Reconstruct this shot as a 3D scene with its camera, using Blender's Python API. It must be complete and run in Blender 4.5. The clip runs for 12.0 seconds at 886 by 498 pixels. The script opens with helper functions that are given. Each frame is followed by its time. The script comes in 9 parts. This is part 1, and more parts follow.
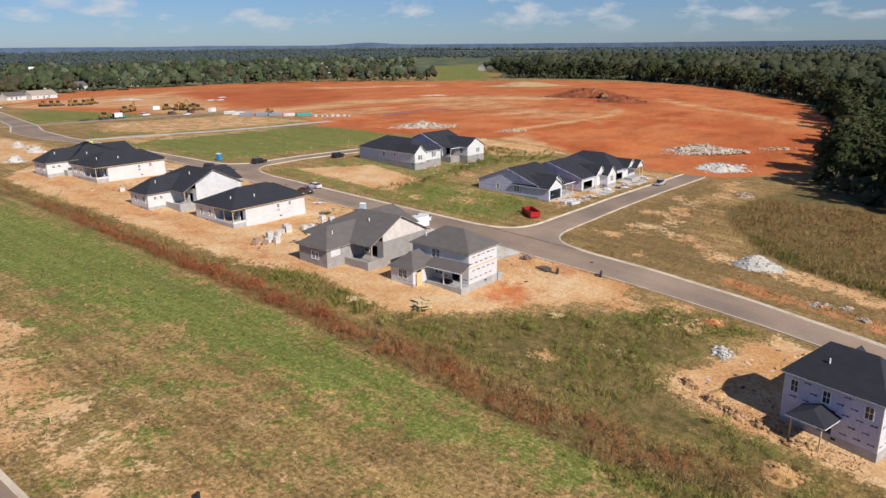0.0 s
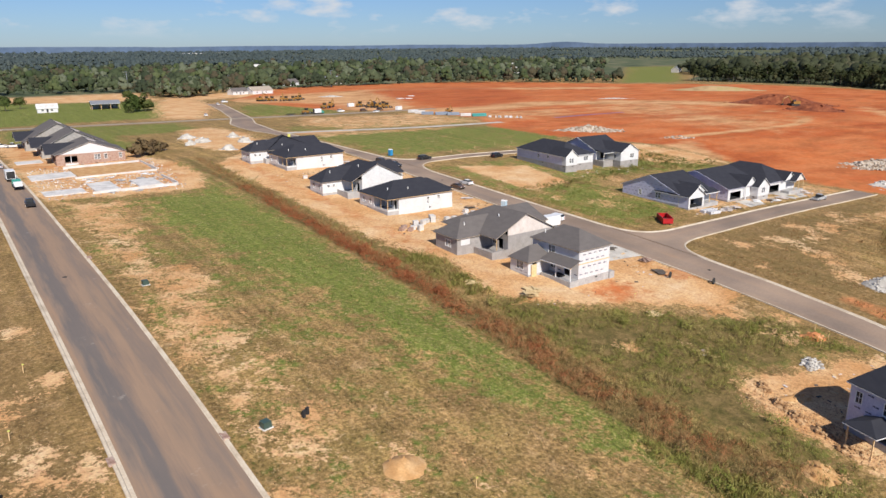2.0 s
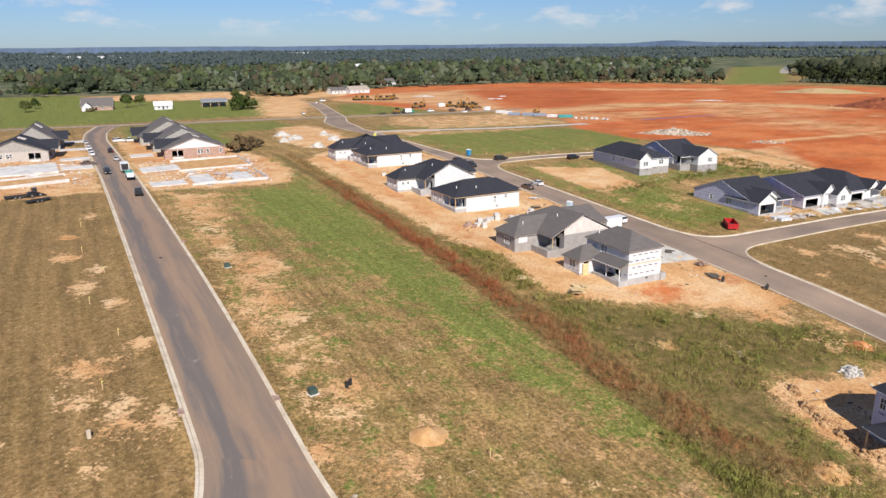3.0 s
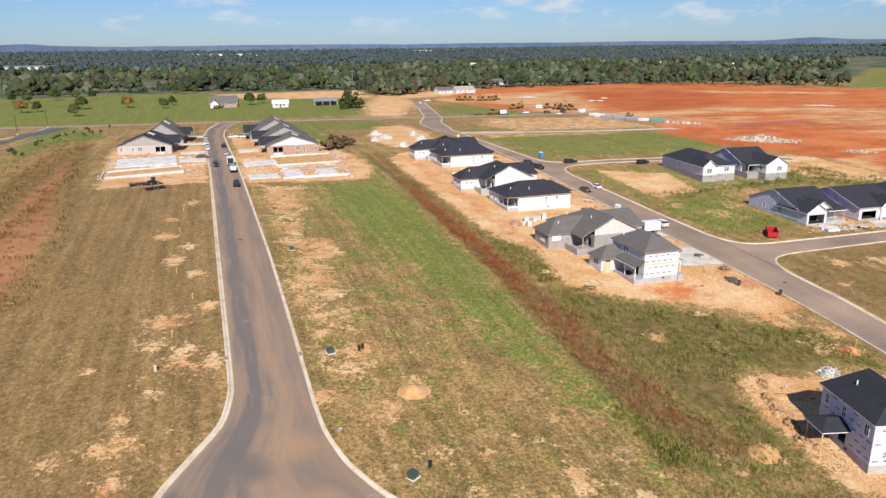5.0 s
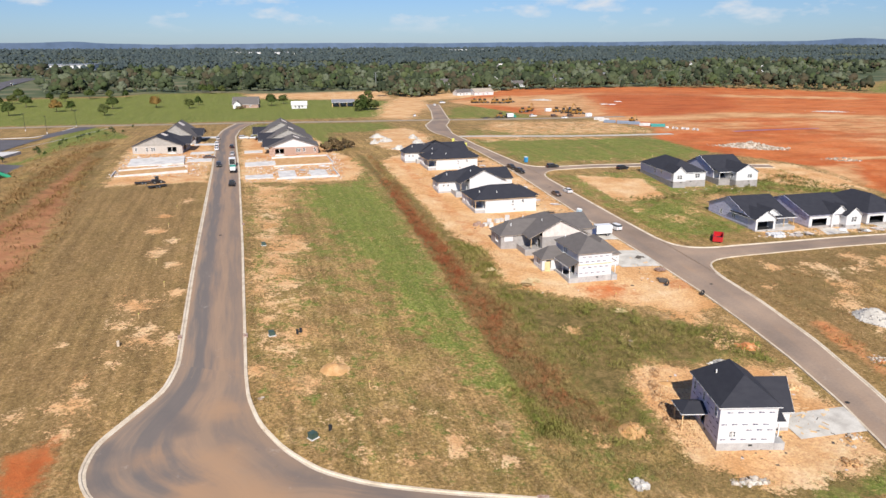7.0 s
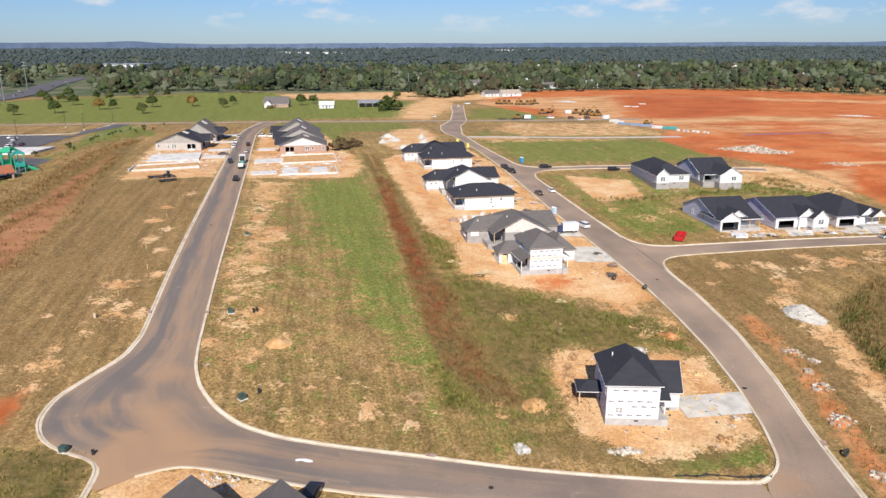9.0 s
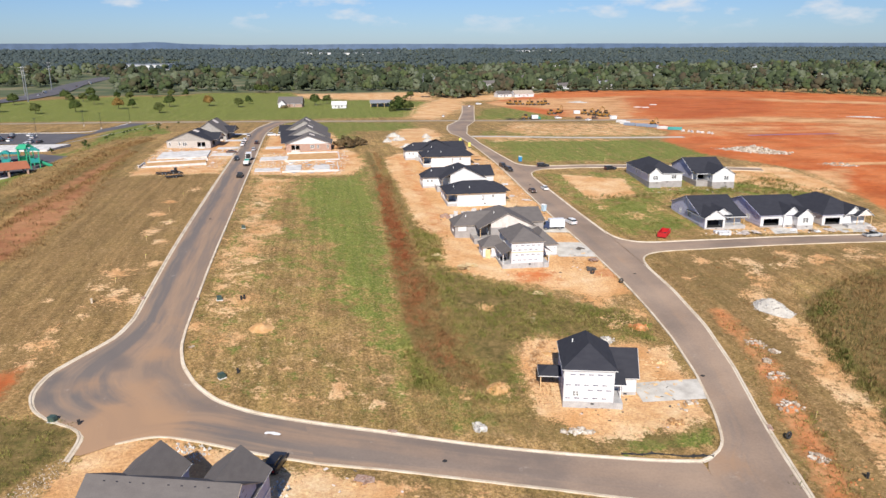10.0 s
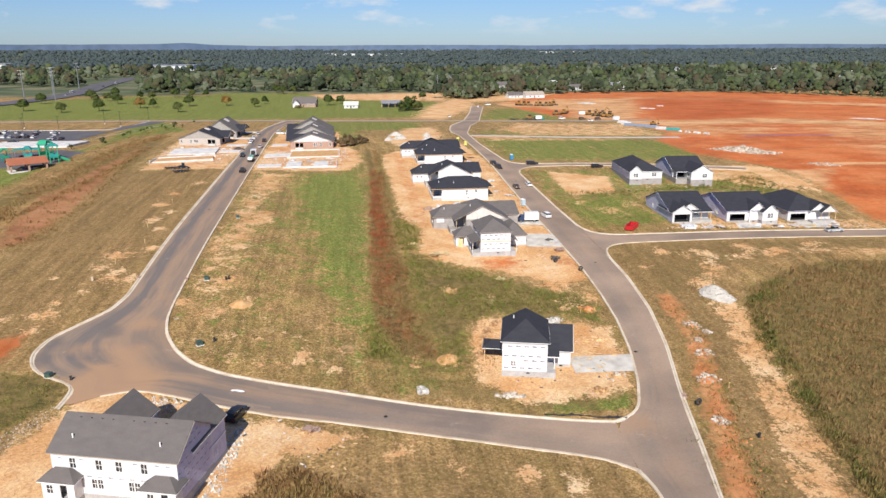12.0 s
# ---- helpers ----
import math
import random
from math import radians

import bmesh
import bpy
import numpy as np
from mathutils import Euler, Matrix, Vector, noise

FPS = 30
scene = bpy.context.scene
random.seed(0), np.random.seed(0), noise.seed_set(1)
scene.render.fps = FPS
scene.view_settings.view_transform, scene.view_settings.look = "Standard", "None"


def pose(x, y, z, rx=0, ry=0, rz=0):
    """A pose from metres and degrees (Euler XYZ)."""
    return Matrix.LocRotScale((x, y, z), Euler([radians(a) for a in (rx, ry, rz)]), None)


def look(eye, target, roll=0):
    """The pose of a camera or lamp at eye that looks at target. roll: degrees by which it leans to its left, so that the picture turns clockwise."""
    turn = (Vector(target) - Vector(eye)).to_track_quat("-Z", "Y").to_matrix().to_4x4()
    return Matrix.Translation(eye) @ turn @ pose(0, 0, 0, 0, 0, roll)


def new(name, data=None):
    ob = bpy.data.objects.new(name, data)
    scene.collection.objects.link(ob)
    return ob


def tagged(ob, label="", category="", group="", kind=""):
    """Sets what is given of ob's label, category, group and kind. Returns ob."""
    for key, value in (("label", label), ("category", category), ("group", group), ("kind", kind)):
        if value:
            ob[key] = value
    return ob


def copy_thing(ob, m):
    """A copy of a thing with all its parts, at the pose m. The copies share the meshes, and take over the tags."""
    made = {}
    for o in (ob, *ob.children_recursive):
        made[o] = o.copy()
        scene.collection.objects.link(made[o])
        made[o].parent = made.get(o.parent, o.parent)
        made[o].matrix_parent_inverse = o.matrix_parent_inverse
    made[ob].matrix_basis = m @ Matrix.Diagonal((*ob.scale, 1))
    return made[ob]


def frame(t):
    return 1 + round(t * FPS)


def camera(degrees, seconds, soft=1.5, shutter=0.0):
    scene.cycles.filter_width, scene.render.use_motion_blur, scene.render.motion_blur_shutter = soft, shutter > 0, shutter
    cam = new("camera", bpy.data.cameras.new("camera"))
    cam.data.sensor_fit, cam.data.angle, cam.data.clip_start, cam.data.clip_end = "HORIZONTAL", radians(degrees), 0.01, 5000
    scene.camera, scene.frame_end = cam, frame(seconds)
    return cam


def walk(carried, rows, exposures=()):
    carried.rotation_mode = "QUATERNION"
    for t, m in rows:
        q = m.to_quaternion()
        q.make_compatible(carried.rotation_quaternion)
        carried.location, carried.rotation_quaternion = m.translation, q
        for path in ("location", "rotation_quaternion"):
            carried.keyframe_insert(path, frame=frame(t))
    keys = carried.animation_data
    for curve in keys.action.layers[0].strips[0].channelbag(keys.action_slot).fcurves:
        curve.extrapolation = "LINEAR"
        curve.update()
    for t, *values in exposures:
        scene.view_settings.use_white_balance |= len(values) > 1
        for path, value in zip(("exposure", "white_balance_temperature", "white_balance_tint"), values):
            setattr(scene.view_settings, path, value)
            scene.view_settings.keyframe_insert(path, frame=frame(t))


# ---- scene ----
cam = camera(64.0, 12.0)
# seconds, eye, yaw, pitch, roll
PATH = [
    (0, -0.358, 0.234, 37.728, -51.051, -15.923, -0.535),
    (0.5, -1.593, -4.159, 38.257, -47.450, -15.930, -0.450),
    (1, -2.439, -8.541, 39.007, -43.750, -15.920, -0.389),
    (1.5, -2.792, -13.174, 39.810, -39.913, -15.910, -0.367),
    (2, -2.629, -18.149, 40.604, -35.791, -15.909, -0.383),
    (2.5, -1.975, -23.446, 41.388, -31.685, -15.920, -0.426),
    (3, -0.873, -28.979, 42.188, -27.851, -15.941, -0.478),
    (3.5, 0.635, -34.632, 43.040, -24.838, -15.971, -0.525),
    (4, 2.512, -40.283, 43.964, -21.928, -16.007, -0.554),
    (4.5, 4.737, -45.829, 44.968, -19.770, -16.045, -0.557),
    (5, 7.300, -51.191, 46.034, -18.171, -16.082, -0.533),
    (5.5, 10.195, -56.323, 47.128, -16.990, -16.116, -0.485),
    (6, 13.420, -61.212, 48.200, -16.153, -16.146, -0.420),
    (6.5, 16.959, -65.873, 49.197, -15.628, -16.171, -0.347),
    (7, 20.781, -70.344, 50.068, -15.209, -16.189, -0.277),
    (7.5, 24.832, -74.677, 50.772, -14.389, -16.200, -0.219),
    (8, 29.029, -78.925, 51.290, -13.576, -16.203, -0.178),
    (8.5, 33.264, -83.140, 51.626, -12.603, -16.197, -0.157),
    (9, 37.407, -87.354, 51.812, -11.311, -16.181, -0.153),
    (9.5, 41.322, -91.583, 51.903, -10.456, -16.155, -0.160),
    (10, 44.886, -95.816, 51.968, -9.560, -16.119, -0.168),
    (10.5, 48.021, -100.018, 52.075, -8.871, -16.079, -0.169),
    (11, 50.737, -104.139, 52.268, -8.324, -16.041, -0.157),
    (11.5, 53.184, -108.122, 52.533, -7.958, -16.022, -0.139),
    (12, 55.721, -111.922, 52.751, -7.538, -16.045, -0.139),
]
walk(cam, [(t, pose(x, y, z, 90 + pitch, 0, yaw) @ pose(0, 0, 0, 0, 0, roll)) for t, x, y, z, yaw, pitch, roll in PATH],
     exposures=[(0, 0.17), (1.5, 0.27), (3.5, 0.4), (12, 0.48)])

# ---- sky, sun, exposure ----
SUN_AZ = 193.0    # compass degrees from +y, clockwise, where the sun stands
SUN_EL = 38.0
world = bpy.data.worlds.new("world")
scene.world = world
world.use_nodes = True
wn, wl = world.node_tree.nodes, world.node_tree.links
wn.clear()
w_out = wn.new("ShaderNodeOutputWorld")
w_bg = wn.new("ShaderNodeBackground")
w_sky = wn.new("ShaderNodeTexSky")
w_sky.sky_type = "NISHITA"
w_sky.sun_disc = False
w_sky.sun_elevation = radians(SUN_EL)
w_sky.sun_rotation = radians(SUN_AZ)
w_sky.altitude = 200
w_sky.air_density = 1.0
w_sky.dust_density = 0.2
w_sky.ozone_density = 3.0
w_bg.inputs["Strength"].default_value = 0.06
# low fair-weather clouds
w_tc = wn.new("ShaderNodeTexCoord")
w_map = wn.new("ShaderNodeMapping")
w_map.inputs["Scale"].default_value = (12.0, 12.0, 34.0)
w_noise = wn.new("ShaderNodeTexNoise")
w_noise.inputs["Scale"].default_value = 1.15
w_noise.inputs["Detail"].default_value = 9.0
w_noise.inputs["Roughness"].default_value = 0.55
w_ramp = wn.new("ShaderNodeValToRGB")
w_ramp.color_ramp.elements[0].position = 0.535
w_ramp.color_ramp.elements[0].color = (0, 0, 0, 1)
w_ramp.color_ramp.elements[1].position = 0.70
w_ramp.color_ramp.elements[1].color = (0.85, 0.85, 0.85, 1)
w_mix = wn.new("ShaderNodeMixRGB")
w_mix.inputs["Color2"].default_value = (9.0, 9.3, 9.8, 1)
wl.new(w_tc.outputs["Generated"], w_map.inputs["Vector"])
wl.new(w_map.outputs["Vector"], w_noise.inputs["Vector"])
wl.new(w_noise.outputs["Fac"], w_ramp.inputs["Fac"])
# they thin out in the haze above the horizon
w_sep = wn.new("ShaderNodeSeparateXYZ")
w_low = wn.new("ShaderNodeMapRange")
w_low.interpolation_type = "SMOOTHSTEP"
w_low.inputs["From Min"].default_value = 0.006
w_low.inputs["From Max"].default_value = 0.04
w_thin = wn.new("ShaderNodeMath")
w_thin.operation = "MULTIPLY"
wl.new(w_tc.outputs["Generated"], w_sep.inputs["Vector"])
wl.new(w_sep.outputs["Z"], w_low.inputs["Value"])
wl.new(w_low.outputs["Result"], w_thin.inputs[0])
wl.new(w_ramp.outputs["Color"], w_thin.inputs[1])
wl.new(w_thin.outputs[0], w_mix.inputs["Fac"])
w_tint = wn.new("ShaderNodeMixRGB")
w_tint.blend_type = "MULTIPLY"
w_tint.inputs["Fac"].default_value = 1.0
w_tint.inputs["Color2"].default_value = (0.60, 0.79, 1.2, 1)
wl.new(w_sky.outputs["Color"], w_tint.inputs["Color1"])
wl.new(w_tint.outputs["Color"], w_mix.inputs["Color1"])
wl.new(w_mix.outputs["Color"], w_bg.inputs["Color"])
wl.new(w_bg.outputs["Background"], w_out.inputs["Surface"])

sun = new("sun", bpy.data.lights.new("sun", "SUN"))
sun.data.energy = 4.9
sun.data.angle = radians(0.53)
sun.data.color = (1.0, 0.94, 0.85)
sun_from = Vector((math.sin(radians(SUN_AZ)) * math.cos(radians(SUN_EL)), math.cos(radians(SUN_AZ)) * math.cos(radians(SUN_EL)), math.sin(radians(SUN_EL))))
sun.matrix_world = look(sun_from * 300, (0, 0, 0))


# ---- materials ----
def material(name, colours, scale=1.0, rough=0.85, metal=0.0, bump=0.0, fine=None, spec=0.3, island=0.0, object_random=0.0, stretch=(1, 1, 1), grain=0.35):
    """Noise between colours at a size of 1 / scale metres, finer grain over it, and relief."""
    m = bpy.data.materials.new(name)
    m.use_nodes = True
    n, l = m.node_tree.nodes, m.node_tree.links
    p = n["Principled BSDF"]
    p.inputs["Roughness"].default_value = rough
    p.inputs["Metallic"].default_value = metal
    p.inputs["Specular IOR Level"].default_value = spec
    tc = n.new("ShaderNodeTexCoord")
    mp = n.new("ShaderNodeMapping")
    mp.inputs["Scale"].default_value = stretch
    l.new(tc.outputs["Object"], mp.inputs["Vector"])
    big = n.new("ShaderNodeTexNoise")
    big.inputs["Scale"].default_value = scale
    big.inputs["Detail"].default_value = 5
    l.new(mp.outputs["Vector"], big.inputs["Vector"])
    ramp = n.new("ShaderNodeValToRGB")
    e = ramp.color_ramp.elements
    e[0].position, e[1].position = 0.32, 0.68
    e[0].color, e[1].color = (*colours[0], 1), (*colours[-1], 1)
    for k, c in enumerate(colours[1:-1]):
        q = e.new(0.32 + 0.36 * (k + 1) / (len(colours) - 1))
        q.color = (*c, 1)
    small = n.new("ShaderNodeTexNoise")
    small.inputs["Scale"].default_value = fine or scale * 9
    small.inputs["Detail"].default_value = 4
    l.new(mp.outputs["Vector"], small.inputs["Vector"])
    over = n.new("ShaderNodeMixRGB")
    over.blend_type = "OVERLAY"
    over.inputs["Fac"].default_value = grain
    l.new(small.outputs["Fac"], over.inputs["Color2"])
    fac = big.outputs["Fac"]
    if island or object_random:
        info = n.new("ShaderNodeNewGeometry") if island else n.new("ShaderNodeObjectInfo")
        add = n.new("ShaderNodeMath")
        add.operation = "MULTIPLY_ADD"
        add.inputs[1].default_value = island or object_random
        l.new(info.outputs["Random Per Island" if island else "Random"], add.inputs[0])
        sub = n.new("ShaderNodeMath")
        sub.operation = "SUBTRACT"
        sub.inputs[1].default_value = 0.5 * (island or object_random)
        l.new(fac, sub.inputs[0])
        l.new(sub.outputs[0], add.inputs[2])
        fac = add.outputs[0]
    l.new(fac, ramp.inputs["Fac"])
    l.new(ramp.outputs["Color"], over.inputs["Color1"])
    l.new(over.outputs["Color"], p.inputs["Base Color"])
    if bump:
        b = n.new("ShaderNodeBump")
        b.inputs["Strength"].default_value = 0.6
        b.inputs["Distance"].default_value = bump
        l.new(small.outputs["Fac"], b.inputs["Height"])
        l.new(b.outputs["Normal"], p.inputs["Normal"])
    return m


M = {}
M["asphalt"] = material("asphalt", [(0.2, 0.15, 0.116), (0.25, 0.186, 0.142), (0.3, 0.22, 0.164), (0.36, 0.262, 0.19)], 0.07, 0.9, fine=2.5, bump=0.004, grain=0.2)


def street_asphalt():
    """Dusty asphalt: streaks along the street, clay dust carried in at the junction, fresher binder at its edge."""
    m = M["asphalt"]
    n, l = m.node_tree.nodes, m.node_tree.links
    p = n["Principled BSDF"]
    base = p.inputs["Base Color"].links[0].from_socket

    def attribute(name):
        at = n.new("ShaderNodeAttribute")
        at.attribute_name = name
        return at.outputs["Fac"]

    def calc(op, a, b=None, c=None):
        k = n.new("ShaderNodeMath")
        k.operation = op
        for i, q in enumerate((a, b, c)):
            if isinstance(q, (int, float)):
                k.inputs[i].default_value = q
            elif q is not None:
                l.new(q, k.inputs[i])
        return k.outputs[0]

    def noisy(vector, scale, detail=5, rough=0.6):
        t = n.new("ShaderNodeTexNoise")
        t.inputs["Scale"].default_value = scale
        t.inputs["Detail"].default_value = detail
        t.inputs["Roughness"].default_value = rough
        l.new(vector, t.inputs["Vector"])
        return t.outputs["Fac"]

    def mix(fac, a, b, mode="MIX"):
        k = n.new("ShaderNodeMixRGB")
        k.blend_type = mode
        l.new(fac, k.inputs["Fac"])
        l.new(a, k.inputs["Color1"])
        if isinstance(b, tuple):
            k.inputs["Color2"].default_value = (*b, 1)
        else:
            l.new(b, k.inputs["Color2"])
        return k.outputs["Color"]

    def band(value, low, high):
        k = n.new("ShaderNodeMapRange")
        k.interpolation_type = "SMOOTHSTEP"
        k.inputs["From Min"].default_value = low
        k.inputs["From Max"].default_value = high
        l.new(value, k.inputs["Value"])
        return k.outputs["Result"]

    tc = n.new("ShaderNodeTexCoord").outputs["Object"]
    lane = n.new("ShaderNodeCombineXYZ")
    l.new(calc("MULTIPLY", attribute("across"), 7.0), lane.inputs[0])
    l.new(calc("MULTIPLY", attribute("along"), 0.045), lane.inputs[1])
    streak = noisy(lane.outputs[0], 1.1, 5, 0.62)
    cloud = noisy(tc, 0.09, 6, 0.62)
    # the lane most driven is swept to grey, the other keeps its brown dust
    side = calc("ADD", attribute("across"), calc("MULTIPLY", calc("SUBTRACT", streak, 0.5), 0.75))
    ramp = n.new("ShaderNodeValToRGB")
    e = ramp.color_ramp.elements
    e[0].position, e[0].color = 0.02, (0.31, 0.205, 0.135, 1)
    e[1].position, e[1].color = 0.98, (0.27, 0.187, 0.13, 1)
    for q, c in ((0.13, (0.225, 0.168, 0.13)), (0.24, (0.135, 0.12, 0.113)), (0.36, (0.15, 0.128, 0.117)), (0.46, (0.23, 0.165, 0.125)), (0.6, (0.305, 0.205, 0.138)), (0.72, (0.27, 0.188, 0.132)), (0.84, (0.205, 0.155, 0.124))):
        e.new(q).color = (*c, 1)
    l.new(side, ramp.inputs["Fac"])
    worn = calc("MULTIPLY", attribute("worn"), 0.9)
    c = mix(worn, base, ramp.outputs["Color"])
    ragged = calc("ADD", calc("MULTIPLY", calc("SUBTRACT", cloud, 0.5), 1.5), calc("MULTIPLY", calc("SUBTRACT", streak, 0.5), 0.8))
    c = mix(calc("MULTIPLY", band(calc("ADD", attribute("fresh"), ragged), 0.25, 0.95), 0.75), c, (0.125, 0.112, 0.107))
    c = mix(calc("MULTIPLY", band(calc("ADD", attribute("dust"), ragged), 0.2, 1.0), 0.78), c, (0.37, 0.225, 0.13))
    # pale scuffs
    c = mix(calc("MULTIPLY", band(noisy(tc, 0.35, 7, 0.7), 0.62, 0.72), 0.35), c, (0.42, 0.36, 0.3))
    l.new(c, p.inputs["Base Color"])


street_asphalt()
M["kerb"] = material("kerb_concrete", [(0.44, 0.36, 0.27), (0.56, 0.47, 0.36), (0.6, 0.53, 0.43)], 0.4, 0.9, fine=5, bump=0.004)
M["concrete"] = material("concrete", [(0.45, 0.43, 0.41), (0.58, 0.56, 0.54), (0.66, 0.64, 0.61)], 0.35, 0.85, fine=4, bump=0.003)
M["gravel"] = material("pale_gravel", [(0.4, 0.37, 0.33), (0.5, 0.47, 0.42), (0.57, 0.54, 0.49)], 0.5, 0.95, fine=5, bump=0.02, grain=0.25)
M["block"] = material("cinder_block", [(0.33, 0.32, 0.32), (0.42, 0.41, 0.4)], 0.9, 0.9, fine=6, bump=0.004)
M["grey_block"] = material("grey_block_wall", [(0.27, 0.25, 0.24), (0.34, 0.32, 0.31)], 0.8, 0.9, fine=5, bump=0.004)
M["wrap"] = material("white_house_wrap", [(0.55, 0.55, 0.57), (0.61, 0.61, 0.62)], 0.7, 0.6, fine=4, bump=0.002)
# lavender wrap; also paints the shade on white wrap's unlit sides
M["lavender"] = material("lavender_and_shade_wrap", [(0.46, 0.46, 0.6), (0.55, 0.55, 0.68)], 0.6, 0.6, fine=4, bump=0.002)
M["print"] = material("printed_marks", [(0.07, 0.07, 0.12), (0.12, 0.12, 0.18)], 2.0, 0.7)
M["osb"] = material("raw_board", [(0.55, 0.40, 0.20), (0.68, 0.52, 0.30)], 2.0, 0.85, fine=12)
M["pale_board"] = material("pale_sheathing", [(0.56, 0.49, 0.45), (0.66, 0.6, 0.56)], 1.2, 0.85, fine=10)
M["siding"] = material("white_siding", [(0.56, 0.56, 0.57), (0.63, 0.63, 0.63)], 0.5, 0.6, fine=3, bump=0.002)
M["shingle_dark"] = material("charcoal_shingles", [(0.026, 0.027, 0.036), (0.033, 0.034, 0.043)], 0.6, 0.92, fine=7, bump=0.008, stretch=(1, 1, 3), grain=0.2)
M["shingle_grey"] = material("grey_shingles", [(0.112, 0.1, 0.096), (0.132, 0.118, 0.112)], 0.6, 0.92, fine=7, bump=0.008, stretch=(1, 1, 3), grain=0.2)
M["wood"] = material("new_lumber", [(0.55, 0.36, 0.18), (0.68, 0.48, 0.27)], 1.5, 0.8, fine=12)
M["eave"] = material("weathered_eave_board", [(0.3, 0.25, 0.2), (0.4, 0.34, 0.28)], 1.0, 0.8)
M["trim"] = material("white_trim", [(0.72, 0.72, 0.72), (0.8, 0.8, 0.8)], 1.0, 0.5)
M["brick"] = material("brown_brick", [(0.24, 0.13, 0.09), (0.36, 0.24, 0.19), (0.44, 0.34, 0.28)], 2.5, 0.9, fine=9, bump=0.006)
M["tan_brick"] = material("grey_tan_brick", [(0.36, 0.33, 0.3), (0.46, 0.43, 0.4)], 2.0, 0.9, fine=9, bump=0.006)
M["row_grey"] = material("grey_board_cladding", [(0.27, 0.255, 0.235), (0.35, 0.33, 0.31)], 1.2, 0.8, fine=8, bump=0.004)
M["dark"] = material("dark_void", [(0.02, 0.02, 0.022), (0.035, 0.035, 0.035)], 1.0, 0.8)
M["glass"] = material("window_glass", [(0.025, 0.03, 0.035), (0.045, 0.05, 0.055)], 0.3, 0.08, spec=0.6)
M["pvc"] = material("white_pipe", [(0.75, 0.75, 0.73), (0.82, 0.82, 0.8)], 3.0, 0.45)
M["rock"] = material("pale_rock", [(0.26, 0.19, 0.135), (0.38, 0.31, 0.24), (0.52, 0.46, 0.39)], 0.8, 0.9, fine=6, bump=0.03, island=0.5)
M["grey_rock"] = material("grey_rock", [(0.3, 0.28, 0.255), (0.44, 0.415, 0.385), (0.6, 0.57, 0.53)], 1.2, 0.9, fine=7, bump=0.03, island=0.5)
M["soil"] = material("tan_soil", [(0.4, 0.215, 0.085), (0.5, 0.29, 0.125), (0.56, 0.36, 0.18)], 0.5, 0.95, fine=5, bump=0.04)
M["dark_clay"] = material("dark_red_clay", [(0.13, 0.036, 0.018), (0.2, 0.058, 0.026), (0.28, 0.092, 0.04)], 0.4, 0.95, fine=3, bump=0.08)
M["dry_earth"] = material("grey_tan_earth", [(0.3, 0.2, 0.1), (0.42, 0.29, 0.15), (0.35, 0.28, 0.12)], 0.08, 0.95, fine=1.5, bump=0.08)
M["clay"] = material("orange_clay", [(0.38, 0.13, 0.045), (0.5, 0.2, 0.08), (0.56, 0.3, 0.15)], 0.6, 0.95, fine=5, bump=0.04)
M["violet_fabric"] = material("violet_fabric", [(0.24, 0.11, 0.16), (0.34, 0.17, 0.22)], 0.2, 0.9, fine=2)
M["bark"] = material("bark", [(0.07, 0.055, 0.045), (0.14, 0.12, 0.1)], 2.0, 0.9, bump=0.02)


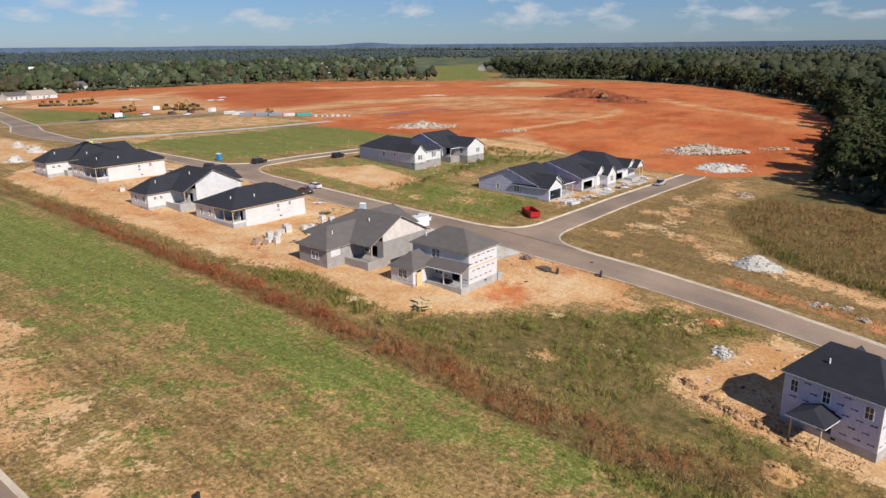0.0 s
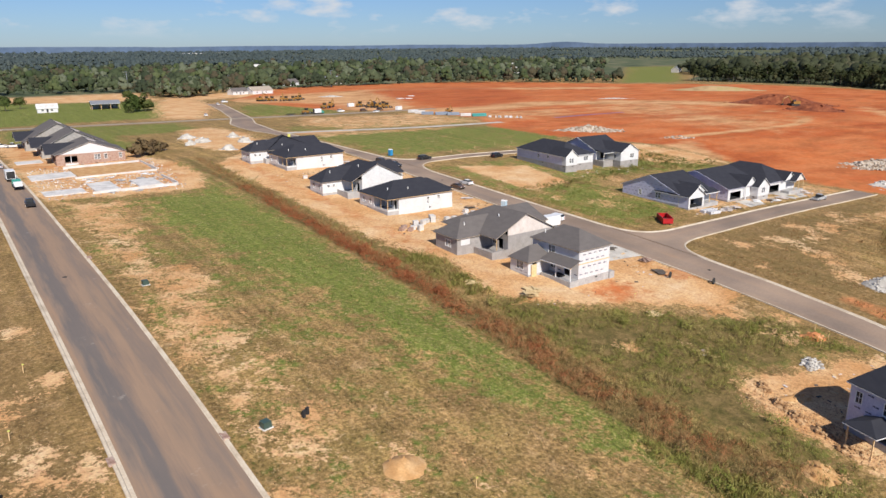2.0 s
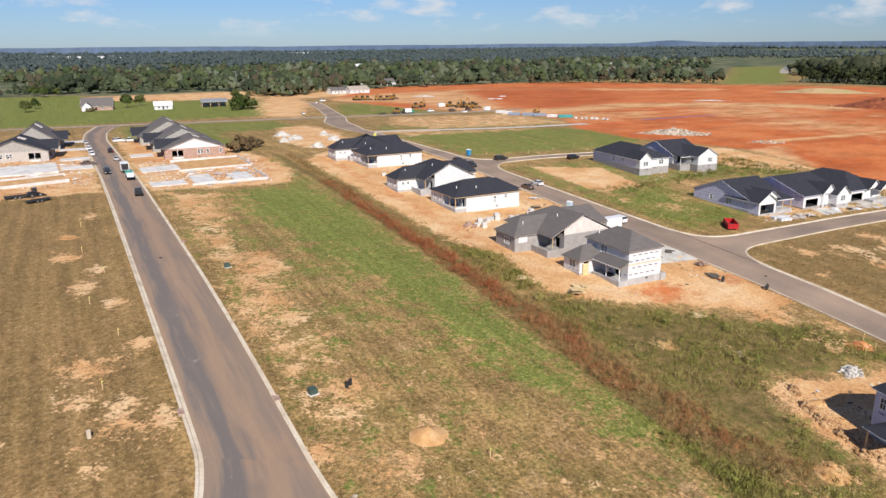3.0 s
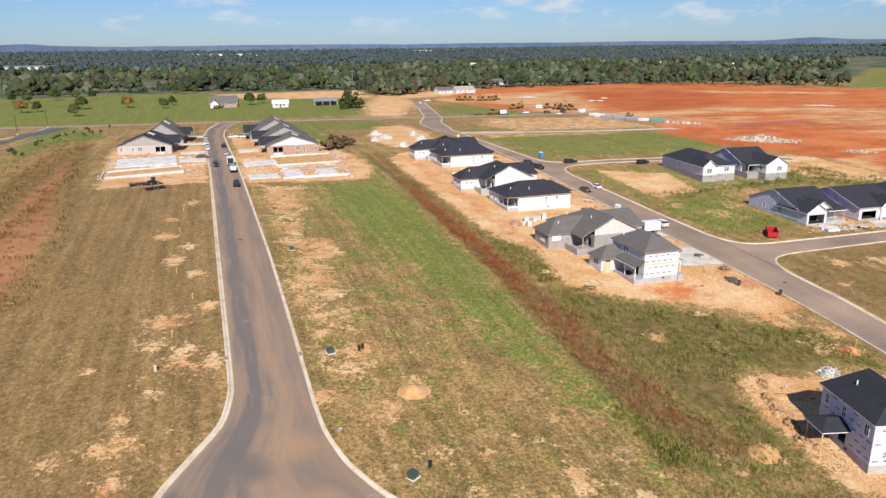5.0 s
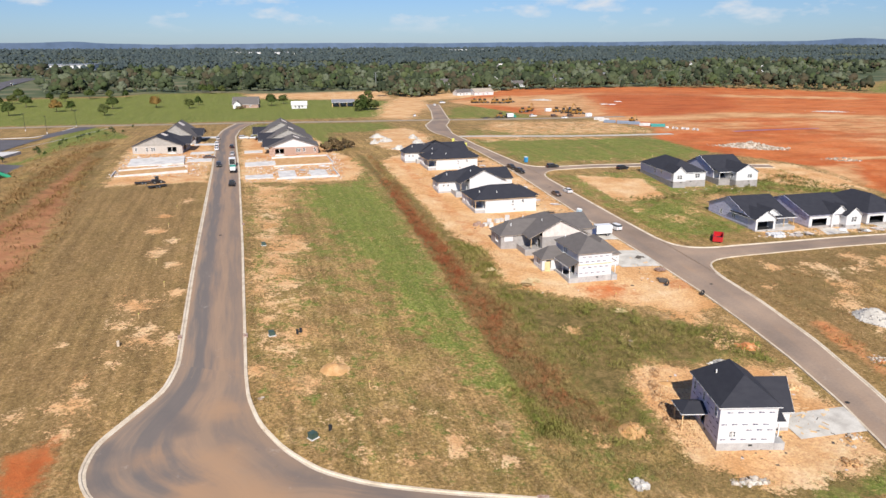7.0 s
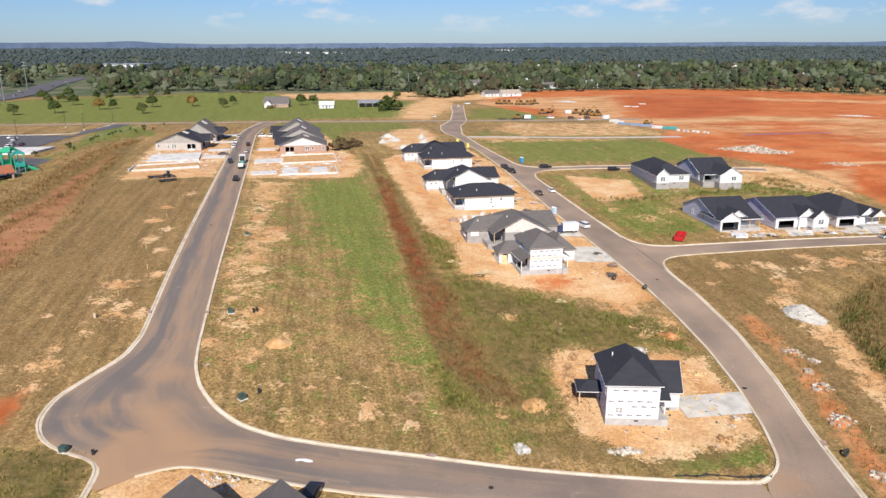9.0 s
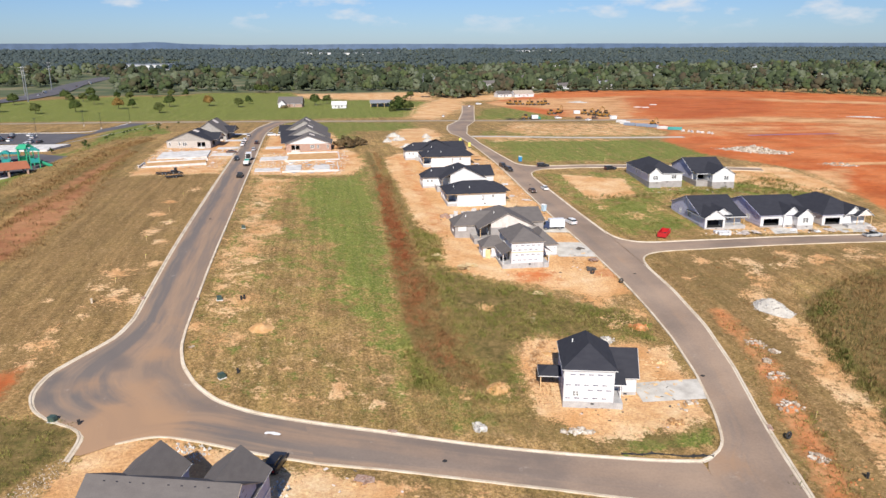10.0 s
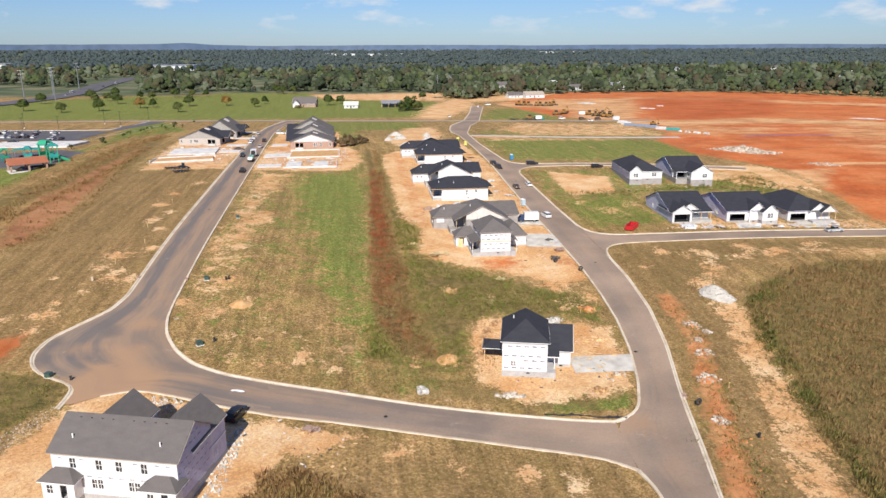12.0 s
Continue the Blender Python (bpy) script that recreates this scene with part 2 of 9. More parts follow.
def leaf(name, colours, island=0.16, through_leaf=0.45, fluff=0.0):
    """Foliage: one tone for each plant, a little of its own for each leaf."""
    m = bpy.data.materials.new(name)
    m.use_nodes = True
    n, l = m.node_tree.nodes, m.node_tree.links
    p = n["Principled BSDF"]
    p.inputs["Roughness"].default_value = 0.8
    p.inputs["Specular IOR Level"].default_value = 0.12
    at = n.new("ShaderNodeAttribute")
    at.attribute_name = "tone"
    geo = n.new("ShaderNodeNewGeometry")
    add = n.new("ShaderNodeMath")
    add.operation = "MULTIPLY_ADD"
    add.inputs[1].default_value = island
    l.new(geo.outputs["Random Per Island"], add.inputs[0])
    l.new(at.outputs["Fac"], add.inputs[2])
    ramp = n.new("ShaderNodeValToRGB")
    e = ramp.color_ramp.elements
    e[0].position, e[1].position = island * 0.5, 1.0
    e[0].color, e[1].color = (*colours[0], 1), (*colours[-1], 1)
    for k, c in enumerate(colours[1:-1]):
        e.new(island * 0.5 + (1 - island * 0.5) * (k + 1) / (len(colours) - 1)).color = (*c, 1)
    l.new(add.outputs[0], ramp.inputs["Fac"])
    tint = ramp.outputs["Color"]
    if fluff:
        # leaf masses that are seen from afar: mottled, with a broken surface
        tc = n.new("ShaderNodeTexCoord")
        mott = n.new("ShaderNodeTexNoise")
        mott.inputs["Scale"].default_value = fluff
        mott.inputs["Detail"].default_value = 4
        mott.inputs["Roughness"].default_value = 0.7
        l.new(tc.outputs["Object"], mott.inputs["Vector"])
        over = n.new("ShaderNodeMixRGB")
        over.blend_type = "OVERLAY"
        over.inputs["Fac"].default_value = 0.7
        l.new(tint, over.inputs["Color1"])
        l.new(mott.outputs["Fac"], over.inputs["Color2"])
        tint = over.outputs["Color"]
        bump = n.new("ShaderNodeBump")
        bump.inputs["Strength"].default_value = 0.8
        bump.inputs["Distance"].default_value = 0.5 / fluff
        l.new(mott.outputs["Fac"], bump.inputs["Height"])
        l.new(bump.outputs["Normal"], p.inputs["Normal"])
    l.new(tint, p.inputs["Base Color"])
    # thin leaves let about half of the light through
    back = n.new("ShaderNodeBsdfTranslucent")
    l.new(tint, back.inputs["Color"])
    both = n.new("ShaderNodeMixShader")
    both.inputs["Fac"].default_value = through_leaf
    l.new(p.outputs["BSDF"], both.inputs[1])
    l.new(back.outputs["BSDF"], both.inputs[2])
    l.new(both.outputs["Shader"], n["Material Output"].inputs["Surface"])
    return m


M["leaf_wood"] = leaf("woodland_leaves", [(0.036, 0.047, 0.027), (0.05, 0.066, 0.032), (0.088, 0.107, 0.056), (0.04, 0.052, 0.029), (0.084, 0.066, 0.042), (0.05, 0.072, 0.03), (0.09, 0.108, 0.044), (0.13, 0.145, 0.1)], 0.06, 0.15, 1.2)
M["leaf_dark"] = leaf("dark_woodland_leaves", [(0.042, 0.054, 0.022), (0.058, 0.07, 0.029), (0.08, 0.088, 0.038), (0.105, 0.1, 0.048)], 0.16, 0.35)
M["leaf_canopy"] = leaf("dark_canopy_leaves", [(0.036, 0.043, 0.023), (0.046, 0.054, 0.028), (0.06, 0.067, 0.036), (0.08, 0.078, 0.046)], 0.06, 0.12, 0.9)
# far leaves paled and blued: the haze is put into their colour
M["leaf_hazed"] = leaf("hazed_woodland_leaves", [(0.058, 0.078, 0.082), (0.064, 0.085, 0.087), (0.071, 0.092, 0.09), (0.082, 0.1, 0.094)], 0.06, 0.15, 0.4)
M["leaf_tree"] = leaf("garden_tree_leaves", [(0.06, 0.09, 0.024), (0.095, 0.13, 0.038), (0.145, 0.165, 0.055)])
M["leaf_gold"] = leaf("turning_leaves", [(0.24, 0.16, 0.05), (0.34, 0.22, 0.07), (0.3, 0.17, 0.07)])
M["weed_rust"] = leaf("rust_weeds", [(0.36, 0.118, 0.052), (0.39, 0.15, 0.066), (0.4, 0.19, 0.085), (0.385, 0.24, 0.11), (0.29, 0.225, 0.09)], 0.13, 0.2)
M["weed_green"] = leaf("green_weeds", [(0.18, 0.204, 0.045), (0.25, 0.248, 0.064), (0.33, 0.285, 0.092), (0.42, 0.322, 0.14)], 0.13, 0.2)
M["weed_brown"] = leaf("brown_weeds", [(0.275, 0.138, 0.0585), (0.353, 0.198, 0.086), (0.413, 0.275, 0.12), (0.327, 0.284, 0.0946)], 0.13, 0.2)
M["weed_dark"] = leaf("dark_brown_weeds", [(0.255, 0.148, 0.064), (0.32, 0.19, 0.082), (0.385, 0.245, 0.11), (0.31, 0.24, 0.088)], 0.13, 0.2)
M["weed_olive"] = leaf("olive_weeds", [(0.13, 0.145, 0.038), (0.175, 0.175, 0.05), (0.24, 0.205, 0.07), (0.31, 0.215, 0.09)], 0.25, 0.2)
M["weed_straw"] = leaf("straw_weeds", [(0.248, 0.23, 0.0736), (0.368, 0.304, 0.12), (0.46, 0.354, 0.166), (0.304, 0.276, 0.0828)], 0.13, 0.2)
M["turf"] = leaf("turf_blades", [(0.16, 0.185, 0.04), (0.25, 0.235, 0.07), (0.38, 0.28, 0.12), (0.5, 0.38, 0.19), (0.6, 0.47, 0.27)], 0.3)
M["clod"] = material("dug_soil", [(0.27, 0.15, 0.07), (0.38, 0.225, 0.11), (0.47, 0.31, 0.17)], 0.9, 0.95, fine=6, bump=0.03, island=0.5)
M["leaf_brown"] = leaf("brown_thicket_leaves", [(0.17, 0.12, 0.065), (0.24, 0.17, 0.09), (0.2, 0.17, 0.08)])


def paint(name, rgb, rough=0.3, metal=0.0, spec=0.5):
    return material(name, [tuple(0.85 * c for c in rgb), rgb], 0.7, rough, metal, spec=spec)


M["red"] = paint("red_paint", (0.42, 0.018, 0.022))
M["blue"] = paint("blue_plastic", (0.03, 0.25, 0.5), 0.5)
M["pale_blue"] = paint("pale_blue_plastic", (0.42, 0.56, 0.66), 0.5)
M["white_paint"] = paint("white_car_paint", (0.78, 0.78, 0.78))
M["silver"] = paint("silver_car_paint", (0.45, 0.46, 0.47))
M["black_paint"] = paint("black_car_paint", (0.02, 0.02, 0.023))
M["brown_paint"] = paint("brown_car_paint", (0.12, 0.07, 0.05))
M["teal_paint"] = paint("teal_truck_paint", (0.03, 0.26, 0.2))
M["navy_paint"] = paint("navy_truck_paint", (0.03, 0.05, 0.12))
M["tyre"] = paint("rubber", (0.03, 0.03, 0.03), 0.85)
M["steel"] = paint("steel", (0.4, 0.4, 0.4), 0.4, 0.8)
M["yellow"] = paint("machine_yellow", (0.3, 0.155, 0.03), 0.5)
M["bright_yellow"] = paint("bright_yellow", (0.6, 0.6, 0.14), 0.6)
M["green_plastic"] = paint("green_cabinet", (0.05, 0.085, 0.07), 0.5)
M["play_green"] = paint("play_green", (0.03, 0.32, 0.17), 0.5)
M["play_teal"] = paint("play_teal", (0.02, 0.27, 0.25), 0.5)
M["rust_roof"] = paint("rust_metal_roof", (0.34, 0.12, 0.06), 0.6)
M["grey_metal"] = paint("grey_metal_roof", (0.3, 0.31, 0.33), 0.5, 0.3)
M["pipe_blue"] = paint("blue_grey_pipe", (0.2, 0.24, 0.31), 0.5)
# hill colour with the haze of distance mixed in
M["hill"] = material("haze_blue_hills", [(0.085, 0.125, 0.2), (0.115, 0.155, 0.23)], 0.002, 1.0, fine=0.02, spec=0.0)


# ---- mesh kit ----
class Mesh:
    def __init__(self):
        self.v, self.f = [], []

    def face(self, *pts):
        k = len(self.v)
        self.v += [tuple(p) for p in pts]
        self.f.append(tuple(range(k, k + len(pts))))

    def box(self, x0, y0, z0, x1, y1, z1, m=None):
        k = len(self.v)
        pts = [(x0, y0, z0), (x1, y0, z0), (x1, y1, z0), (x0, y1, z0), (x0, y0, z1), (x1, y0, z1), (x1, y1, z1), (x0, y1, z1)]
        self.v += [tuple(m @ Vector(p)) for p in pts] if m else pts
        self.f += [tuple(k + i for i in q) for q in ((3, 2, 1, 0), (4, 5, 6, 7), (0, 1, 5, 4), (1, 2, 6, 5), (2, 3, 7, 6), (3, 0, 4, 7))]
        return self

    def prism(self, pts, z0, z1, m=None):
        """An upright prism over a ring of points that runs anticlockwise."""
        k, n = len(self.v), len(pts)
        ring = [(x, y, z0) for x, y in pts] + [(x, y, z1) for x, y in pts]
        self.v += [tuple(m @ Vector(p)) for p in ring] if m else ring
        self.f += [tuple(k + n - 1 - i for i in range(n)), tuple(k + n + i for i in range(n))]
        self.f += [(k + i, k + (i + 1) % n, k + n + (i + 1) % n, k + n + i) for i in range(n)]
        return self

    def tube(self, a, b, r0, r1=None, n=8):
        a, b = Vector(a), Vector(b)
        r1 = r0 if r1 is None else r1
        q = (b - a).to_track_quat("Z", "Y")
        k = len(self.v)
        for c, r in ((a, r0), (b, r1)):
            self.v += [tuple(c + q @ Vector((r * math.cos(2 * math.pi * i / n), r * math.sin(2 * math.pi * i / n), 0))) for i in range(n)]
        self.f += [(k + i, k + (i + 1) % n, k + n + (i + 1) % n, k + n + i) for i in range(n)]
        self.f += [tuple(k + n - 1 - i for i in range(n)), tuple(k + n + i for i in range(n))]
        return self

    def lump(self, c, r, rng, n=7, rings=4, squash=0.7, rough=0.25):
        """An uneven stone or heap: rings of jittered points."""
        k = len(self.v)
        cx, cy, cz = c
        for i in range(1, rings):
            a = math.pi * i / rings
            for j in range(n):
                b = 2 * math.pi * (j + 0.5 * (i % 2)) / n
                q = r * (1 + rng.uniform(-rough, rough))
                self.v.append((cx + q * math.sin(a) * math.cos(b), cy + q * math.sin(a) * math.sin(b), cz + q * squash * math.cos(a)))
        top, low = len(self.v), len(self.v) + 1
        self.v += [(cx, cy, cz + r * squash), (cx, cy, cz - r * squash)]
        for j in range(n):
            self.f.append((top, k + j, k + (j + 1) % n))
            e = k + (rings - 2) * n
            self.f.append((low, e + (j + 1) % n, e + j))
            for i in range(rings - 2):
                a, b = k + i * n, k + (i + 1) * n
                self.f.append((a + j, b + j, b + (j + 1) % n, a + (j + 1) % n))
        return self

    def data(self, name):
        me = bpy.data.meshes.new(name)
        me.from_pydata(self.v, [], self.f)
        me.update()
        return me


def part(name, mesh, mat, parent=None, label="", smooth=False):
    me = mesh.data(name) if isinstance(mesh, Mesh) else mesh
    if not me.materials:
        me.materials.append(mat if not isinstance(mat, str) else M[mat])
    if smooth:
        me.polygons.foreach_set("use_smooth", [True] * len(me.polygons))
    ob = new(name, me)
    if parent:
        ob.parent = parent
    if label:
        ob["label"] = label
    return ob


def thing(name, x, y, rz=0.0, label="", category="", group="", kind="", z=None, scale=1.0):
    ob = new(name)
    ob.empty_display_size = 0.5
    ob.matrix_basis = pose(x, y, surface(x, y) if z is None else z, 0, 0, rz) @ Matrix.Diagonal((scale, scale, scale, 1))
    return tagged(ob, label, category, group, kind)


# ---- the lie of the land ----
# broad slopes, then mounds and hollows: x, y, radius, height
SLOPES = (-3.867, -1.245, 10.145, -4.075, 1.681, -2.873, 2.879)
HILLS = [(20, 70, 40, 1.746), (80, 10, 40, -3.228), (125, 60, 40, -0.148), (80, 110, 40, -0.946), (20, 10, 40, 0.824), (100, 260, 60, 2.221), (250, 80, 45, -2.580), (5, 240, 45, -0.869), (440, 250, 80, 0.781), (100, 460, 60, 1.665)]


def land(x, y):
    x, y = np.asarray(x, float), np.asarray(y, float)
    u, v, w = np.tanh((x - 60) / 220), np.tanh((y - 60) / 160), np.tanh((y - 260) / 160)
    z = sum(c * b for c, b in zip(SLOPES, (1, u, v, w, u * u, u * v, u * w)))
    for cx, cy, r, h in HILLS:
        z = z + h * np.exp(-((x - cx) ** 2 + (y - cy) ** 2) / (2 * r * r))
    return z


def ground_at(x, y):
    return float(land(x, y))


# ---- zones of the ground, in plan ----
def inside(poly, x, y, soft):
    """1 inside a ring of points, 0 outside, with an edge about soft metres wide."""
    best = np.full(x.shape, 1e9)
    odd = np.zeros(x.shape, bool)
    n = len(poly)
    for i in range(n):
        (ax, ay), (bx, by) = poly[i], poly[(i + 1) % n]
        dx, dy = bx - ax, by - ay
        t = np.clip(((x - ax) * dx + (y - ay) * dy) / (dx * dx + dy * dy + 1e-9), 0, 1)
        best = np.minimum(best, (x - ax - t * dx) ** 2 + (y - ay - t * dy) ** 2)
        if dy:
            odd ^= ((ay > y) != (by > y)) & (x < ax + (y - ay) * dx / dy)
    d = np.sqrt(best) * np.where(odd, 1, -1)
    return np.clip(0.5 + d / soft, 0, 1)


def along(line, x, y):
    """Distance from a line of points."""
    best = np.full(x.shape, 1e18)
    for (ax, ay), (bx, by) in zip(line, line[1:]):
        dx, dy = bx - ax, by - ay
        t = np.clip(((x - ax) * dx + (y - ay) * dy) / (dx * dx + dy * dy + 1e-9), 0, 1)
        best = np.minimum(best, (x - ax - t * dx) ** 2 + (y - ay - t * dy) ** 2)
    return np.sqrt(best)


# edges of the paving
A_WEST = [(14, 376), (10.8, 360), (7.3, 337), (5.6, 308), (6.0, 270), (6.9, 200), (6.9, 100), (7.0, 55), (7.0, 41), (5.6, 33.5), (1.3, 26.5), (-2.0, 21), (-2.7, 15), (-0.8, 10.2), (2.9, 6.8), (7.4, 4.6), (8.7, 2.4), (8.1, -3.5)]
A_EAST = [(26, 376), (20.5, 362), (16.2, 335), (14.4, 303), (14.9, 268), (16.3, 200), (17.2, 100), (17.3, 55), (17.3, 36), (17.6, 29), (19.0, 22.3), (22.0, 15.8), (26.2, 10.6), (32, 7.0), (40, 4.3), (53, 0.7), (64.5, -3.0), (77, -6.6), (92, -10.8), (97.6, -11.9)]
B_WEST = [(97.6, -11.9), (101.2, -10.6), (103.6, -7.7), (106.8, 0.6), (110.2, 13.1), (112.6, 27), (113.8, 41), (114.4, 57), (114.2, 77), (113.8, 100), (114.2, 140), (115.2, 186), (115, 225), (114.6, 268), (113, 284), (115, 305), (120, 332), (134, 369), (147, 424), (160, 490)]
S_EDGE = [(8.1, -3.5), (13.5, 0.2), (18.6, 2.0), (24.5, 0.2), (34, -3.7), (41.6, -6.2), (52.4, -8.5), (61.4, -11), (74.4, -15), (86.8, -19.5), (92.5, -21.9), (96.0, -25.4)]
S_WEST = [(96.0, -25.4), (96.9, -29.5), (96.6, -34), (94, -48), (92, -70)]
B_EAST_S = [(98, -70), (101, -46), (104.6, -33.2), (108.2, -20.9), (112.8, -3.4), (118.0, 13.9), (121.8, 31.4), (123.7, 49.6), (124.0, 62)]
C_SOUTH = [(124.0, 62), (124.5, 67), (126, 71), (129, 73.4), (134, 74.3), (147, 74.4), (178, 75.2), (222, 76.6), (229, 76.8)]
C_NORTH = [(124.0, 94), (124.5, 88.5), (126.3, 84.8), (129.2, 82.4), (134, 81.3), (155, 81.2), (190, 82.2), (229, 83.6)]
B_EAST_M = [(124.0, 94), (123.4, 112), (123.2, 130), (123.0, 162)]
D_SOUTH = [(123.0, 162), (124.2, 168.5), (127, 173), (131.4, 175.6), (150, 177.6), (174, 176.2), (192, 172.5), (222, 165.5)]
D_NORTH = [(122.4, 192), (123.2, 186.6), (126.2, 182.8), (131, 181), (150, 182.4), (174, 181.6), (197, 177.6), (224, 171)]
B_EAST_N = [(122.4, 192), (120.9, 210), (119.6, 237), (120.4, 268), (121.2, 280), (124.5, 295), (131, 327), (143, 362), (154, 415), (170, 490)]


def resample(line, n):
    p = np.array(line, float)
    s = np.r_[0, np.cumsum(np.hypot(*np.diff(p, axis=0).T))]
    # round the corners of the line a little
    t = np.linspace(0, s[-1], n)
    q = np.stack([np.interp(t, s, p[:, k]) for k in (0, 1)], 1)
    w = max(1, int(round(1.2 * n / s[-1])))
    for _ in range(w * 2):
        q[1:-1] = 0.25 * q[:-2] + 0.5 * q[1:-1] + 0.25 * q[2:]
    return q


# clay dust and fresher binder on the asphalt: x, y, radius, strength
DUSTY = [(11.7, 0, 4, 1.2), (12.7, 6.4, 4, 1.1), (13.5, 15.6, 3, 0.9), (14, 27, 3, 0.7), (5, 17, 2.5, 0.7), (14.5, 40, 3, 0.4), (19.6, 4.5, 4, 0.7), (27, 2.5, 3, 0.4), (101, -13, 3, 0.8), (103, -24, 5, 0.4), (110, 5, 5, 0.3), (117, 40, 5, 0.25), (119, 66, 5, 0.35)]
FRESH = [(-0.8, 13, 2.6, 1.0), (-0.8, 19.5, 2, 0.8), (9, 22.4, 2, 0.9), (7.2, 26.6, 2, 0.7), (10.5, 33, 2.2, 0.6), (8, 13.5, 1.8, 0.6), (24, 9.5, 3, 0.6), (33, 4.5, 4, 0.6), (46, 0, 6, 0.5), (62, -5, 6, 0.45), (76, -9, 6, 0.4)]


def ribbon(left, right, step, lanes, lift):
    """A strip draped on the land between two lines."""
    size = max(np.hypot(*np.diff(np.array(l, float), axis=0).T).sum() for l in (left, right))
    n = max(3, int(size / step))
    a, b = resample(left, n), resample(right, n)
    s = np.linspace(0, 1, lanes + 1)[None, :, None]
    p = a[:, None, :] * (1 - s) + b[:, None, :] * s
    crown = 0.09 * (1 - (2 * s[..., 0] - 1) ** 2) if lanes > 3 else 0.0
    z = land(p[..., 0], p[..., 1]) + lift + crown
    v = np.concatenate([p, z[..., None]], 2).reshape(-1, 3)
    m = lanes + 1
    f = [(i * m + j, i * m + j + 1, (i + 1) * m + j + 1, (i + 1) * m + j) for i in range(n - 1) for j in range(lanes)]
    mesh = Mesh()
    mesh.v, mesh.f = [tuple(q) for q in v], f
    me = mesh.data("ribbon")
    # how far across the strip each point lies
    me.attributes.new("across", "FLOAT", "POINT").data.foreach_set("value", np.tile(np.linspace(0, 1, m), n).astype(np.float32))
    wear = np.clip(1.2 - (v[:, 0] - 20) / 50, 0.22, 1)
    reach = np.r_[0, np.cumsum(np.hypot(*np.diff(p[:, lanes // 2], axis=0).T))] + 37.0 * left[0][0]
    dust = sum(h * np.exp(-((v[:, 0] - x) ** 2 + (v[:, 1] - y) ** 2) / (2 * r * r)) for x, y, r, h in DUSTY)
    fresh = sum(h * np.exp(-((v[:, 0] - x) ** 2 + (v[:, 1] - y) ** 2) / (2 * r * r)) for x, y, r, h in FRESH)
    for key, value in (("worn", wear), ("along", np.repeat(reach, m)), ("dust", dust), ("fresh", fresh)):
        me.attributes.new(key, "FLOAT", "POINT").data.foreach_set("value", value.astype(np.float32))
    return me


def kerb(line, side, width=0.55, high=0.13, step=1.5):
    """A rolled kerb with its gutter, outside a line of points; side 1: to the left of its way."""
    size = np.hypot(*np.diff(np.array(line, float), axis=0).T).sum()
    n = max(3, int(size / step))
    a = resample(line, n)
    d = np.gradient(a, axis=0)
    d /= np.hypot(d[:, 0], d[:, 1])[:, None]
    out = np.stack([-d[:, 1], d[:, 0]], 1) * side
    prof = [(-0.45, 0.004), (-0.05, 0.012), (0.06, high), (width - 0.18, high + 0.02), (width - 0.15, -0.35)]
    mesh = Mesh()
    rows = []
    base = land(a[:, 0], a[:, 1])
    for o, h in prof:
        q = a + out * o
        rows.append(np.stack([q[:, 0], q[:, 1], base + h], 1))
    v = np.stack(rows, 1).reshape(-1, 3)
    m = len(prof)
    mesh.v = [tuple(q) for q in v]
    for i in range(n - 1):
        for j in range(m - 1):
            q = (i * m + j, i * m + j + 1, (i + 1) * m + j + 1, (i + 1) * m + j)
            mesh.f.append(q if side < 0 else q[::-1])
    return mesh


PAVED = [
    ("street", A_WEST[:9], A_EAST[:9], 6),
    ("street", A_WEST[8:] + S_EDGE[1:6], A_EAST[8:15], 8),
    ("street", S_EDGE[5:], A_EAST[14:], 6),
    ("street", S_WEST[::-1] + B_WEST[:9], B_EAST_S + [(124.0, 78)], 6),
    ("street", B_WEST[8:11] + [(114.7, 162)], [(124.0, 78), (124.0, 94)] + B_EAST_M[1:], 6),
    ("street", [(114.7, 162), (115.2, 186), (115.2, 192)], [(123.0, 162), (122.7, 177), (122.4, 192)], 6),
    ("street", [(115.2, 192)] + B_WEST[12:], B_EAST_N, 6),
    ("street", C_SOUTH, C_NORTH, 5),
    ("street", D_SOUTH, D_NORTH, 5),
]
ROAD_RINGS = [p[1] + p[2][::-1] for p in PAVED]
CROSS = [(-420, 372), (-168, 380), (-60, 384), (11, 381), (84, 369), (164, 364), (262, 358)]
GRAVEL_WAY = [(121, 266), (135, 266), (173, 263.5), (238, 263.5)]
HIGHWAY = [(-520, 250), (-330, 400), (-244, 520), (-224, 620), (-228, 720), (-252, 850), (-268, 1040), (-330, 1250)]
CLEARING = [(-150, 630), (-168, 700), (-187, 773), (-214, 875), (-230, 936), (-250, 1030), (-290, 1060), (-274, 850), (-250, 720), (-246, 620), (-266, 520), (-200, 560)]


def offset(line, d):
    p = np.array(line, float)
    g = np.gradient(p, axis=0)
    g /= np.hypot(g[:, 0], g[:, 1])[:, None]
    return [tuple(q) for q in p + np.stack([-g[:, 1], g[:, 0]], 1) * d]


# ---- the ground, one sheet to the horizon ----
def axis(lo, hi, step, end_lo, end_hi, grow):
    mid = list(np.arange(lo, hi + 0.01, step))
    up, s = [], step
    while hi + sum(up) < end_hi:
        s *= grow
        up.append(s)
    dn, s = [], step
    while lo - sum(dn) > end_lo:
        s *= grow
        dn.append(s)
    return np.array([*(lo - np.cumsum(dn))[::-1], *mid, *(hi + np.cumsum(up))])


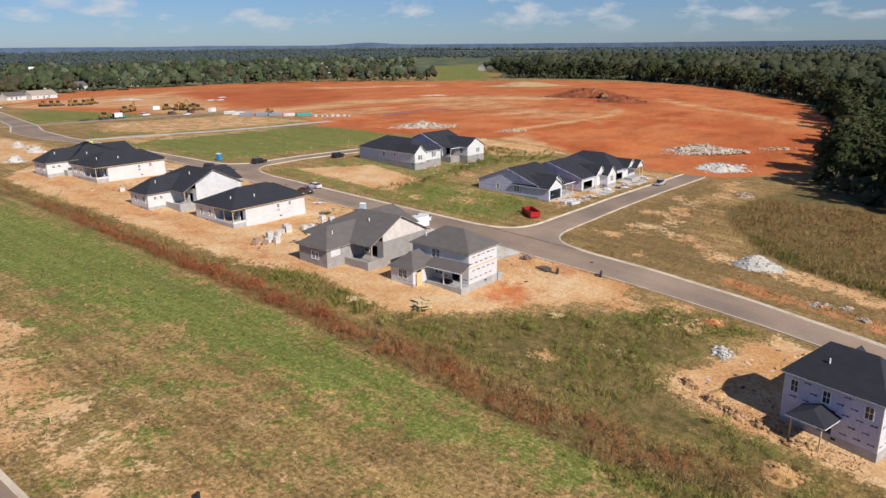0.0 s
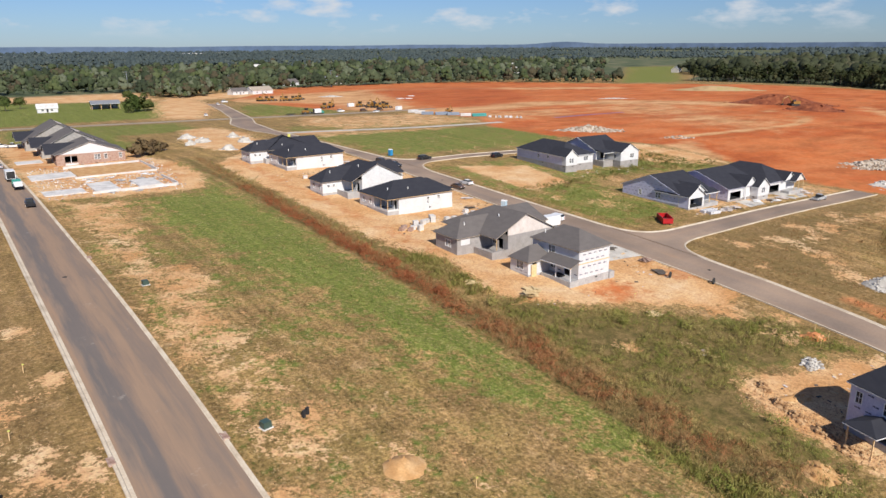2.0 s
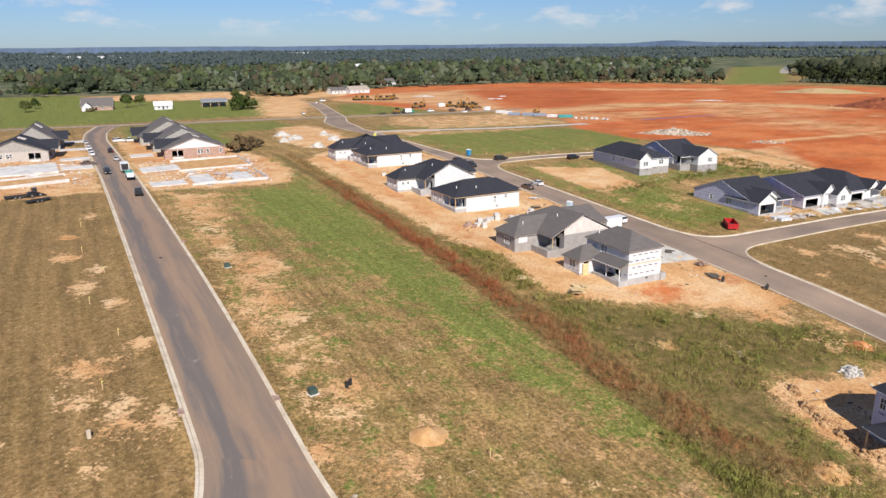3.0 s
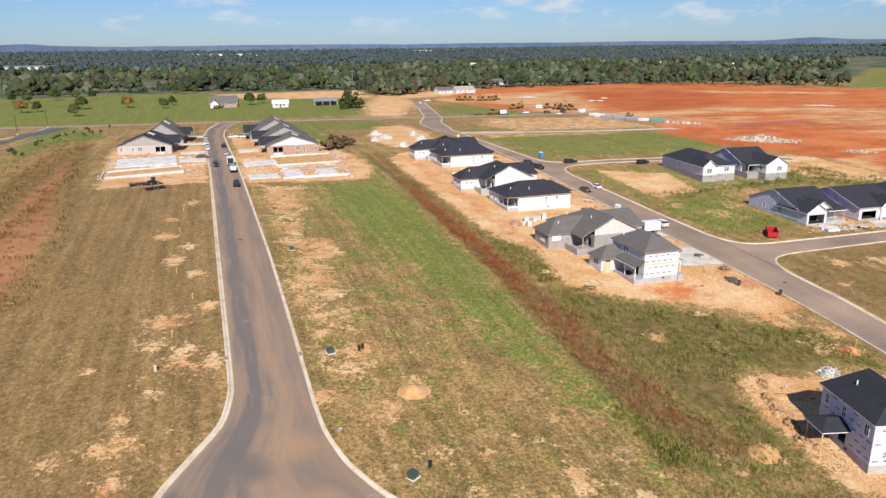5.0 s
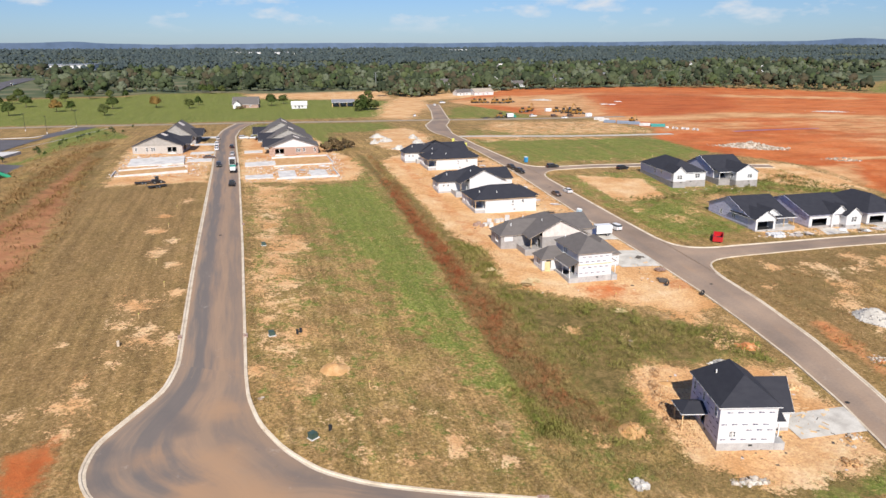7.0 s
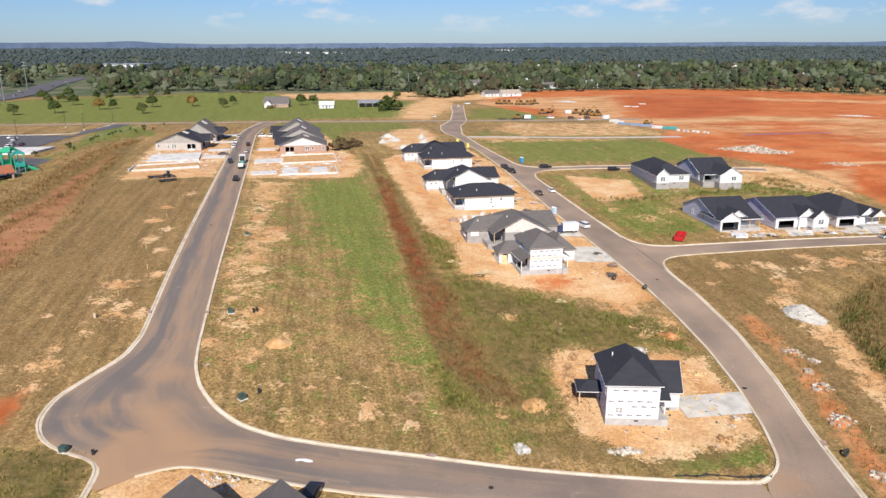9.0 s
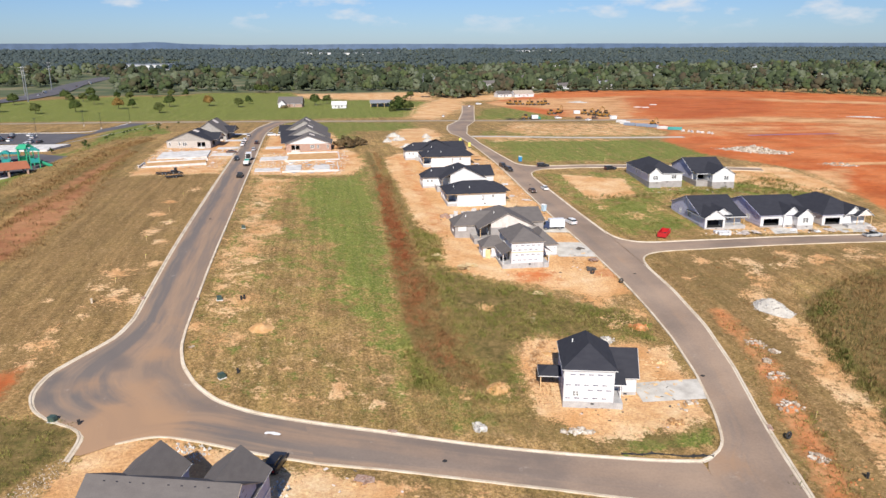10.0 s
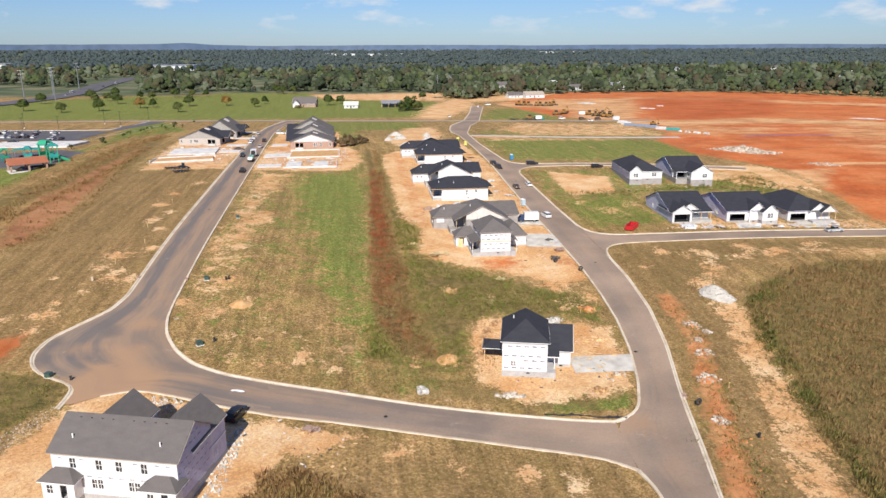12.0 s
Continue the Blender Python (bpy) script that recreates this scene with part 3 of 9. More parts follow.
gx = axis(-62, 240, 1.35, -4700, 4700, 1.07)
gy = axis(-75, 275, 1.35, -1500, 4800, 1.07)
GX, GY = np.meshgrid(gx, gy)
X, Y = GX.ravel(), GY.ravel()
Z = land(X, Y)
road = np.zeros(X.shape)
for ring in ROAD_RINGS:
    road = np.maximum(road, inside(ring, X, Y, 1.6))
for line, w in ((CROSS, 5.5), (GRAVEL_WAY, 3.0), (HIGHWAY, 15)):
    road = np.maximum(road, np.clip((w - along(line, X, Y)) / 1.5, 0, 1))

LUSH = [(36, 165), (50, 168), (57, 176), (57, 215), (62, 215), (62.5, 142), (62, 100), (61.5, 67), (60.5, 39), (59.5, 24), (57, 8), (54.5, 22), (52, 34), (47, 52), (43, 74), (39, 99), (33, 142)]
RUST = [(63.5, 228), (65.5, 215), (66.5, 178), (66.3, 126), (65.6, 93), (65.5, 61), (64.6, 44), (65.5, 32), (67, 25), (69.5, 15.5), (68.5, 12.7), (64.5, 14.5), (61.2, 24), (59.6, 35), (60.3, 50), (60.9, 70), (61.4, 95), (62.4, 120), (63.6, 150), (63, 200)]
STRIP = [(67, 215), (68.3, 178), (67.6, 126), (66.9, 95), (67.6, 69), (68.6, 50), (69.4, 35), (71, 24), (71, 15), (69, 14), (67, 25), (65.5, 32), (64.6, 44), (65.5, 61), (65.6, 93), (66, 126), (66.3, 178)]
WEEDS = [(68.6, 69), (73, 70), (80.6, 60), (91, 54), (97, 48), (103, 43), (109, 41), (109.5, 33), (108.8, 25), (102, 31), (94, 29.5), (86.5, 33.5), (79, 25), (77.9, 17), (76, 9), (70, 9), (62, 11), (58, 14), (57.5, 20), (58, 32), (60.5, 24), (64, 14), (71.2, 12.5), (71.2, 24), (69.6, 35), (68.8, 50)]
LOTS = [(76, 212), (110, 240), (114, 190), (114, 68), (113, 50), (106, 46), (99, 53), (86, 60), (78, 63.5), (73.6, 66), (73.4, 75), (75, 86), (72, 99), (70.8, 113), (71.2, 133), (70.4, 160), (69.6, 180), (71, 205)]
N_LOT = [(84, 31.5), (95, 28.5), (109.5, 24), (108, 9), (105, -1), (95, -4), (84, -4), (77.5, 6), (79, 24)]
BARE_E = [(135, 166), (157, 155), (151, 131), (133, 127)]
YARD = [(150, 486), (190, 530), (260, 566), (330, 556), (318, 518), (290, 450), (268, 400), (252, 352), (226, 366), (214, 392), (232, 440), (205, 480)]
PALE_FIELD = [(327, 301), (382, 308), (427, 288), (361, 211), (370, 176), (324, 163), (308, 198)]
DEEP_FIELD = [(328, 554), (376, 582), (424, 558), (454, 538), (410, 440), (369, 382), (300, 352), (274, 362), (296, 435)]
DEEP_HEAP = [(507, 306), (560, 290), (474, 222), (434, 176), (388, 170), (414, 211), (444, 260)]
DEEP_EDGE = [(382, 112), (345, 70), (262, 60), (245, 92), (306, 102)]
RED = [(184, 518), (312, 690), (425, 680), (526, 605), (588, 487), (667, 385), (650, 226), (549, 128), (450, 82), (342, 56), (262, 55), (233, 72), (226, 97), (231, 113), (236, 140), (240, 166), (218, 206), (219, 249), (241, 285), (240, 354), (205, 395), (190, 485)]
TAN_RIM = [(196, 170), (232, 178), (238, 150), (233, 128), (214, 132), (190, 150)]
RIGHT_WEEDS = [(148, 37), (167, 49), (184, 55), (215, 52), (300, 45), (260, -40), (128, -60), (126, -33), (131, -16), (138, 5), (143, 23)]
TRACK_N = [(139, 40), (150, 58), (175, 64), (205, 62), (230, 68)]
VERGE = [(128, 36), (124.6, 14), (119, -2), (113.2, -18), (104.6, -42)]
SOIL_A_W = [(-30, 262), (-25, 176), (6, 178), (6, 262), (-4, 300), (-25, 300)]
SOIL_A_E = [(17, 300), (17, 174), (55, 171), (61, 190), (60, 212), (54, 245), (50, 300)]
S_LOT = [(17, 0.5), (20, 1), (36, -6), (48, -10), (56, -12.5), (50, -17), (45, -18), (42, -23), (40, -30), (36, -50), (10, -45), (2, -30), (4.5, -16), (7, -10), (9.4, -3), (9.3, 1)]
S_WEEDS = [(8.8, 2.5), (6.8, 5.2), (1.2, 7.8), (-5.5, 8.9), (-9, -10), (1, -14), (3.2, -8), (7.8, -1.9)]
HEAP_YARD = [(89, 310), (105, 318), (108, 276), (100, 239), (89, 222), (79, 227), (74, 255)]
W_PATCH = [(-14, 22), (-6, 26), (-5, 14), (-12, 8)]
BANK = [(-43, 99), (-36, 70), (-28, 80), (-27, 116), (-31, 155), (-36, 206), (-39, 240), (-44, 250), (-43.5, 205), (-45, 146), (-47, 127)]
BANK_SIDE = [(-66, 60), (-47, 100), (-36, 146), (-29, 191), (-34, 262), (-44, 300), (-47, 242), (-50, 191), (-52, 146), (-75, 60)]
GREEN_W = [(-58, 138), (-60, 214), (-55, 265), (-36, 315), (-60, 372), (-74, 372), (-70, 300), (-62, 240), (-82, 200), (-140, 150)]
FARM = [(-300, 392), (100, 392), (130, 420), (140, 500), (140, 540), (84, 572), (30, 600), (14, 690), (-76, 690), (-93, 640), (-150, 640), (-210, 600), (-300, 480)]
MID_GREEN = [(122, 188), (150, 185), (200, 184), (226, 204), (228, 246), (205, 257), (140, 257), (121, 252)]
MID_GREEN2 = [(20, 176), (60, 240), (64, 300), (100, 300), (104, 360), (60, 368), (20, 370)]
F_GREEN = [(126, 88), (150, 88), (152, 96), (155, 118), (160, 135), (200, 132), (222, 122), (224, 160), (196, 168), (190, 140), (150, 126), (127, 125)]
PLOUGHED = [(18, 660), (54, 726), (164, 726), (150, 560), (84, 578), (35, 598)]
TAN_FAR = [(100, 385), (120, 370), (160, 470), (170, 540), (240, 560), (300, 660), (160, 600), (120, 480)]
GAP_FIELD = [(600, 500), (660, 458), (1110, 793), (1040, 860)]
E_WORN = [(18, 173), (37, 169), (33, 140), (29, 118), (36, 100), (31, 82), (27, 56), (20, 50), (18, 78)]
E_SPOTS = [(25, 72, 4.5), (28, 64, 3.5), (23, 47, 4), (27, 50, 3), (25.4, 30.4, 2.5), (19, 36, 2.5), (31.8, 37.7, 3), (36, 20, 2.5), (31, 22, 2.5), (33, 12, 2), (45, 14, 2.5), (52, 9, 2), (66.7, 14, 2.5), (74.5, 12, 2.5), (78, 46, 2.5), (88, 44, 2)]
W_SPOTS = [(-2.8, 66, 3.6), (-3.2, 58, 3), (0.9, 54, 3.8), (4.2, 50.5, 2.6), (-2.7, 43, 2.4), (-6.4, 38, 2), (-7.1, 31.8, 2.6), (-6.5, 24.4, 2.2), (-1.1, 98, 3.4), (4.5, 71.6, 2), (-4, 118, 3.4), (2.5, 88, 2.4), (-3, 132, 2.6), (1, 108, 2.2), (2, 150, 3), (-14, 30, 2), (-12, 52, 1.8)]
V_SPOTS = [(141, 106, 5), (150, 114, 4), (133, 118, 3), (196, 152, 5), (168, 126, 4), (104, 36, 4), (110, 40, 3), (104, 46, 4), (150, 62, 5), (165, 66, 5), (140, 66, 3), (186, 68, 5), (131, 56, 3), (62, -16, 3), (80, -24, 3), (70, -22, 2), (86, -28, 3)]
TRACK_LINE = [(139.5, 31), (135.8, 14), (132.6, 3.5), (128.2, -9.6), (124.2, -20.7), (119, -34), (108, -62)]
rng = np.random.RandomState(3)


def blobs(spots, value):
    """Worn places: x, y, radius."""
    out = np.zeros(X.shape)
    for x, y, r in spots:
        out = np.maximum(out, value * np.clip(1.15 - 0.6 * np.hypot(X - x, (Y - y) * 0.8) / r, 0, 1))
    return out


def blend(*masks):
    out = np.zeros(X.shape)
    for m in masks:
        out = np.maximum(out, m)
    return out


lush = blend(0.83 * inside(LUSH, X, Y, 16), 0.7 * inside(MID_GREEN, X, Y, 22), 0.5 * inside([(122, 262), (238, 266), (236, 300), (128, 300)], X, Y, 12), 0.7 * inside(MID_GREEN2, X, Y, 14), 0.7 * inside(F_GREEN, X, Y, 12), 0.52 * inside([(125, 90), (158, 90), (160, 128), (222, 120), (226, 164), (160, 170), (125, 168)], X, Y, 8), 0.45 * inside(S_WEEDS, X, Y, 4), 0.97 * inside(FARM, X, Y, 12),
             0.9 * inside(GREEN_W, X, Y, 10), 0.75 * inside(WEEDS, X, Y, 8), 0.8 * inside(GAP_FIELD, X, Y, 30), 0.8 * inside([(86, -8.5), (102, -8.8), (104, -3), (96, -5), (88, -5)], X, Y, 4), 0.66 * inside([(140, 372), (205, 366), (212, 420), (190, 470), (165, 455)], X, Y, 18), 0.55 * inside([(62, 0), (74, 3), (64, 18), (61, 44), (57, 30), (60, 10)], X, Y, 6))
FIELD_RING = [(17.5, 180), (48, 176), (44, 70), (50, 36), (60, 10), (52, 2), (26, 12), (17.5, 30)]
field = inside(FIELD_RING, X, Y, 6)
lush = np.maximum(lush, (0.27 + 0.13 * np.clip((Y - 25) / 60, 0, 1)) * field)
bare = blend(inside(LOTS, X, Y, 6), inside(N_LOT, X, Y, 6), inside(BARE_E, X, Y, 7), 0.95 * inside(SOIL_A_W, X, Y, 8), 0.95 * inside(SOIL_A_E, X, Y, 8), 0.9 * inside(TAN_FAR, X, Y, 25),
             0.9 * inside(S_LOT, X, Y, 4), 0.85 * inside(HEAP_YARD, X, Y, 10), 0.8 * inside([(122, 257), (152, 258), (152, 270), (122, 270)], X, Y, 5), 0.6 * np.clip(1.5 - along(TRACK_LINE, X, Y) / 4.2, 0, 1), 0.5 * np.clip(1.2 - along(TRACK_N, X, Y) / 6, 0, 1), 0.8 * inside(TAN_RIM, X, Y, 10),
             0.85 * inside(PLOUGHED, X, Y, 20), 0.57 * inside(E_WORN, X, Y, 12), 0.36 * inside([(18, 80), (36, 84), (34, 40), (27, 20), (19, 26)], X, Y, 8), (0.17 + 0.1 * np.clip((45 - Y) / 25, 0, 1)) * field, blobs(E_SPOTS, 0.56), blobs(W_SPOTS, 0.62), 0.32 * inside([(-14, 18), (-3, 24), (6, 42), (6, 78), (-9, 78)], X, Y, 10), 0.14 * inside([(-26, 170), (-26, 20), (-3, 22), (6, 42), (6, 176)], X, Y, 8), blobs(V_SPOTS, 0.55),
             0.56 * inside([(150, 268), (238, 268), (240, 340), (160, 350), (140, 300)], X, Y, 16), 0.5 * inside([(124, 240), (200, 250), (200, 262), (124, 262)], X, Y, 12), 0.55 * inside([(157, 96), (222, 95), (226, 84), (150, 84)], X, Y, 4))
red = blend(inside(RED, X, Y, 16), 0.57 * np.clip(1.3 - along(VERGE, X, Y) / 4.2, 0, 1), 0.62 * inside(W_PATCH, X, Y, 5), 0.62 * inside(BANK, X, Y, 8), 0.3 * inside(HEAP_YARD, X, Y, 12),
            0.45 * np.clip(1.2 - np.hypot(X - 112, Y - 62) / 9, 0, 1), 0.55 * np.clip(1.2 - np.hypot(X - 94, Y - 62) / 12, 0, 1), 0.4 * inside(SOIL_A_E, X, Y, 12), 0.4 * inside(SOIL_A_W, X, Y, 12), 0.1 * inside(S_LOT, X, Y, 8),
            0.42 * np.clip(1.2 - np.abs(X - 77) / 6, 0, 1) * (Y > 95) * (Y < 210))
rough = blend(0.38 * np.clip(1.3 - along(VERGE, X, Y) / 6, 0, 1), inside(RUST, X, Y, 5), inside(STRIP, X, Y, 5), 0.75 * inside(WEEDS, X, Y, 6), inside(RIGHT_WEEDS, X, Y, 6), 0.45 * inside([(124, 62), (130, 72), (222, 75), (226, 66), (150, 52), (128, 30)], X, Y, 8), 0.5 * inside([(60, 0), (96, -10), (106, 0), (104, 4), (70, 4)], X, Y, 5), 0.6 * inside([(44, -22), (52, -34), (60, -60), (36, -60), (40, -30)], X, Y, 8),
              0.7 * inside(BANK_SIDE, X, Y, 20), 0.7 * inside(S_WEEDS, X, Y, 3), 0.6 * inside([(68, 210), (70.5, 205), (70.2, 160), (71, 113), (73, 90), (73, 72), (68.5, 70), (67.5, 96), (67.5, 126), (68, 178)], X, Y, 3))
woods = blend(np.clip((Y - 640 + 0.1 * np.abs(X - 150)) / 90, 0, 1) * (1 - inside(GAP_FIELD, X, Y, 40)), inside([(690, 470), (703, 329), (644, 226), (580, 164), (511, 109), (363, 58), (235, 44), (215, 30), (300, -100), (1500, -400), (1800, 1200), (700, 480)], X, Y, 14))
woods *= 1 - 0.9 * inside(FARM, X, Y, 20)
red *= 1 - woods
brown = blend(0.7 * inside([(-34, 170), (-28, 116), (-30, 60), (-30, 8), (-4, 10), (-3, 24), (6, 42), (6, 176), (-20, 176)], X, Y, 8), 0.7 * inside([(125, 60), (130, 72), (222, 75), (150, 50), (140, 30), (130, -10), (112, -60), (102, -44), (110, -18), (120, 14)], X, Y, 6), 0.45 * inside([(52, -12), (92, -24), (94, -60), (50, -60)], X, Y, 6))
# uneven ground away from the paving
bumps = np.array([noise.noise((x * 0.16, y * 0.16, 0.3)) * 0.16 + noise.noise((x * 0.5, y * 0.5, 4.0)) * 0.07 if abs(x) < 300 and y < 400 else 0.0 for x, y in zip(X, Y)])
Z = Z + bumps * (1 - road) * (0.5 + 0.8 * bare + 0.6 * rough) - 0.13 * np.clip(road * 1.6, 0, 1)
# the bank west of the first street, and the swale under the weeds
Z += 1.6 * np.clip(1 - along([(-75, 40), (-57, 120), (-55, 190), (-53, 250), (-50, 320)], X, Y) / 13, 0, 1) ** 1.2
Z -= 0.7 * np.clip(1 - along([(66, 200), (66.5, 120), (68, 60), (69, 25), (73, 8)], X, Y) / 6, 0, 1)
far_roll = np.clip((np.hypot(X - 100, Y - 100) - 900) / 2500, 0, 1)
Z += far_roll * (12 + 8 * np.sin(X / 700 + 1) * np.cos(Y / 900))


def surface(x, y):
    """The height of the ground sheet."""
    i, j = min(max(np.searchsorted(gx, x) - 1, 0), len(gx) - 2), min(max(np.searchsorted(gy, y) - 1, 0), len(gy) - 2)
    u, v = (x - gx[i]) / (gx[i + 1] - gx[i]), (y - gy[j]) / (gy[j + 1] - gy[j])
    z = Z.reshape(len(gy), len(gx))
    return float((z[j, i] * (1 - u) + z[j, i + 1] * u) * (1 - v) + (z[j + 1, i] * (1 - u) + z[j + 1, i + 1] * u) * v)


def surfaces(x, y):
    i, j = np.clip(np.searchsorted(gx, x) - 1, 0, len(gx) - 2), np.clip(np.searchsorted(gy, y) - 1, 0, len(gy) - 2)
    u, v = (x - gx[i]) / (gx[i + 1] - gx[i]), (y - gy[j]) / (gy[j + 1] - gy[j])
    z = Z.reshape(len(gy), len(gx))
    return (z[j, i] * (1 - u) + z[j, i + 1] * u) * (1 - v) + (z[j + 1, i] * (1 - u) + z[j + 1, i + 1] * u) * v


def land_mesh(name, xs, ys, z):
    n, m = len(ys), len(xs)
    idx = np.arange(n * m).reshape(n, m)
    quads = np.stack([idx[:-1, :-1], idx[:-1, 1:], idx[1:, 1:], idx[1:, :-1]], -1).reshape(-1, 4)
    me = bpy.data.meshes.new(name)
    me.vertices.add(n * m)
    me.vertices.foreach_set("co", np.stack([X, Y, z], 1).astype(np.float32).ravel())
    me.loops.add(quads.size)
    me.loops.foreach_set("vertex_index", quads.astype(np.int32).ravel())
    me.polygons.add(len(quads))
    me.polygons.foreach_set("loop_start", np.arange(0, quads.size, 4, dtype=np.int32))
    me.polygons.foreach_set("use_smooth", np.ones(len(quads), bool))
    me.update(calc_edges=True)
    return me


ground_mesh = land_mesh("ground", gx, gy, Z)
pale = blend(0.85 * np.clip(1.2 - along([(394, 219), (404, 206), (384, 181), (355, 170), (327, 171), (287, 173), (264, 176)], X, Y) / 4.5, 0, 1), 0.5 * np.clip(1.3 - along(VERGE, X, Y) / 6, 0, 1), inside(YARD, X, Y, 30), np.clip(1.3 - along([(255, 345), (270, 337), (339, 345), (397, 304), (430, 255)], X, Y) / 22, 0, 1), np.clip(1.2 - along([(260, 545), (340, 560), (400, 545), (467, 480), (520, 440)], X, Y) / 20, 0, 1), 0.62 * inside(PALE_FIELD, X, Y, 40),
             np.clip(1.2 - along([(467, 190), (427, 145), (415, 115), (390, 85)], X, Y) / 10, 0, 1) * 0.75, 0.8 * inside([(232, 166), (261, 165), (238, 134), (216, 132)], X, Y, 10), 0.6 * inside([(262, 330), (330, 300), (300, 270), (235, 268), (245, 300)], X, Y, 24))
deep = blend( inside(DEEP_FIELD, X, Y, 34), inside(DEEP_HEAP, X, Y, 26), 0.8 * inside(DEEP_EDGE, X, Y, 22), 0.7 * np.clip(1.1 - along([(348, 157), (353, 143), (350, 126)], X, Y) / 4, 0, 1), 0.7 * np.clip(1 - along([(300, 235), (360, 228), (400, 200)], X, Y) / 14, 0, 1))
stain = np.maximum(0.95 * inside(BANK, X, Y, 8), 0.9 * np.clip(1.2 - along([(282, 268.6), (304, 264.6), (327, 261.3)], X, Y) / 3, 0, 1))
for key, (a, b, c) in (("field_zones", (pale, deep, stain)), ("soil_zones", (lush, bare, red)), ("growth_zones", (rough, woods, brown))):
    at = ground_mesh.attributes.new(key, "FLOAT_COLOR", "POINT")
    at.data.foreach_set("color", np.stack([a, b, c, np.ones_like(a)], 1).astype(np.float32).ravel())


def ground_material():
    m = bpy.data.materials.new("field_ground")
    m.use_nodes = True
    n, l = m.node_tree.nodes, m.node_tree.links
    p = n["Principled BSDF"]
    p.inputs["Roughness"].default_value = 0.95
    p.inputs["Specular IOR Level"].default_value = 0.15
    tc = n.new("ShaderNodeTexCoord")

    def noisy(scale, detail=4, rough_=0.55, stretch=(1, 1, 1), shift=0.0):
        mp = n.new("ShaderNodeMapping")
        mp.inputs["Scale"].default_value = stretch
        mp.inputs["Location"].default_value = (shift, shift * 0.7, 0)
        t = n.new("ShaderNodeTexNoise")
        t.inputs["Scale"].default_value = scale
        t.inputs["Detail"].default_value = detail
        t.inputs["Roughness"].default_value = rough_
        l.new(tc.outputs["Object"], mp.inputs["Vector"])
        l.new(mp.outputs["Vector"], t.inputs["Vector"])
        return t.outputs["Fac"]

    def ramp(fac, stops):
        r = n.new("ShaderNodeValToRGB")
        e = r.color_ramp.elements
        e[0].position, e[0].color = stops[0][0], (*stops[0][1], 1)
        e[1].position, e[1].color = stops[-1][0], (*stops[-1][1], 1)
        for at_, c in stops[1:-1]:
            e.new(at_).color = (*c, 1)
        l.new(fac, r.inputs["Fac"])
        return r.outputs["Color"]

    def calc(op, a, b=None, c=None):
        k = n.new("ShaderNodeMath")
        k.operation = op
        for i, q in enumerate((a, b, c)):
            if q is None:
                continue
            if isinstance(q, (int, float)):
                k.inputs[i].default_value = q
            else:
                l.new(q, k.inputs[i])
        return k.outputs[0]

    def mix(fac, a, b, mode="MIX"):
        k = n.new("ShaderNodeMixRGB")
        k.blend_type = mode
        for key, q in (("Fac", fac), ("Color1", a), ("Color2", b)):
            if isinstance(q, (int, float)):
                k.inputs[key].default_value = q
            else:
                l.new(q, k.inputs[key])
        return k.outputs["Color"]

    def zones(key):
        a = n.new("ShaderNodeAttribute")
        a.attribute_name = key
        s = n.new("ShaderNodeSeparateColor")
        l.new(a.outputs["Color"], s.inputs["Color"])
        return s.outputs[0], s.outputs[1], s.outputs[2]

    z_lush, z_bare, z_red = zones("soil_zones")
    z_rough, z_woods, z_brown = zones("growth_zones")
    z_pale, z_deep, z_stain = zones("field_zones")
    huge, large, middle, fine_, grit = noisy(0.022, 4), noisy(0.11, 5, 0.6), noisy(0.55, 5, 0.65, shift=11), noisy(2.6, 4, 0.7), noisy(9.0, 3, 0.7)
    patch = noisy(0.3, 9, 0.76, shift=37)

    def edge(z, span=0.75, soft=0.16, by=None):
        """A zone with a torn edge: its strength against noise."""
        v = calc("ADD", z, calc("MULTIPLY", calc("SUBTRACT", by or patch, 0.5), span * 2))
        k = n.new("ShaderNodeMapRange")
        k.interpolation_type = "SMOOTHSTEP"
        k.inputs["From Min"].default_value = 0.5 - soft
        k.inputs["From Max"].default_value = 0.5 + soft
        l.new(v, k.inputs["Value"])
        return k.outputs["Result"]

    def cover(z, low, high, soft, *layers):
        """Where a zone's strength beats a sum of noises: ragged tufts and patches."""
        v = None
        for weight, layer in layers:
            q = calc("MULTIPLY", layer, weight)
            v = q if v is None else calc("ADD", v, q)
        d = calc("SUBTRACT", calc("MULTIPLY_ADD", z, high - low, low), v)
        k = n.new("ShaderNodeMapRange")
        k.interpolation_type = "SMOOTHSTEP"
        k.inputs["From Min"].default_value = -soft
        k.inputs["From Max"].default_value = soft
        l.new(d, k.inputs["Value"])
        return k.outputs["Result"]

    broad, clump, speck = noisy(0.2, 4, 0.6, shift=83), noisy(0.75, 4, 0.65, shift=19), noisy(2.1, 4, 0.7, shift=7)
    # mown dry grass: straw, olive and brown in flecks
    tuft = noisy(0.9, 8, 0.8, shift=71)
    streak = noisy(0.6, 8, 0.78, (1.0, 0.5, 1), 23)
    dry = ramp(tuft, [(0.3, (0.165, 0.11, 0.042)), (0.43, (0.255, 0.17, 0.072)), (0.53, (0.34, 0.222, 0.1)), (0.63, (0.415, 0.28, 0.14)), (0.74, (0.53, 0.385, 0.22))])
    olive = ramp(streak, [(0.3, (0.13, 0.11, 0.028)), (0.5, (0.215, 0.165, 0.058)), (0.68, (0.33, 0.232, 0.1))])
    dry = mix(ramp(large, [(0.44, (0.05, 0.05, 0.05)), (0.66, (0.7, 0.7, 0.7))]), dry, olive)
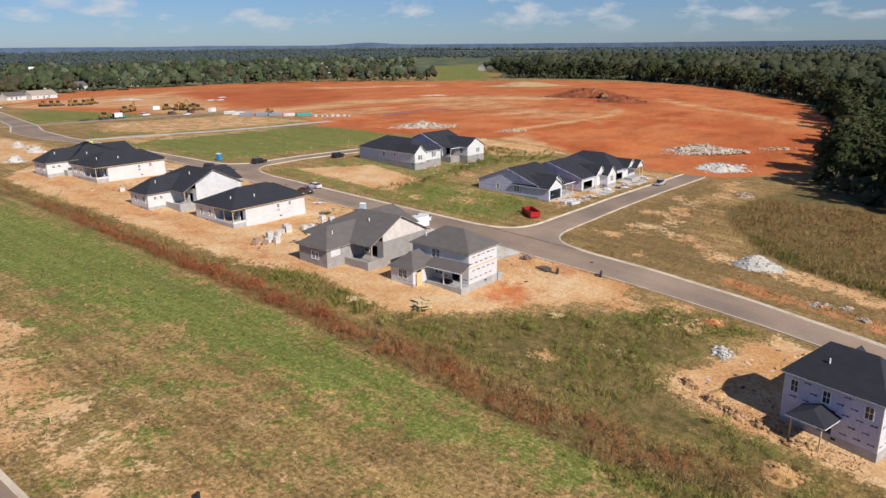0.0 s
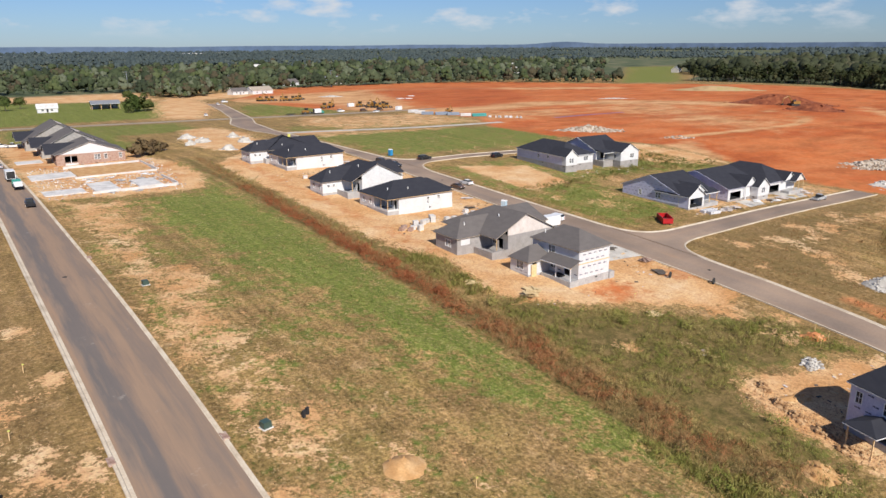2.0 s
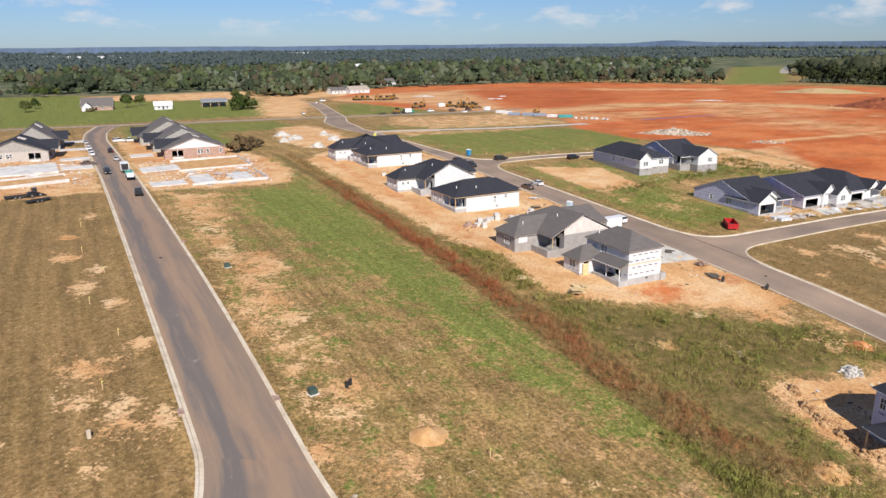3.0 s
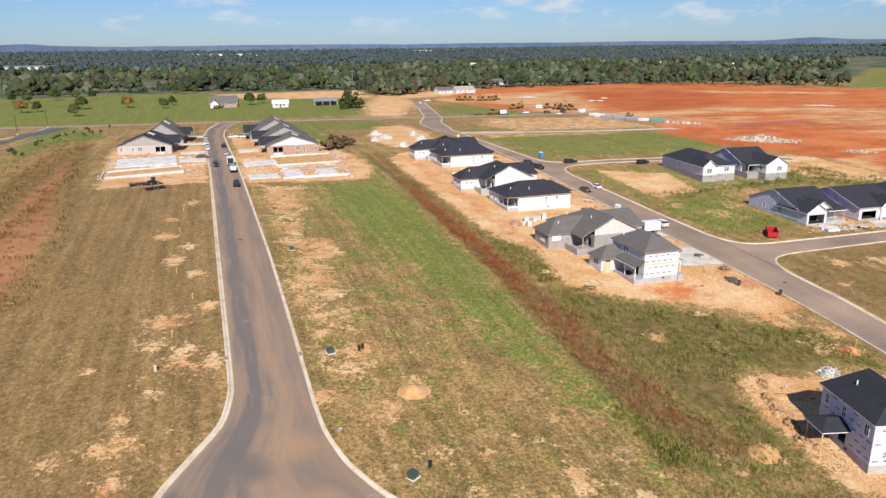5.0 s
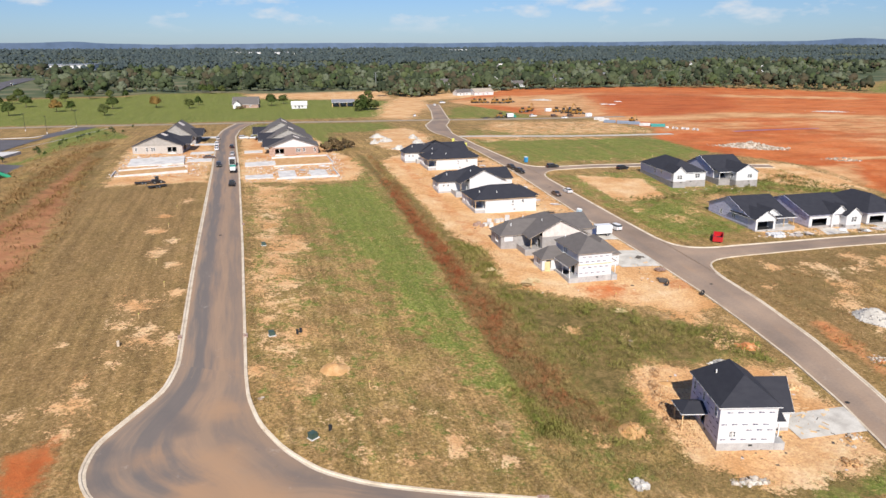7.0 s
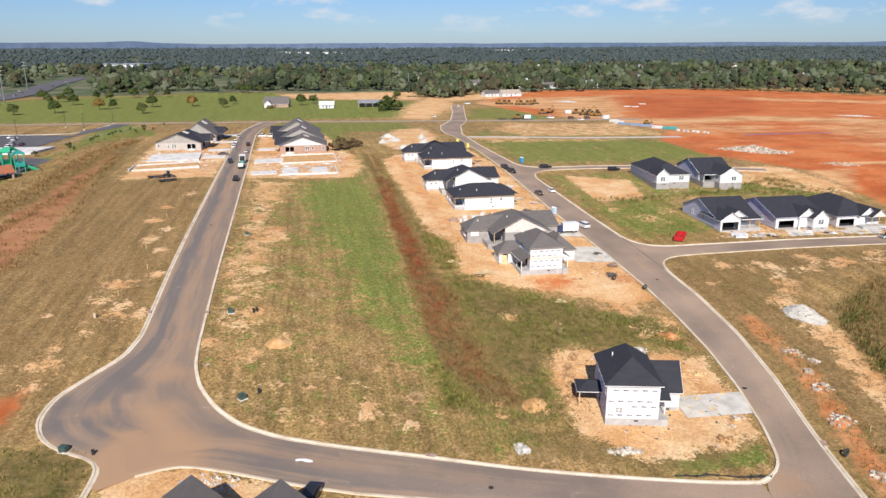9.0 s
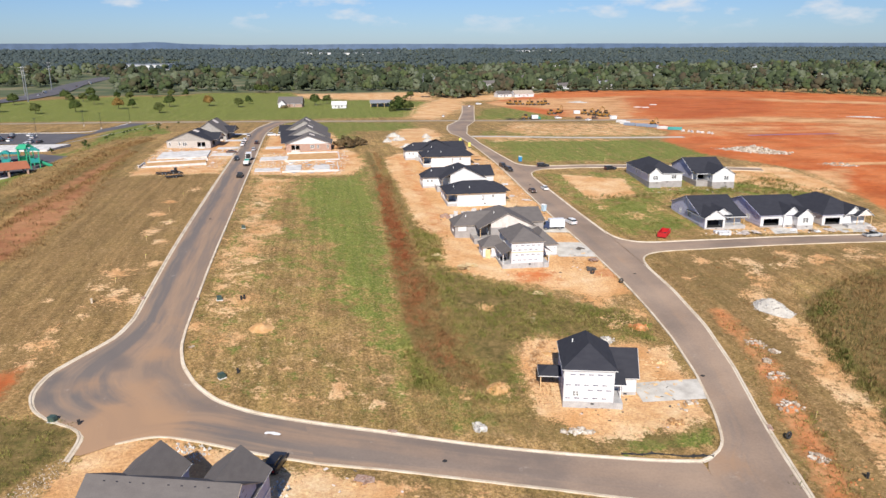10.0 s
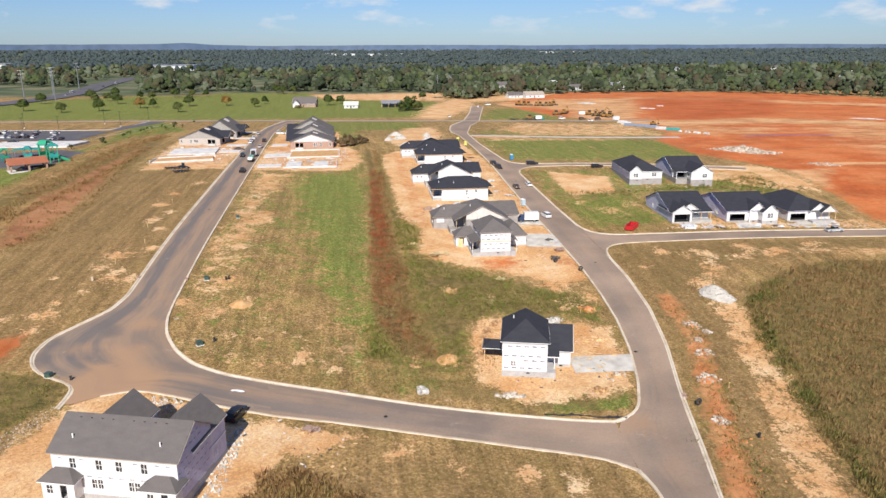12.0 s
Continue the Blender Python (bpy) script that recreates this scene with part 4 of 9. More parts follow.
    mown = noisy(0.42, 5, 0.65, (1.3, 0.05, 1), 15)
    dry = mix(0.75, dry, ramp(mown, [(0.35, (0.32, 0.32, 0.32)), (0.65, (0.66, 0.66, 0.66))]), "OVERLAY")
    thatch = noisy(0.13, 8, 0.72, (1, 1, 1), 63)
    dry = mix(0.5, dry, ramp(thatch, [(0.36, (0.25, 0.25, 0.25)), (0.62, (0.72, 0.72, 0.72))]), "OVERLAY")
    scab = noisy(0.17, 7, 0.7, (1, 0.7, 1), 29)
    dry = mix(calc("MULTIPLY", ramp(scab, [(0.58, (0, 0, 0)), (0.66, (1, 1, 1))]), 0.6), dry, ramp(tuft, [(0.35, (0.4, 0.26, 0.13)), (0.65, (0.58, 0.42, 0.25))]))
    dry = mix(0.65, dry, ramp(grit, [(0.3, (0.12, 0.12, 0.12)), (0.7, (0.88, 0.88, 0.88))]), "OVERLAY")
    green = ramp(tuft, [(0.3, (0.074, 0.118, 0.019)), (0.46, (0.122, 0.172, 0.031)), (0.58, (0.185, 0.212, 0.054)), (0.7, (0.31, 0.27, 0.11))])
    green = mix(0.45, green, ramp(fine_, [(0.3, (0.2, 0.2, 0.2)), (0.7, (0.75, 0.75, 0.75))]), "OVERLAY")
    green = mix(0.4, green, ramp(mown, [(0.35, (0.32, 0.32, 0.32)), (0.65, (0.66, 0.66, 0.66))]), "OVERLAY")
    green = mix(0.4, green, ramp(grit, [(0.3, (0.15, 0.15, 0.15)), (0.7, (0.85, 0.85, 0.85))]), "OVERLAY")
    dry = mix(1.0, dry, ramp(huge, [(0.3, (0.92, 0.9, 0.88)), (0.7, (0.97, 0.95, 0.94))]), "MULTIPLY")
    dry = mix(0.7, dry, ramp(speck, [(0.34, (0.14, 0.14, 0.14)), (0.5, (0.5, 0.5, 0.5)), (0.66, (0.86, 0.86, 0.86))]), "OVERLAY")
    green = mix(0.6, green, ramp(speck, [(0.34, (0.2, 0.2, 0.2)), (0.5, (0.5, 0.5, 0.5)), (0.66, (0.8, 0.8, 0.8))]), "OVERLAY")
    c = mix(calc("MULTIPLY", cover(z_lush, 0.36, 0.64, 0.045, (0.4, broad), (0.32, clump), (0.28, speck)), 0.92), dry, green)
    wild = ramp(middle, [(0.3, (0.085, 0.08, 0.025)), (0.48, (0.15, 0.115, 0.045)), (0.62, (0.215, 0.155, 0.068)), (0.75, (0.29, 0.205, 0.1))])
    wild = mix(0.55, wild, ramp(fine_, [(0.3, (0.12, 0.12, 0.12)), (0.7, (0.75, 0.75, 0.75))]), "OVERLAY")
    sere = ramp(tuft, [(0.3, (0.115, 0.074, 0.031)), (0.46, (0.19, 0.123, 0.054)), (0.6, (0.265, 0.172, 0.08)), (0.74, (0.37, 0.25, 0.13))])
    sere = mix(0.5, sere, ramp(mown, [(0.35, (0.3, 0.3, 0.3)), (0.65, (0.68, 0.68, 0.68))]), "OVERLAY")
    sere = mix(0.35, sere, ramp(speck, [(0.34, (0.2, 0.2, 0.2)), (0.5, (0.48, 0.48, 0.48)), (0.66, (0.76, 0.76, 0.76))]), "OVERLAY")
    c = mix(z_brown, c, sere)
    fleck = noisy(2.2, 6, 0.8, shift=47)
    c = mix(calc("MULTIPLY", ramp(fleck, [(0.56, (0, 0, 0)), (0.63, (1, 1, 1))]), 0.62), c, ramp(middle, [(0.35, (0.42, 0.31, 0.15)), (0.65, (0.6, 0.47, 0.28))]))
    c = mix(calc("MULTIPLY", ramp(fleck, [(0.37, (1, 1, 1)), (0.44, (0, 0, 0))]), 0.8), c, ramp(middle, [(0.35, (0.08, 0.075, 0.025)), (0.65, (0.13, 0.1, 0.04))]))
    c = mix(edge(z_rough, 0.5, 0.25), c, wild)
    tan = ramp(large, [(0.3, (0.5, 0.268, 0.115)), (0.46, (0.58, 0.348, 0.175)), (0.58, (0.635, 0.428, 0.245)), (0.72, (0.68, 0.515, 0.335))])
    tan = mix(0.4, tan, ramp(fine_, [(0.25, (0.25, 0.25, 0.25)), (0.7, (0.7, 0.7, 0.7))]), "OVERLAY")
    tan = mix(ramp(patch, [(0.5, (0, 0, 0)), (0.68, (0.45, 0.45, 0.45))]), tan, ramp(middle, [(0.35, (0.4, 0.19, 0.075)), (0.65, (0.52, 0.28, 0.13))]))
    clod = noisy(1.1, 6, 0.78, shift=91)
    tan = mix(0.3, tan, ramp(clod, [(0.32, (0.16, 0.16, 0.16)), (0.47, (0.5, 0.5, 0.5)), (0.66, (0.68, 0.68, 0.68))]), "OVERLAY")
    tan = mix(0.45, tan, ramp(speck, [(0.34, (0.22, 0.22, 0.22)), (0.5, (0.5, 0.5, 0.5)), (0.66, (0.74, 0.74, 0.74))]), "OVERLAY")
    c = mix(cover(z_bare, 0.345, 0.655, 0.02, (0.36, noisy(0.24, 5, 0.6, (1, 0.8, 1), 31)), (0.34, noisy(0.9, 5, 0.68, shift=57)), (0.3, noisy(2.6, 4, 0.7, shift=3))), c, tan)
    swept = noisy(0.035, 6, 0.62, (1, 2.2, 1), 5)
    wheel = noisy(0.06, 7, 0.66, (0.7, 1.5, 1), 53)
    clay = ramp(huge, [(0.3, (0.378, 0.093, 0.029)), (0.44, (0.450, 0.128, 0.041)), (0.55, (0.495, 0.170, 0.062)), (0.62, (0.468, 0.140, 0.049)), (0.72, (0.396, 0.098, 0.031))])
    clay = mix(calc("MULTIPLY", ramp(swept, [(0.45, (0, 0, 0)), (0.66, (1, 1, 1))]), 0.45), clay, ramp(large, [(0.3, (0.378, 0.102, 0.033)), (0.7, (0.540, 0.264, 0.123))]))
    clay = mix(edge(z_pale, 0.7, 0.4, large), clay, ramp(wheel, [(0.3, (0.450, 0.212, 0.090)), (0.5, (0.522, 0.297, 0.148)), (0.7, (0.576, 0.365, 0.205))]))
    clay = mix(calc("MULTIPLY", edge(z_deep, 0.9, 0.4, wheel), 0.75), clay, ramp(swept, [(0.3, (0.306, 0.072, 0.025)), (0.5, (0.378, 0.098, 0.033)), (0.7, (0.432, 0.128, 0.045))]))
    clay = mix(calc("MULTIPLY", edge(z_stain, 0.3, 0.3), 0.8), clay, ramp(large, [(0.3, (0.23, 0.115, 0.064)), (0.7, (0.36, 0.205, 0.115))]))
    track = ramp(wheel, [(0.38, (0.3, 0.3, 0.3)), (0.5, (0.55, 0.55, 0.55)), (0.6, (0.66, 0.66, 0.66))])
    clay = mix(0.4, clay, track, "OVERLAY")
    clay = mix(0.35, clay, ramp(middle, [(0.3, (0.25, 0.25, 0.25)), (0.7, (0.72, 0.72, 0.72))]), "OVERLAY")
    c = mix(edge(z_red, 0.5, 0.16), c, clay)
    warm = n.new("ShaderNodeMixRGB")
    warm.blend_type = "MULTIPLY"
    warm.inputs["Fac"].default_value = 1.0
    warm.inputs["Color2"].default_value = (1.0, 0.965, 0.9, 1)
    l.new(c, warm.inputs["Color1"])
    c = warm.outputs["Color"]
    # woods floor lightened and blued, with far haze put into its colour
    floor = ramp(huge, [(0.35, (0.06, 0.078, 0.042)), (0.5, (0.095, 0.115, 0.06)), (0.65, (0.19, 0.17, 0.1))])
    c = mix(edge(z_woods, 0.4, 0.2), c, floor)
    l.new(c, p.inputs["Base Color"])
    b = n.new("ShaderNodeBump")
    b.inputs["Strength"].default_value = 0.7
    b.inputs["Distance"].default_value = 0.16
    l.new(calc("ADD", calc("ADD", fine_, calc("MULTIPLY", clod, calc("MULTIPLY", z_bare, 1.2))), calc("MULTIPLY", grit, 0.35)), b.inputs["Height"])
    l.new(b.outputs["Normal"], p.inputs["Normal"])
    return m


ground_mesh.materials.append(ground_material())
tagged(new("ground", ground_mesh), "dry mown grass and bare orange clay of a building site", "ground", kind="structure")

# ---- streets and kerbs ----
for k, (name, a, b, lanes) in enumerate(PAVED):
    tagged(part(name, ribbon(a, b, 2.0, lanes, 0.0), "asphalt", smooth=True), "worn grey-brown asphalt street with tyre dust", "road", kind="structure")
for line, side in ((A_WEST, -1), (A_EAST, 1), (B_WEST, 1), (S_EDGE[1:], -1), (S_WEST, -1), (B_EAST_S, -1), (C_SOUTH, -1), (C_NORTH, 1), (B_EAST_M, -1), (D_SOUTH, -1), (D_NORTH, 1), (B_EAST_N, -1)):
    tagged(part("kerb", kerb(line, side), "kerb"), "pale concrete rolled kerb along the street", "kerb", kind="structure")
M["lane"] = material("old_tan_asphalt", [(0.26, 0.21, 0.16), (0.36, 0.3, 0.23)], 0.1, 0.95, fine=2)
M["lot_asphalt"] = material("new_black_asphalt", [(0.085, 0.08, 0.088), (0.12, 0.113, 0.12)], 0.1, 0.9, fine=2)
tagged(part("road", ribbon(offset(CROSS, 4), offset(CROSS, -4), 6, 4, 0.02), "lane", smooth=True), "pale two-lane country road across the view", "road", kind="structure")
tagged(part("road", ribbon(offset(GRAVEL_WAY, 2.6), offset(GRAVEL_WAY, -2.6), 4, 4, 0.03), "gravel", smooth=True), "pale crushed-stone bed of an unfinished street", "road", kind="structure")
tagged(part("road", ribbon(offset(HIGHWAY, 13), offset(HIGHWAY, -13), 12, 6, 0.6), "lot_asphalt", smooth=True), "broad dark highway beyond the farm", "road", kind="structure")


# ---- houses ----
TH = 0.16


def wall_boxes(mesh, side, x0, y0, x1, y1, z0, z1, holes):
    """One wall of a block as a single solid with its openings (u, v, width, height) cut through."""
    lo, hi = (x0, x1) if side in "SN" else (y0 + TH, y1 - TH)
    base = x0 if side in "SN" else y0
    us = sorted({lo, hi, *[min(max(base + u + d, lo), hi) for u, v, w, h in holes for d in (0, w)]})
    vs = sorted({z0, z1, *[min(max(z0 + v + d, z0), z1) for u, v, w, h in holes for d in (0, h)]})
    nu, nv = len(us) - 1, len(vs) - 1

    def solid(i, j):
        if not (0 <= i < nu and 0 <= j < nv):
            return False
        mu, mv = (us[i] + us[i + 1]) / 2 - base, (vs[j] + vs[j + 1]) / 2 - z0
        return not any(u < mu < u + w and v < mv < v + h for u, v, w, h in holes)

    faces_at = {"S": (y0, y0 + TH), "N": (y1, y1 - TH), "W": (x0, x0 + TH), "E": (x1, x1 - TH)}[side]
    index = {}

    def corner(i, j, k):
        key = (i, j, k)
        if key not in index:
            index[key] = len(mesh.v)
            u, z, d = us[i], vs[j], faces_at[k]
            mesh.v.append((u, d, z) if side in "SN" else (d, u, z))
        return index[key]

    for i in range(nu):
        for j in range(nv):
            if not solid(i, j):
                continue
            for k in (0, 1):
                q = (corner(i, j, k), corner(i + 1, j, k), corner(i + 1, j + 1, k), corner(i, j + 1, k))
                mesh.f.append(q if (side in "SE") == (k == 0) else q[::-1])
            for di, dj, a, b in ((-1, 0, (i, j), (i, j + 1)), (1, 0, (i + 1, j), (i + 1, j + 1)), (0, -1, (i, j), (i + 1, j)), (0, 1, (i, j + 1), (i + 1, j + 1))):
                if not solid(i + di, j + dj):
                    mesh.f.append((corner(*a, 0), corner(*b, 0), corner(*b, 1), corner(*a, 1)))


def on_wall(side, x0, y0, x1, y1, u, z, out):
    """A frame for what sits on a wall: x along it, y inward, at a height, some way out."""
    if side == "S":
        return pose(x0 + u, y0 - out, z)
    if side == "N":
        return pose(x0 + u, y1 + out, z, 0, 0, 180) @ Matrix.Diagonal((-1, 1, 1, 1))
    if side == "W":
        return pose(x0 - out, y0 + u, z, 0, 0, -90) @ Matrix.Diagonal((-1, 1, 1, 1))
    return pose(x1 + out, y0 + u, z, 0, 0, 90)


def window(parent, m, w, h, cols=1, frame_mat="trim"):
    """A sash window in its opening: frame ring, glazing bars, pane. cols 2: two side by side."""
    for k in range(cols):
        q = m @ pose(w / cols * k, 0, 0)
        sash(parent, q, w / cols, h, frame_mat)


def sash(parent, m, w, h, frame_mat):
    t, a, b = 0.08, -0.05, 0.08
    outer = [(-t, -t), (w + t, -t), (w + t, h + t), (-t, h + t)]
    inner = [(0.02, 0.02), (w - 0.02, 0.02), (w - 0.02, h - 0.02), (0.02, h - 0.02)]
    fr = Mesh()
    fr.v = [tuple(m @ Vector((x, y, z))) for y in (a, b) for x, z in outer + inner]
    for i in range(4):
        j = (i + 1) % 4
        fr.f += [(i, j, 4 + j, 4 + i), (8 + j, 8 + i, 12 + i, 12 + j), (i, 8 + i, 8 + j, j), (4 + i, 4 + j, 12 + j, 12 + i)]
    ob = part("window", fr, frame_mat, parent)
    d, x, z = 0.028, w / 2, h / 2
    cross = [(x - d, 0.02), (x + d, 0.02), (x + d, z - d), (w - 0.02, z - d), (w - 0.02, z + d), (x + d, z + d), (x + d, h - 0.02), (x - d, h - 0.02), (x - d, z + d), (0.02, z + d), (0.02, z - d), (x - d, z - d)]
    part("glazing_bar", Mesh().prism(cross, 0, 0.04, m @ pose(0, 0.044, 0, 90, 0, 0)), frame_mat, ob)
    part("pane", Mesh().box(0, 0.055, 0, w, 0.07, h, m), "glass", ob, "dark reflecting glass")
    return ob


def block(parent, x0, y0, x1, y1, z0, z1, mat, openings=(), foundation=None, base="block", mats=None):
    """Four walls on a foundation. openings: side, u, v, width, height, kind (w window, ww double window, o open)."""
    for side in "SNWE":
        mine = [o for o in openings if o[0] == side]
        mesh = Mesh()
        wall_boxes(mesh, side, x0, y0, x1, y1, z0, z1, [o[1:5] for o in mine])
        part("wall", mesh, (mats or {}).get(side, mat), parent)
        for _, u, v, w, h, kind in mine:
            if kind[0] == "w":
                window(parent, on_wall(side, x0, y0, x1, y1, u, z0 + v, 0.0), w, h, len(kind))
    if foundation is not None:
        part("foundation", Mesh().box(x0 - 0.03, y0 - 0.03, foundation, x1 + 0.03, y1 + 0.03, z0 - 0.004), base, parent, "grey cinder block foundation")
        for side, u in (("S", (x1 - x0) * 0.55), ("W", (y1 - y0) * 0.4)):
            m = on_wall(side, x0, y0, x1, y1, u, z0 - 0.5, 0.045)
            part("crawl_vent", Mesh().box(0, 0, 0, 0.55, 0.05, 0.3, m), "dark", parent, "dark crawl-space vent")


def prints(parent, side, x0, y0, x1, y1, rows, every=1.5, holes=(), w=0.62, h=0.13, skip=0.0):
    """Printed marks on house wrap, as plain bars."""
    size = (x1 - x0) if side in "SN" else (y1 - y0)
    mesh, k = Mesh(), 0
    for r, z in enumerate(rows):
        u = 0.35 + (0.7 if r % 2 else 0.0)
        while u + w < size - 0.15:
            if not any(a - 0.2 < u + w and u < a + c + 0.2 and b - 0.15 < z + h and z < b + d + 0.15 for a, b, c, d in holes):
                m = on_wall(side, x0, y0, x1, y1, u, z, 0.006)
                q = h * (0.8 + 0.2 * ((r + k) % 2))
                mesh.box(0, 0, 0, w * 0.46, 0.004, q, m).box(w * 0.52, 0, 0.02, w, 0.004, q * 0.85, m)
            u += every
            k += 1
    if mesh.v:
        part("wrap_print", mesh, "print", parent, "dark printed bars on the wrap")["kind"] = "stuff"


def roof(parent, x0, y0, x1, y1, ze, zr, axis="x", a=None, b=None, o=0.4, mat="shingle_dark", fascia="wood", gable=None, thick=0.16, pipes=()):
    """A hip or gable roof. a, b: how far the ridge stays inside each end (0: gable)."""
    if axis == "y":
        q = Matrix(((0, 1, 0, 0), (1, 0, 0, 0), (0, 0, 1, 0), (0, 0, 0, 1)))
        rx0, rx1, ry0, ry1 = y0, y1, x0, x1
    else:
        q = Matrix.Identity(4)
        rx0, rx1, ry0, ry1 = x0, x1, y0, y1
    half = (ry1 - ry0) / 2
    a = half if a is None else a
    b = half if b is None else b
    s = (zr - ze) / half
    ym, drop = (ry0 + ry1) / 2, o * s
    zl = ze - drop + thick
    oa, ob_ = (o, o)
    X0, X1, Y0, Y1 = rx0 - oa, rx1 + ob_, ry0 - o, ry1 + o
    R0 = rx0 + a if a else X0
    R1 = rx1 - b if b else X1
    zt = zr + thick
    c = [(X0, Y0, zl), (X1, Y0, zl), (X1, Y1, zl), (X0, Y1, zl), (R0, ym, zt), (R1, ym, zt)]
    low = [(x, y, z - thick) for x, y, z in c]
    pts = [tuple(q @ Vector(p)) for p in c + low]
    f = [(0, 1, 5, 4), (2, 3, 4, 5), (1, 2, 5), (3, 0, 4)]
    g = [tuple(6 + i for i in reversed(t)) for t in f]
    rim = [(0, 6, 7, 1), (2, 8, 9, 3)]
    if a:
        rim.append((3, 9, 6, 0))
    else:
        f.remove((3, 0, 4)), g.remove(tuple(6 + i for i in reversed((3, 0, 4))))
        rim += [(3, 9, 10, 4), (4, 10, 6, 0)]
    if b:
        rim.append((1, 7, 8, 2))
    else:
        f.remove((1, 2, 5)), g.remove(tuple(6 + i for i in reversed((1, 2, 5))))
        rim += [(1, 7, 11, 5), (5, 11, 8, 2)]
    mesh = Mesh()
    faces = f + g + rim
    mesh.v, mesh.f = pts, [t[::-1] for t in faces] if axis == "y" else faces
    ob = part("roof", mesh, mat, parent)
    d = 0.03
    text = {"wood": "bare timber fascia board", "trim": "white fascia board"}.get(fascia, "muted fascia board")

    def board(mesh):
        part("fascia", mesh, fascia, ob, text)

    for yy, sgn in ((Y0, -1), (Y1, 1)):
        board(Mesh().box(X0, yy + (0.003 if sgn > 0 else -d), zl - thick - 0.02, X1, yy + (d if sgn > 0 else -0.003), zl - 0.08, q))
    if a:
        board(Mesh().box(X0 - d, Y0, zl - thick - 0.02, X0 - 0.003, Y1, zl - 0.08, q))
    if b:
        board(Mesh().box(X1 + 0.003, Y0, zl - thick - 0.02, X1 + d, Y1, zl - 0.08, q))
    for end, xx, sgn in ((a, X0, -1), (b, X1, 1)):
        if not end:
            for ya in (Y0, Y1):
                p, r = Vector((xx + sgn * 0.02, ya, zl - 0.14)), Vector((xx + sgn * 0.02, ym, zt - 0.14))
                board(Mesh().tube(q @ p, q @ r, 0.055, n=4))
    if gable:
        for end, xx, sgn in ((a, rx0, 1), (b, rx1, -1)):
            if end == 0:
                gm = Mesh()
                k = [(xx, ry0, ze), (xx, ry1, ze), (xx, ym, zr - 0.02)]
                k += [(x + sgn * TH, y, z) for x, y, z in k]
                gm.v = [tuple(q @ Vector(p)) for p in k]
                gm.f = [(0, 1, 2), (5, 4, 3), (0, 3, 4, 1), (1, 4, 5, 2), (2, 5, 3, 0)]
                part("gable", gm, gable, parent)
    if pipes:
        for px, py in pipes:
            u, v = (px, py) if axis == "x" else (py, px)
            zz = zr - abs(v - ym) * s
            if a and u < rx0 + a:
                zz = min(zz, ze + (u - rx0) * (zr - ze) / a)
            if b and u > rx1 - b:
                zz = min(zz, ze + (rx1 - u) * (zr - ze) / b)
            part("vent_pipe", Mesh().tube((px, py, zz - 0.1), (px, py, zz + 0.75), 0.09), "pvc", ob, "white plastic vent pipe")
    return ob


def leanto(parent, x0, y0, x1, y1, zlow, zhigh, low_side, mat, fascia="trim", o=0.3):
    """A single slope, low on one side."""
    t = 0.14
    zs = {"W": (zlow, zhigh, zhigh, zlow), "E": (zhigh, zlow, zlow, zhigh), "S": (zlow, zlow, zhigh, zhigh), "N": (zhigh, zhigh, zlow, zlow)}[low_side]
    xy = [(x0, y0), (x1, y0), (x1, y1), (x0, y1)]
    m = Mesh()
    m.v = [(x, y, z) for (x, y), z in zip(xy, zs)] + [(x, y, z + t) for (x, y), z in zip(xy, zs)]
    m.f = [(3, 2, 1, 0), (4, 5, 6, 7), (0, 1, 5, 4), (1, 2, 6, 5), (2, 3, 7, 6), (3, 0, 4, 7)]
    ob = part("porch_roof", m, mat, parent)
    e = Mesh()
    i = {"W": (3, 0), "E": (1, 2), "S": (0, 1), "N": (2, 3)}[low_side]
    a, b = Vector(m.v[i[0]]), Vector(m.v[i[1]])
    dx, dy = {"W": (-0.02, 0), "E": (0.02, 0), "S": (0, -0.02), "N": (0, 0.02)}[low_side]
    e.box(min(a.x, b.x) + dx - 0.015, min(a.y, b.y) + dy - 0.015, zlow - 0.06, max(a.x, b.x) + dx + 0.015, max(a.y, b.y) + dy + 0.015, zlow + t - 0.03)
    part("fascia", e, fascia, ob)
    return ob


def posts(parent, spots, z0, z1, mat="wood", r=0.07):
    for x, y in spots:
        part("post", Mesh().box(x - r, y - r, z0, x + r, y + r, z1), mat, parent, "square porch post")


def house(name, x, y, rz, zx, zy, label, group=""):
    h = thing(name, x, y, rz, label, "house", group, z=ground_at(zx, zy))
    return h


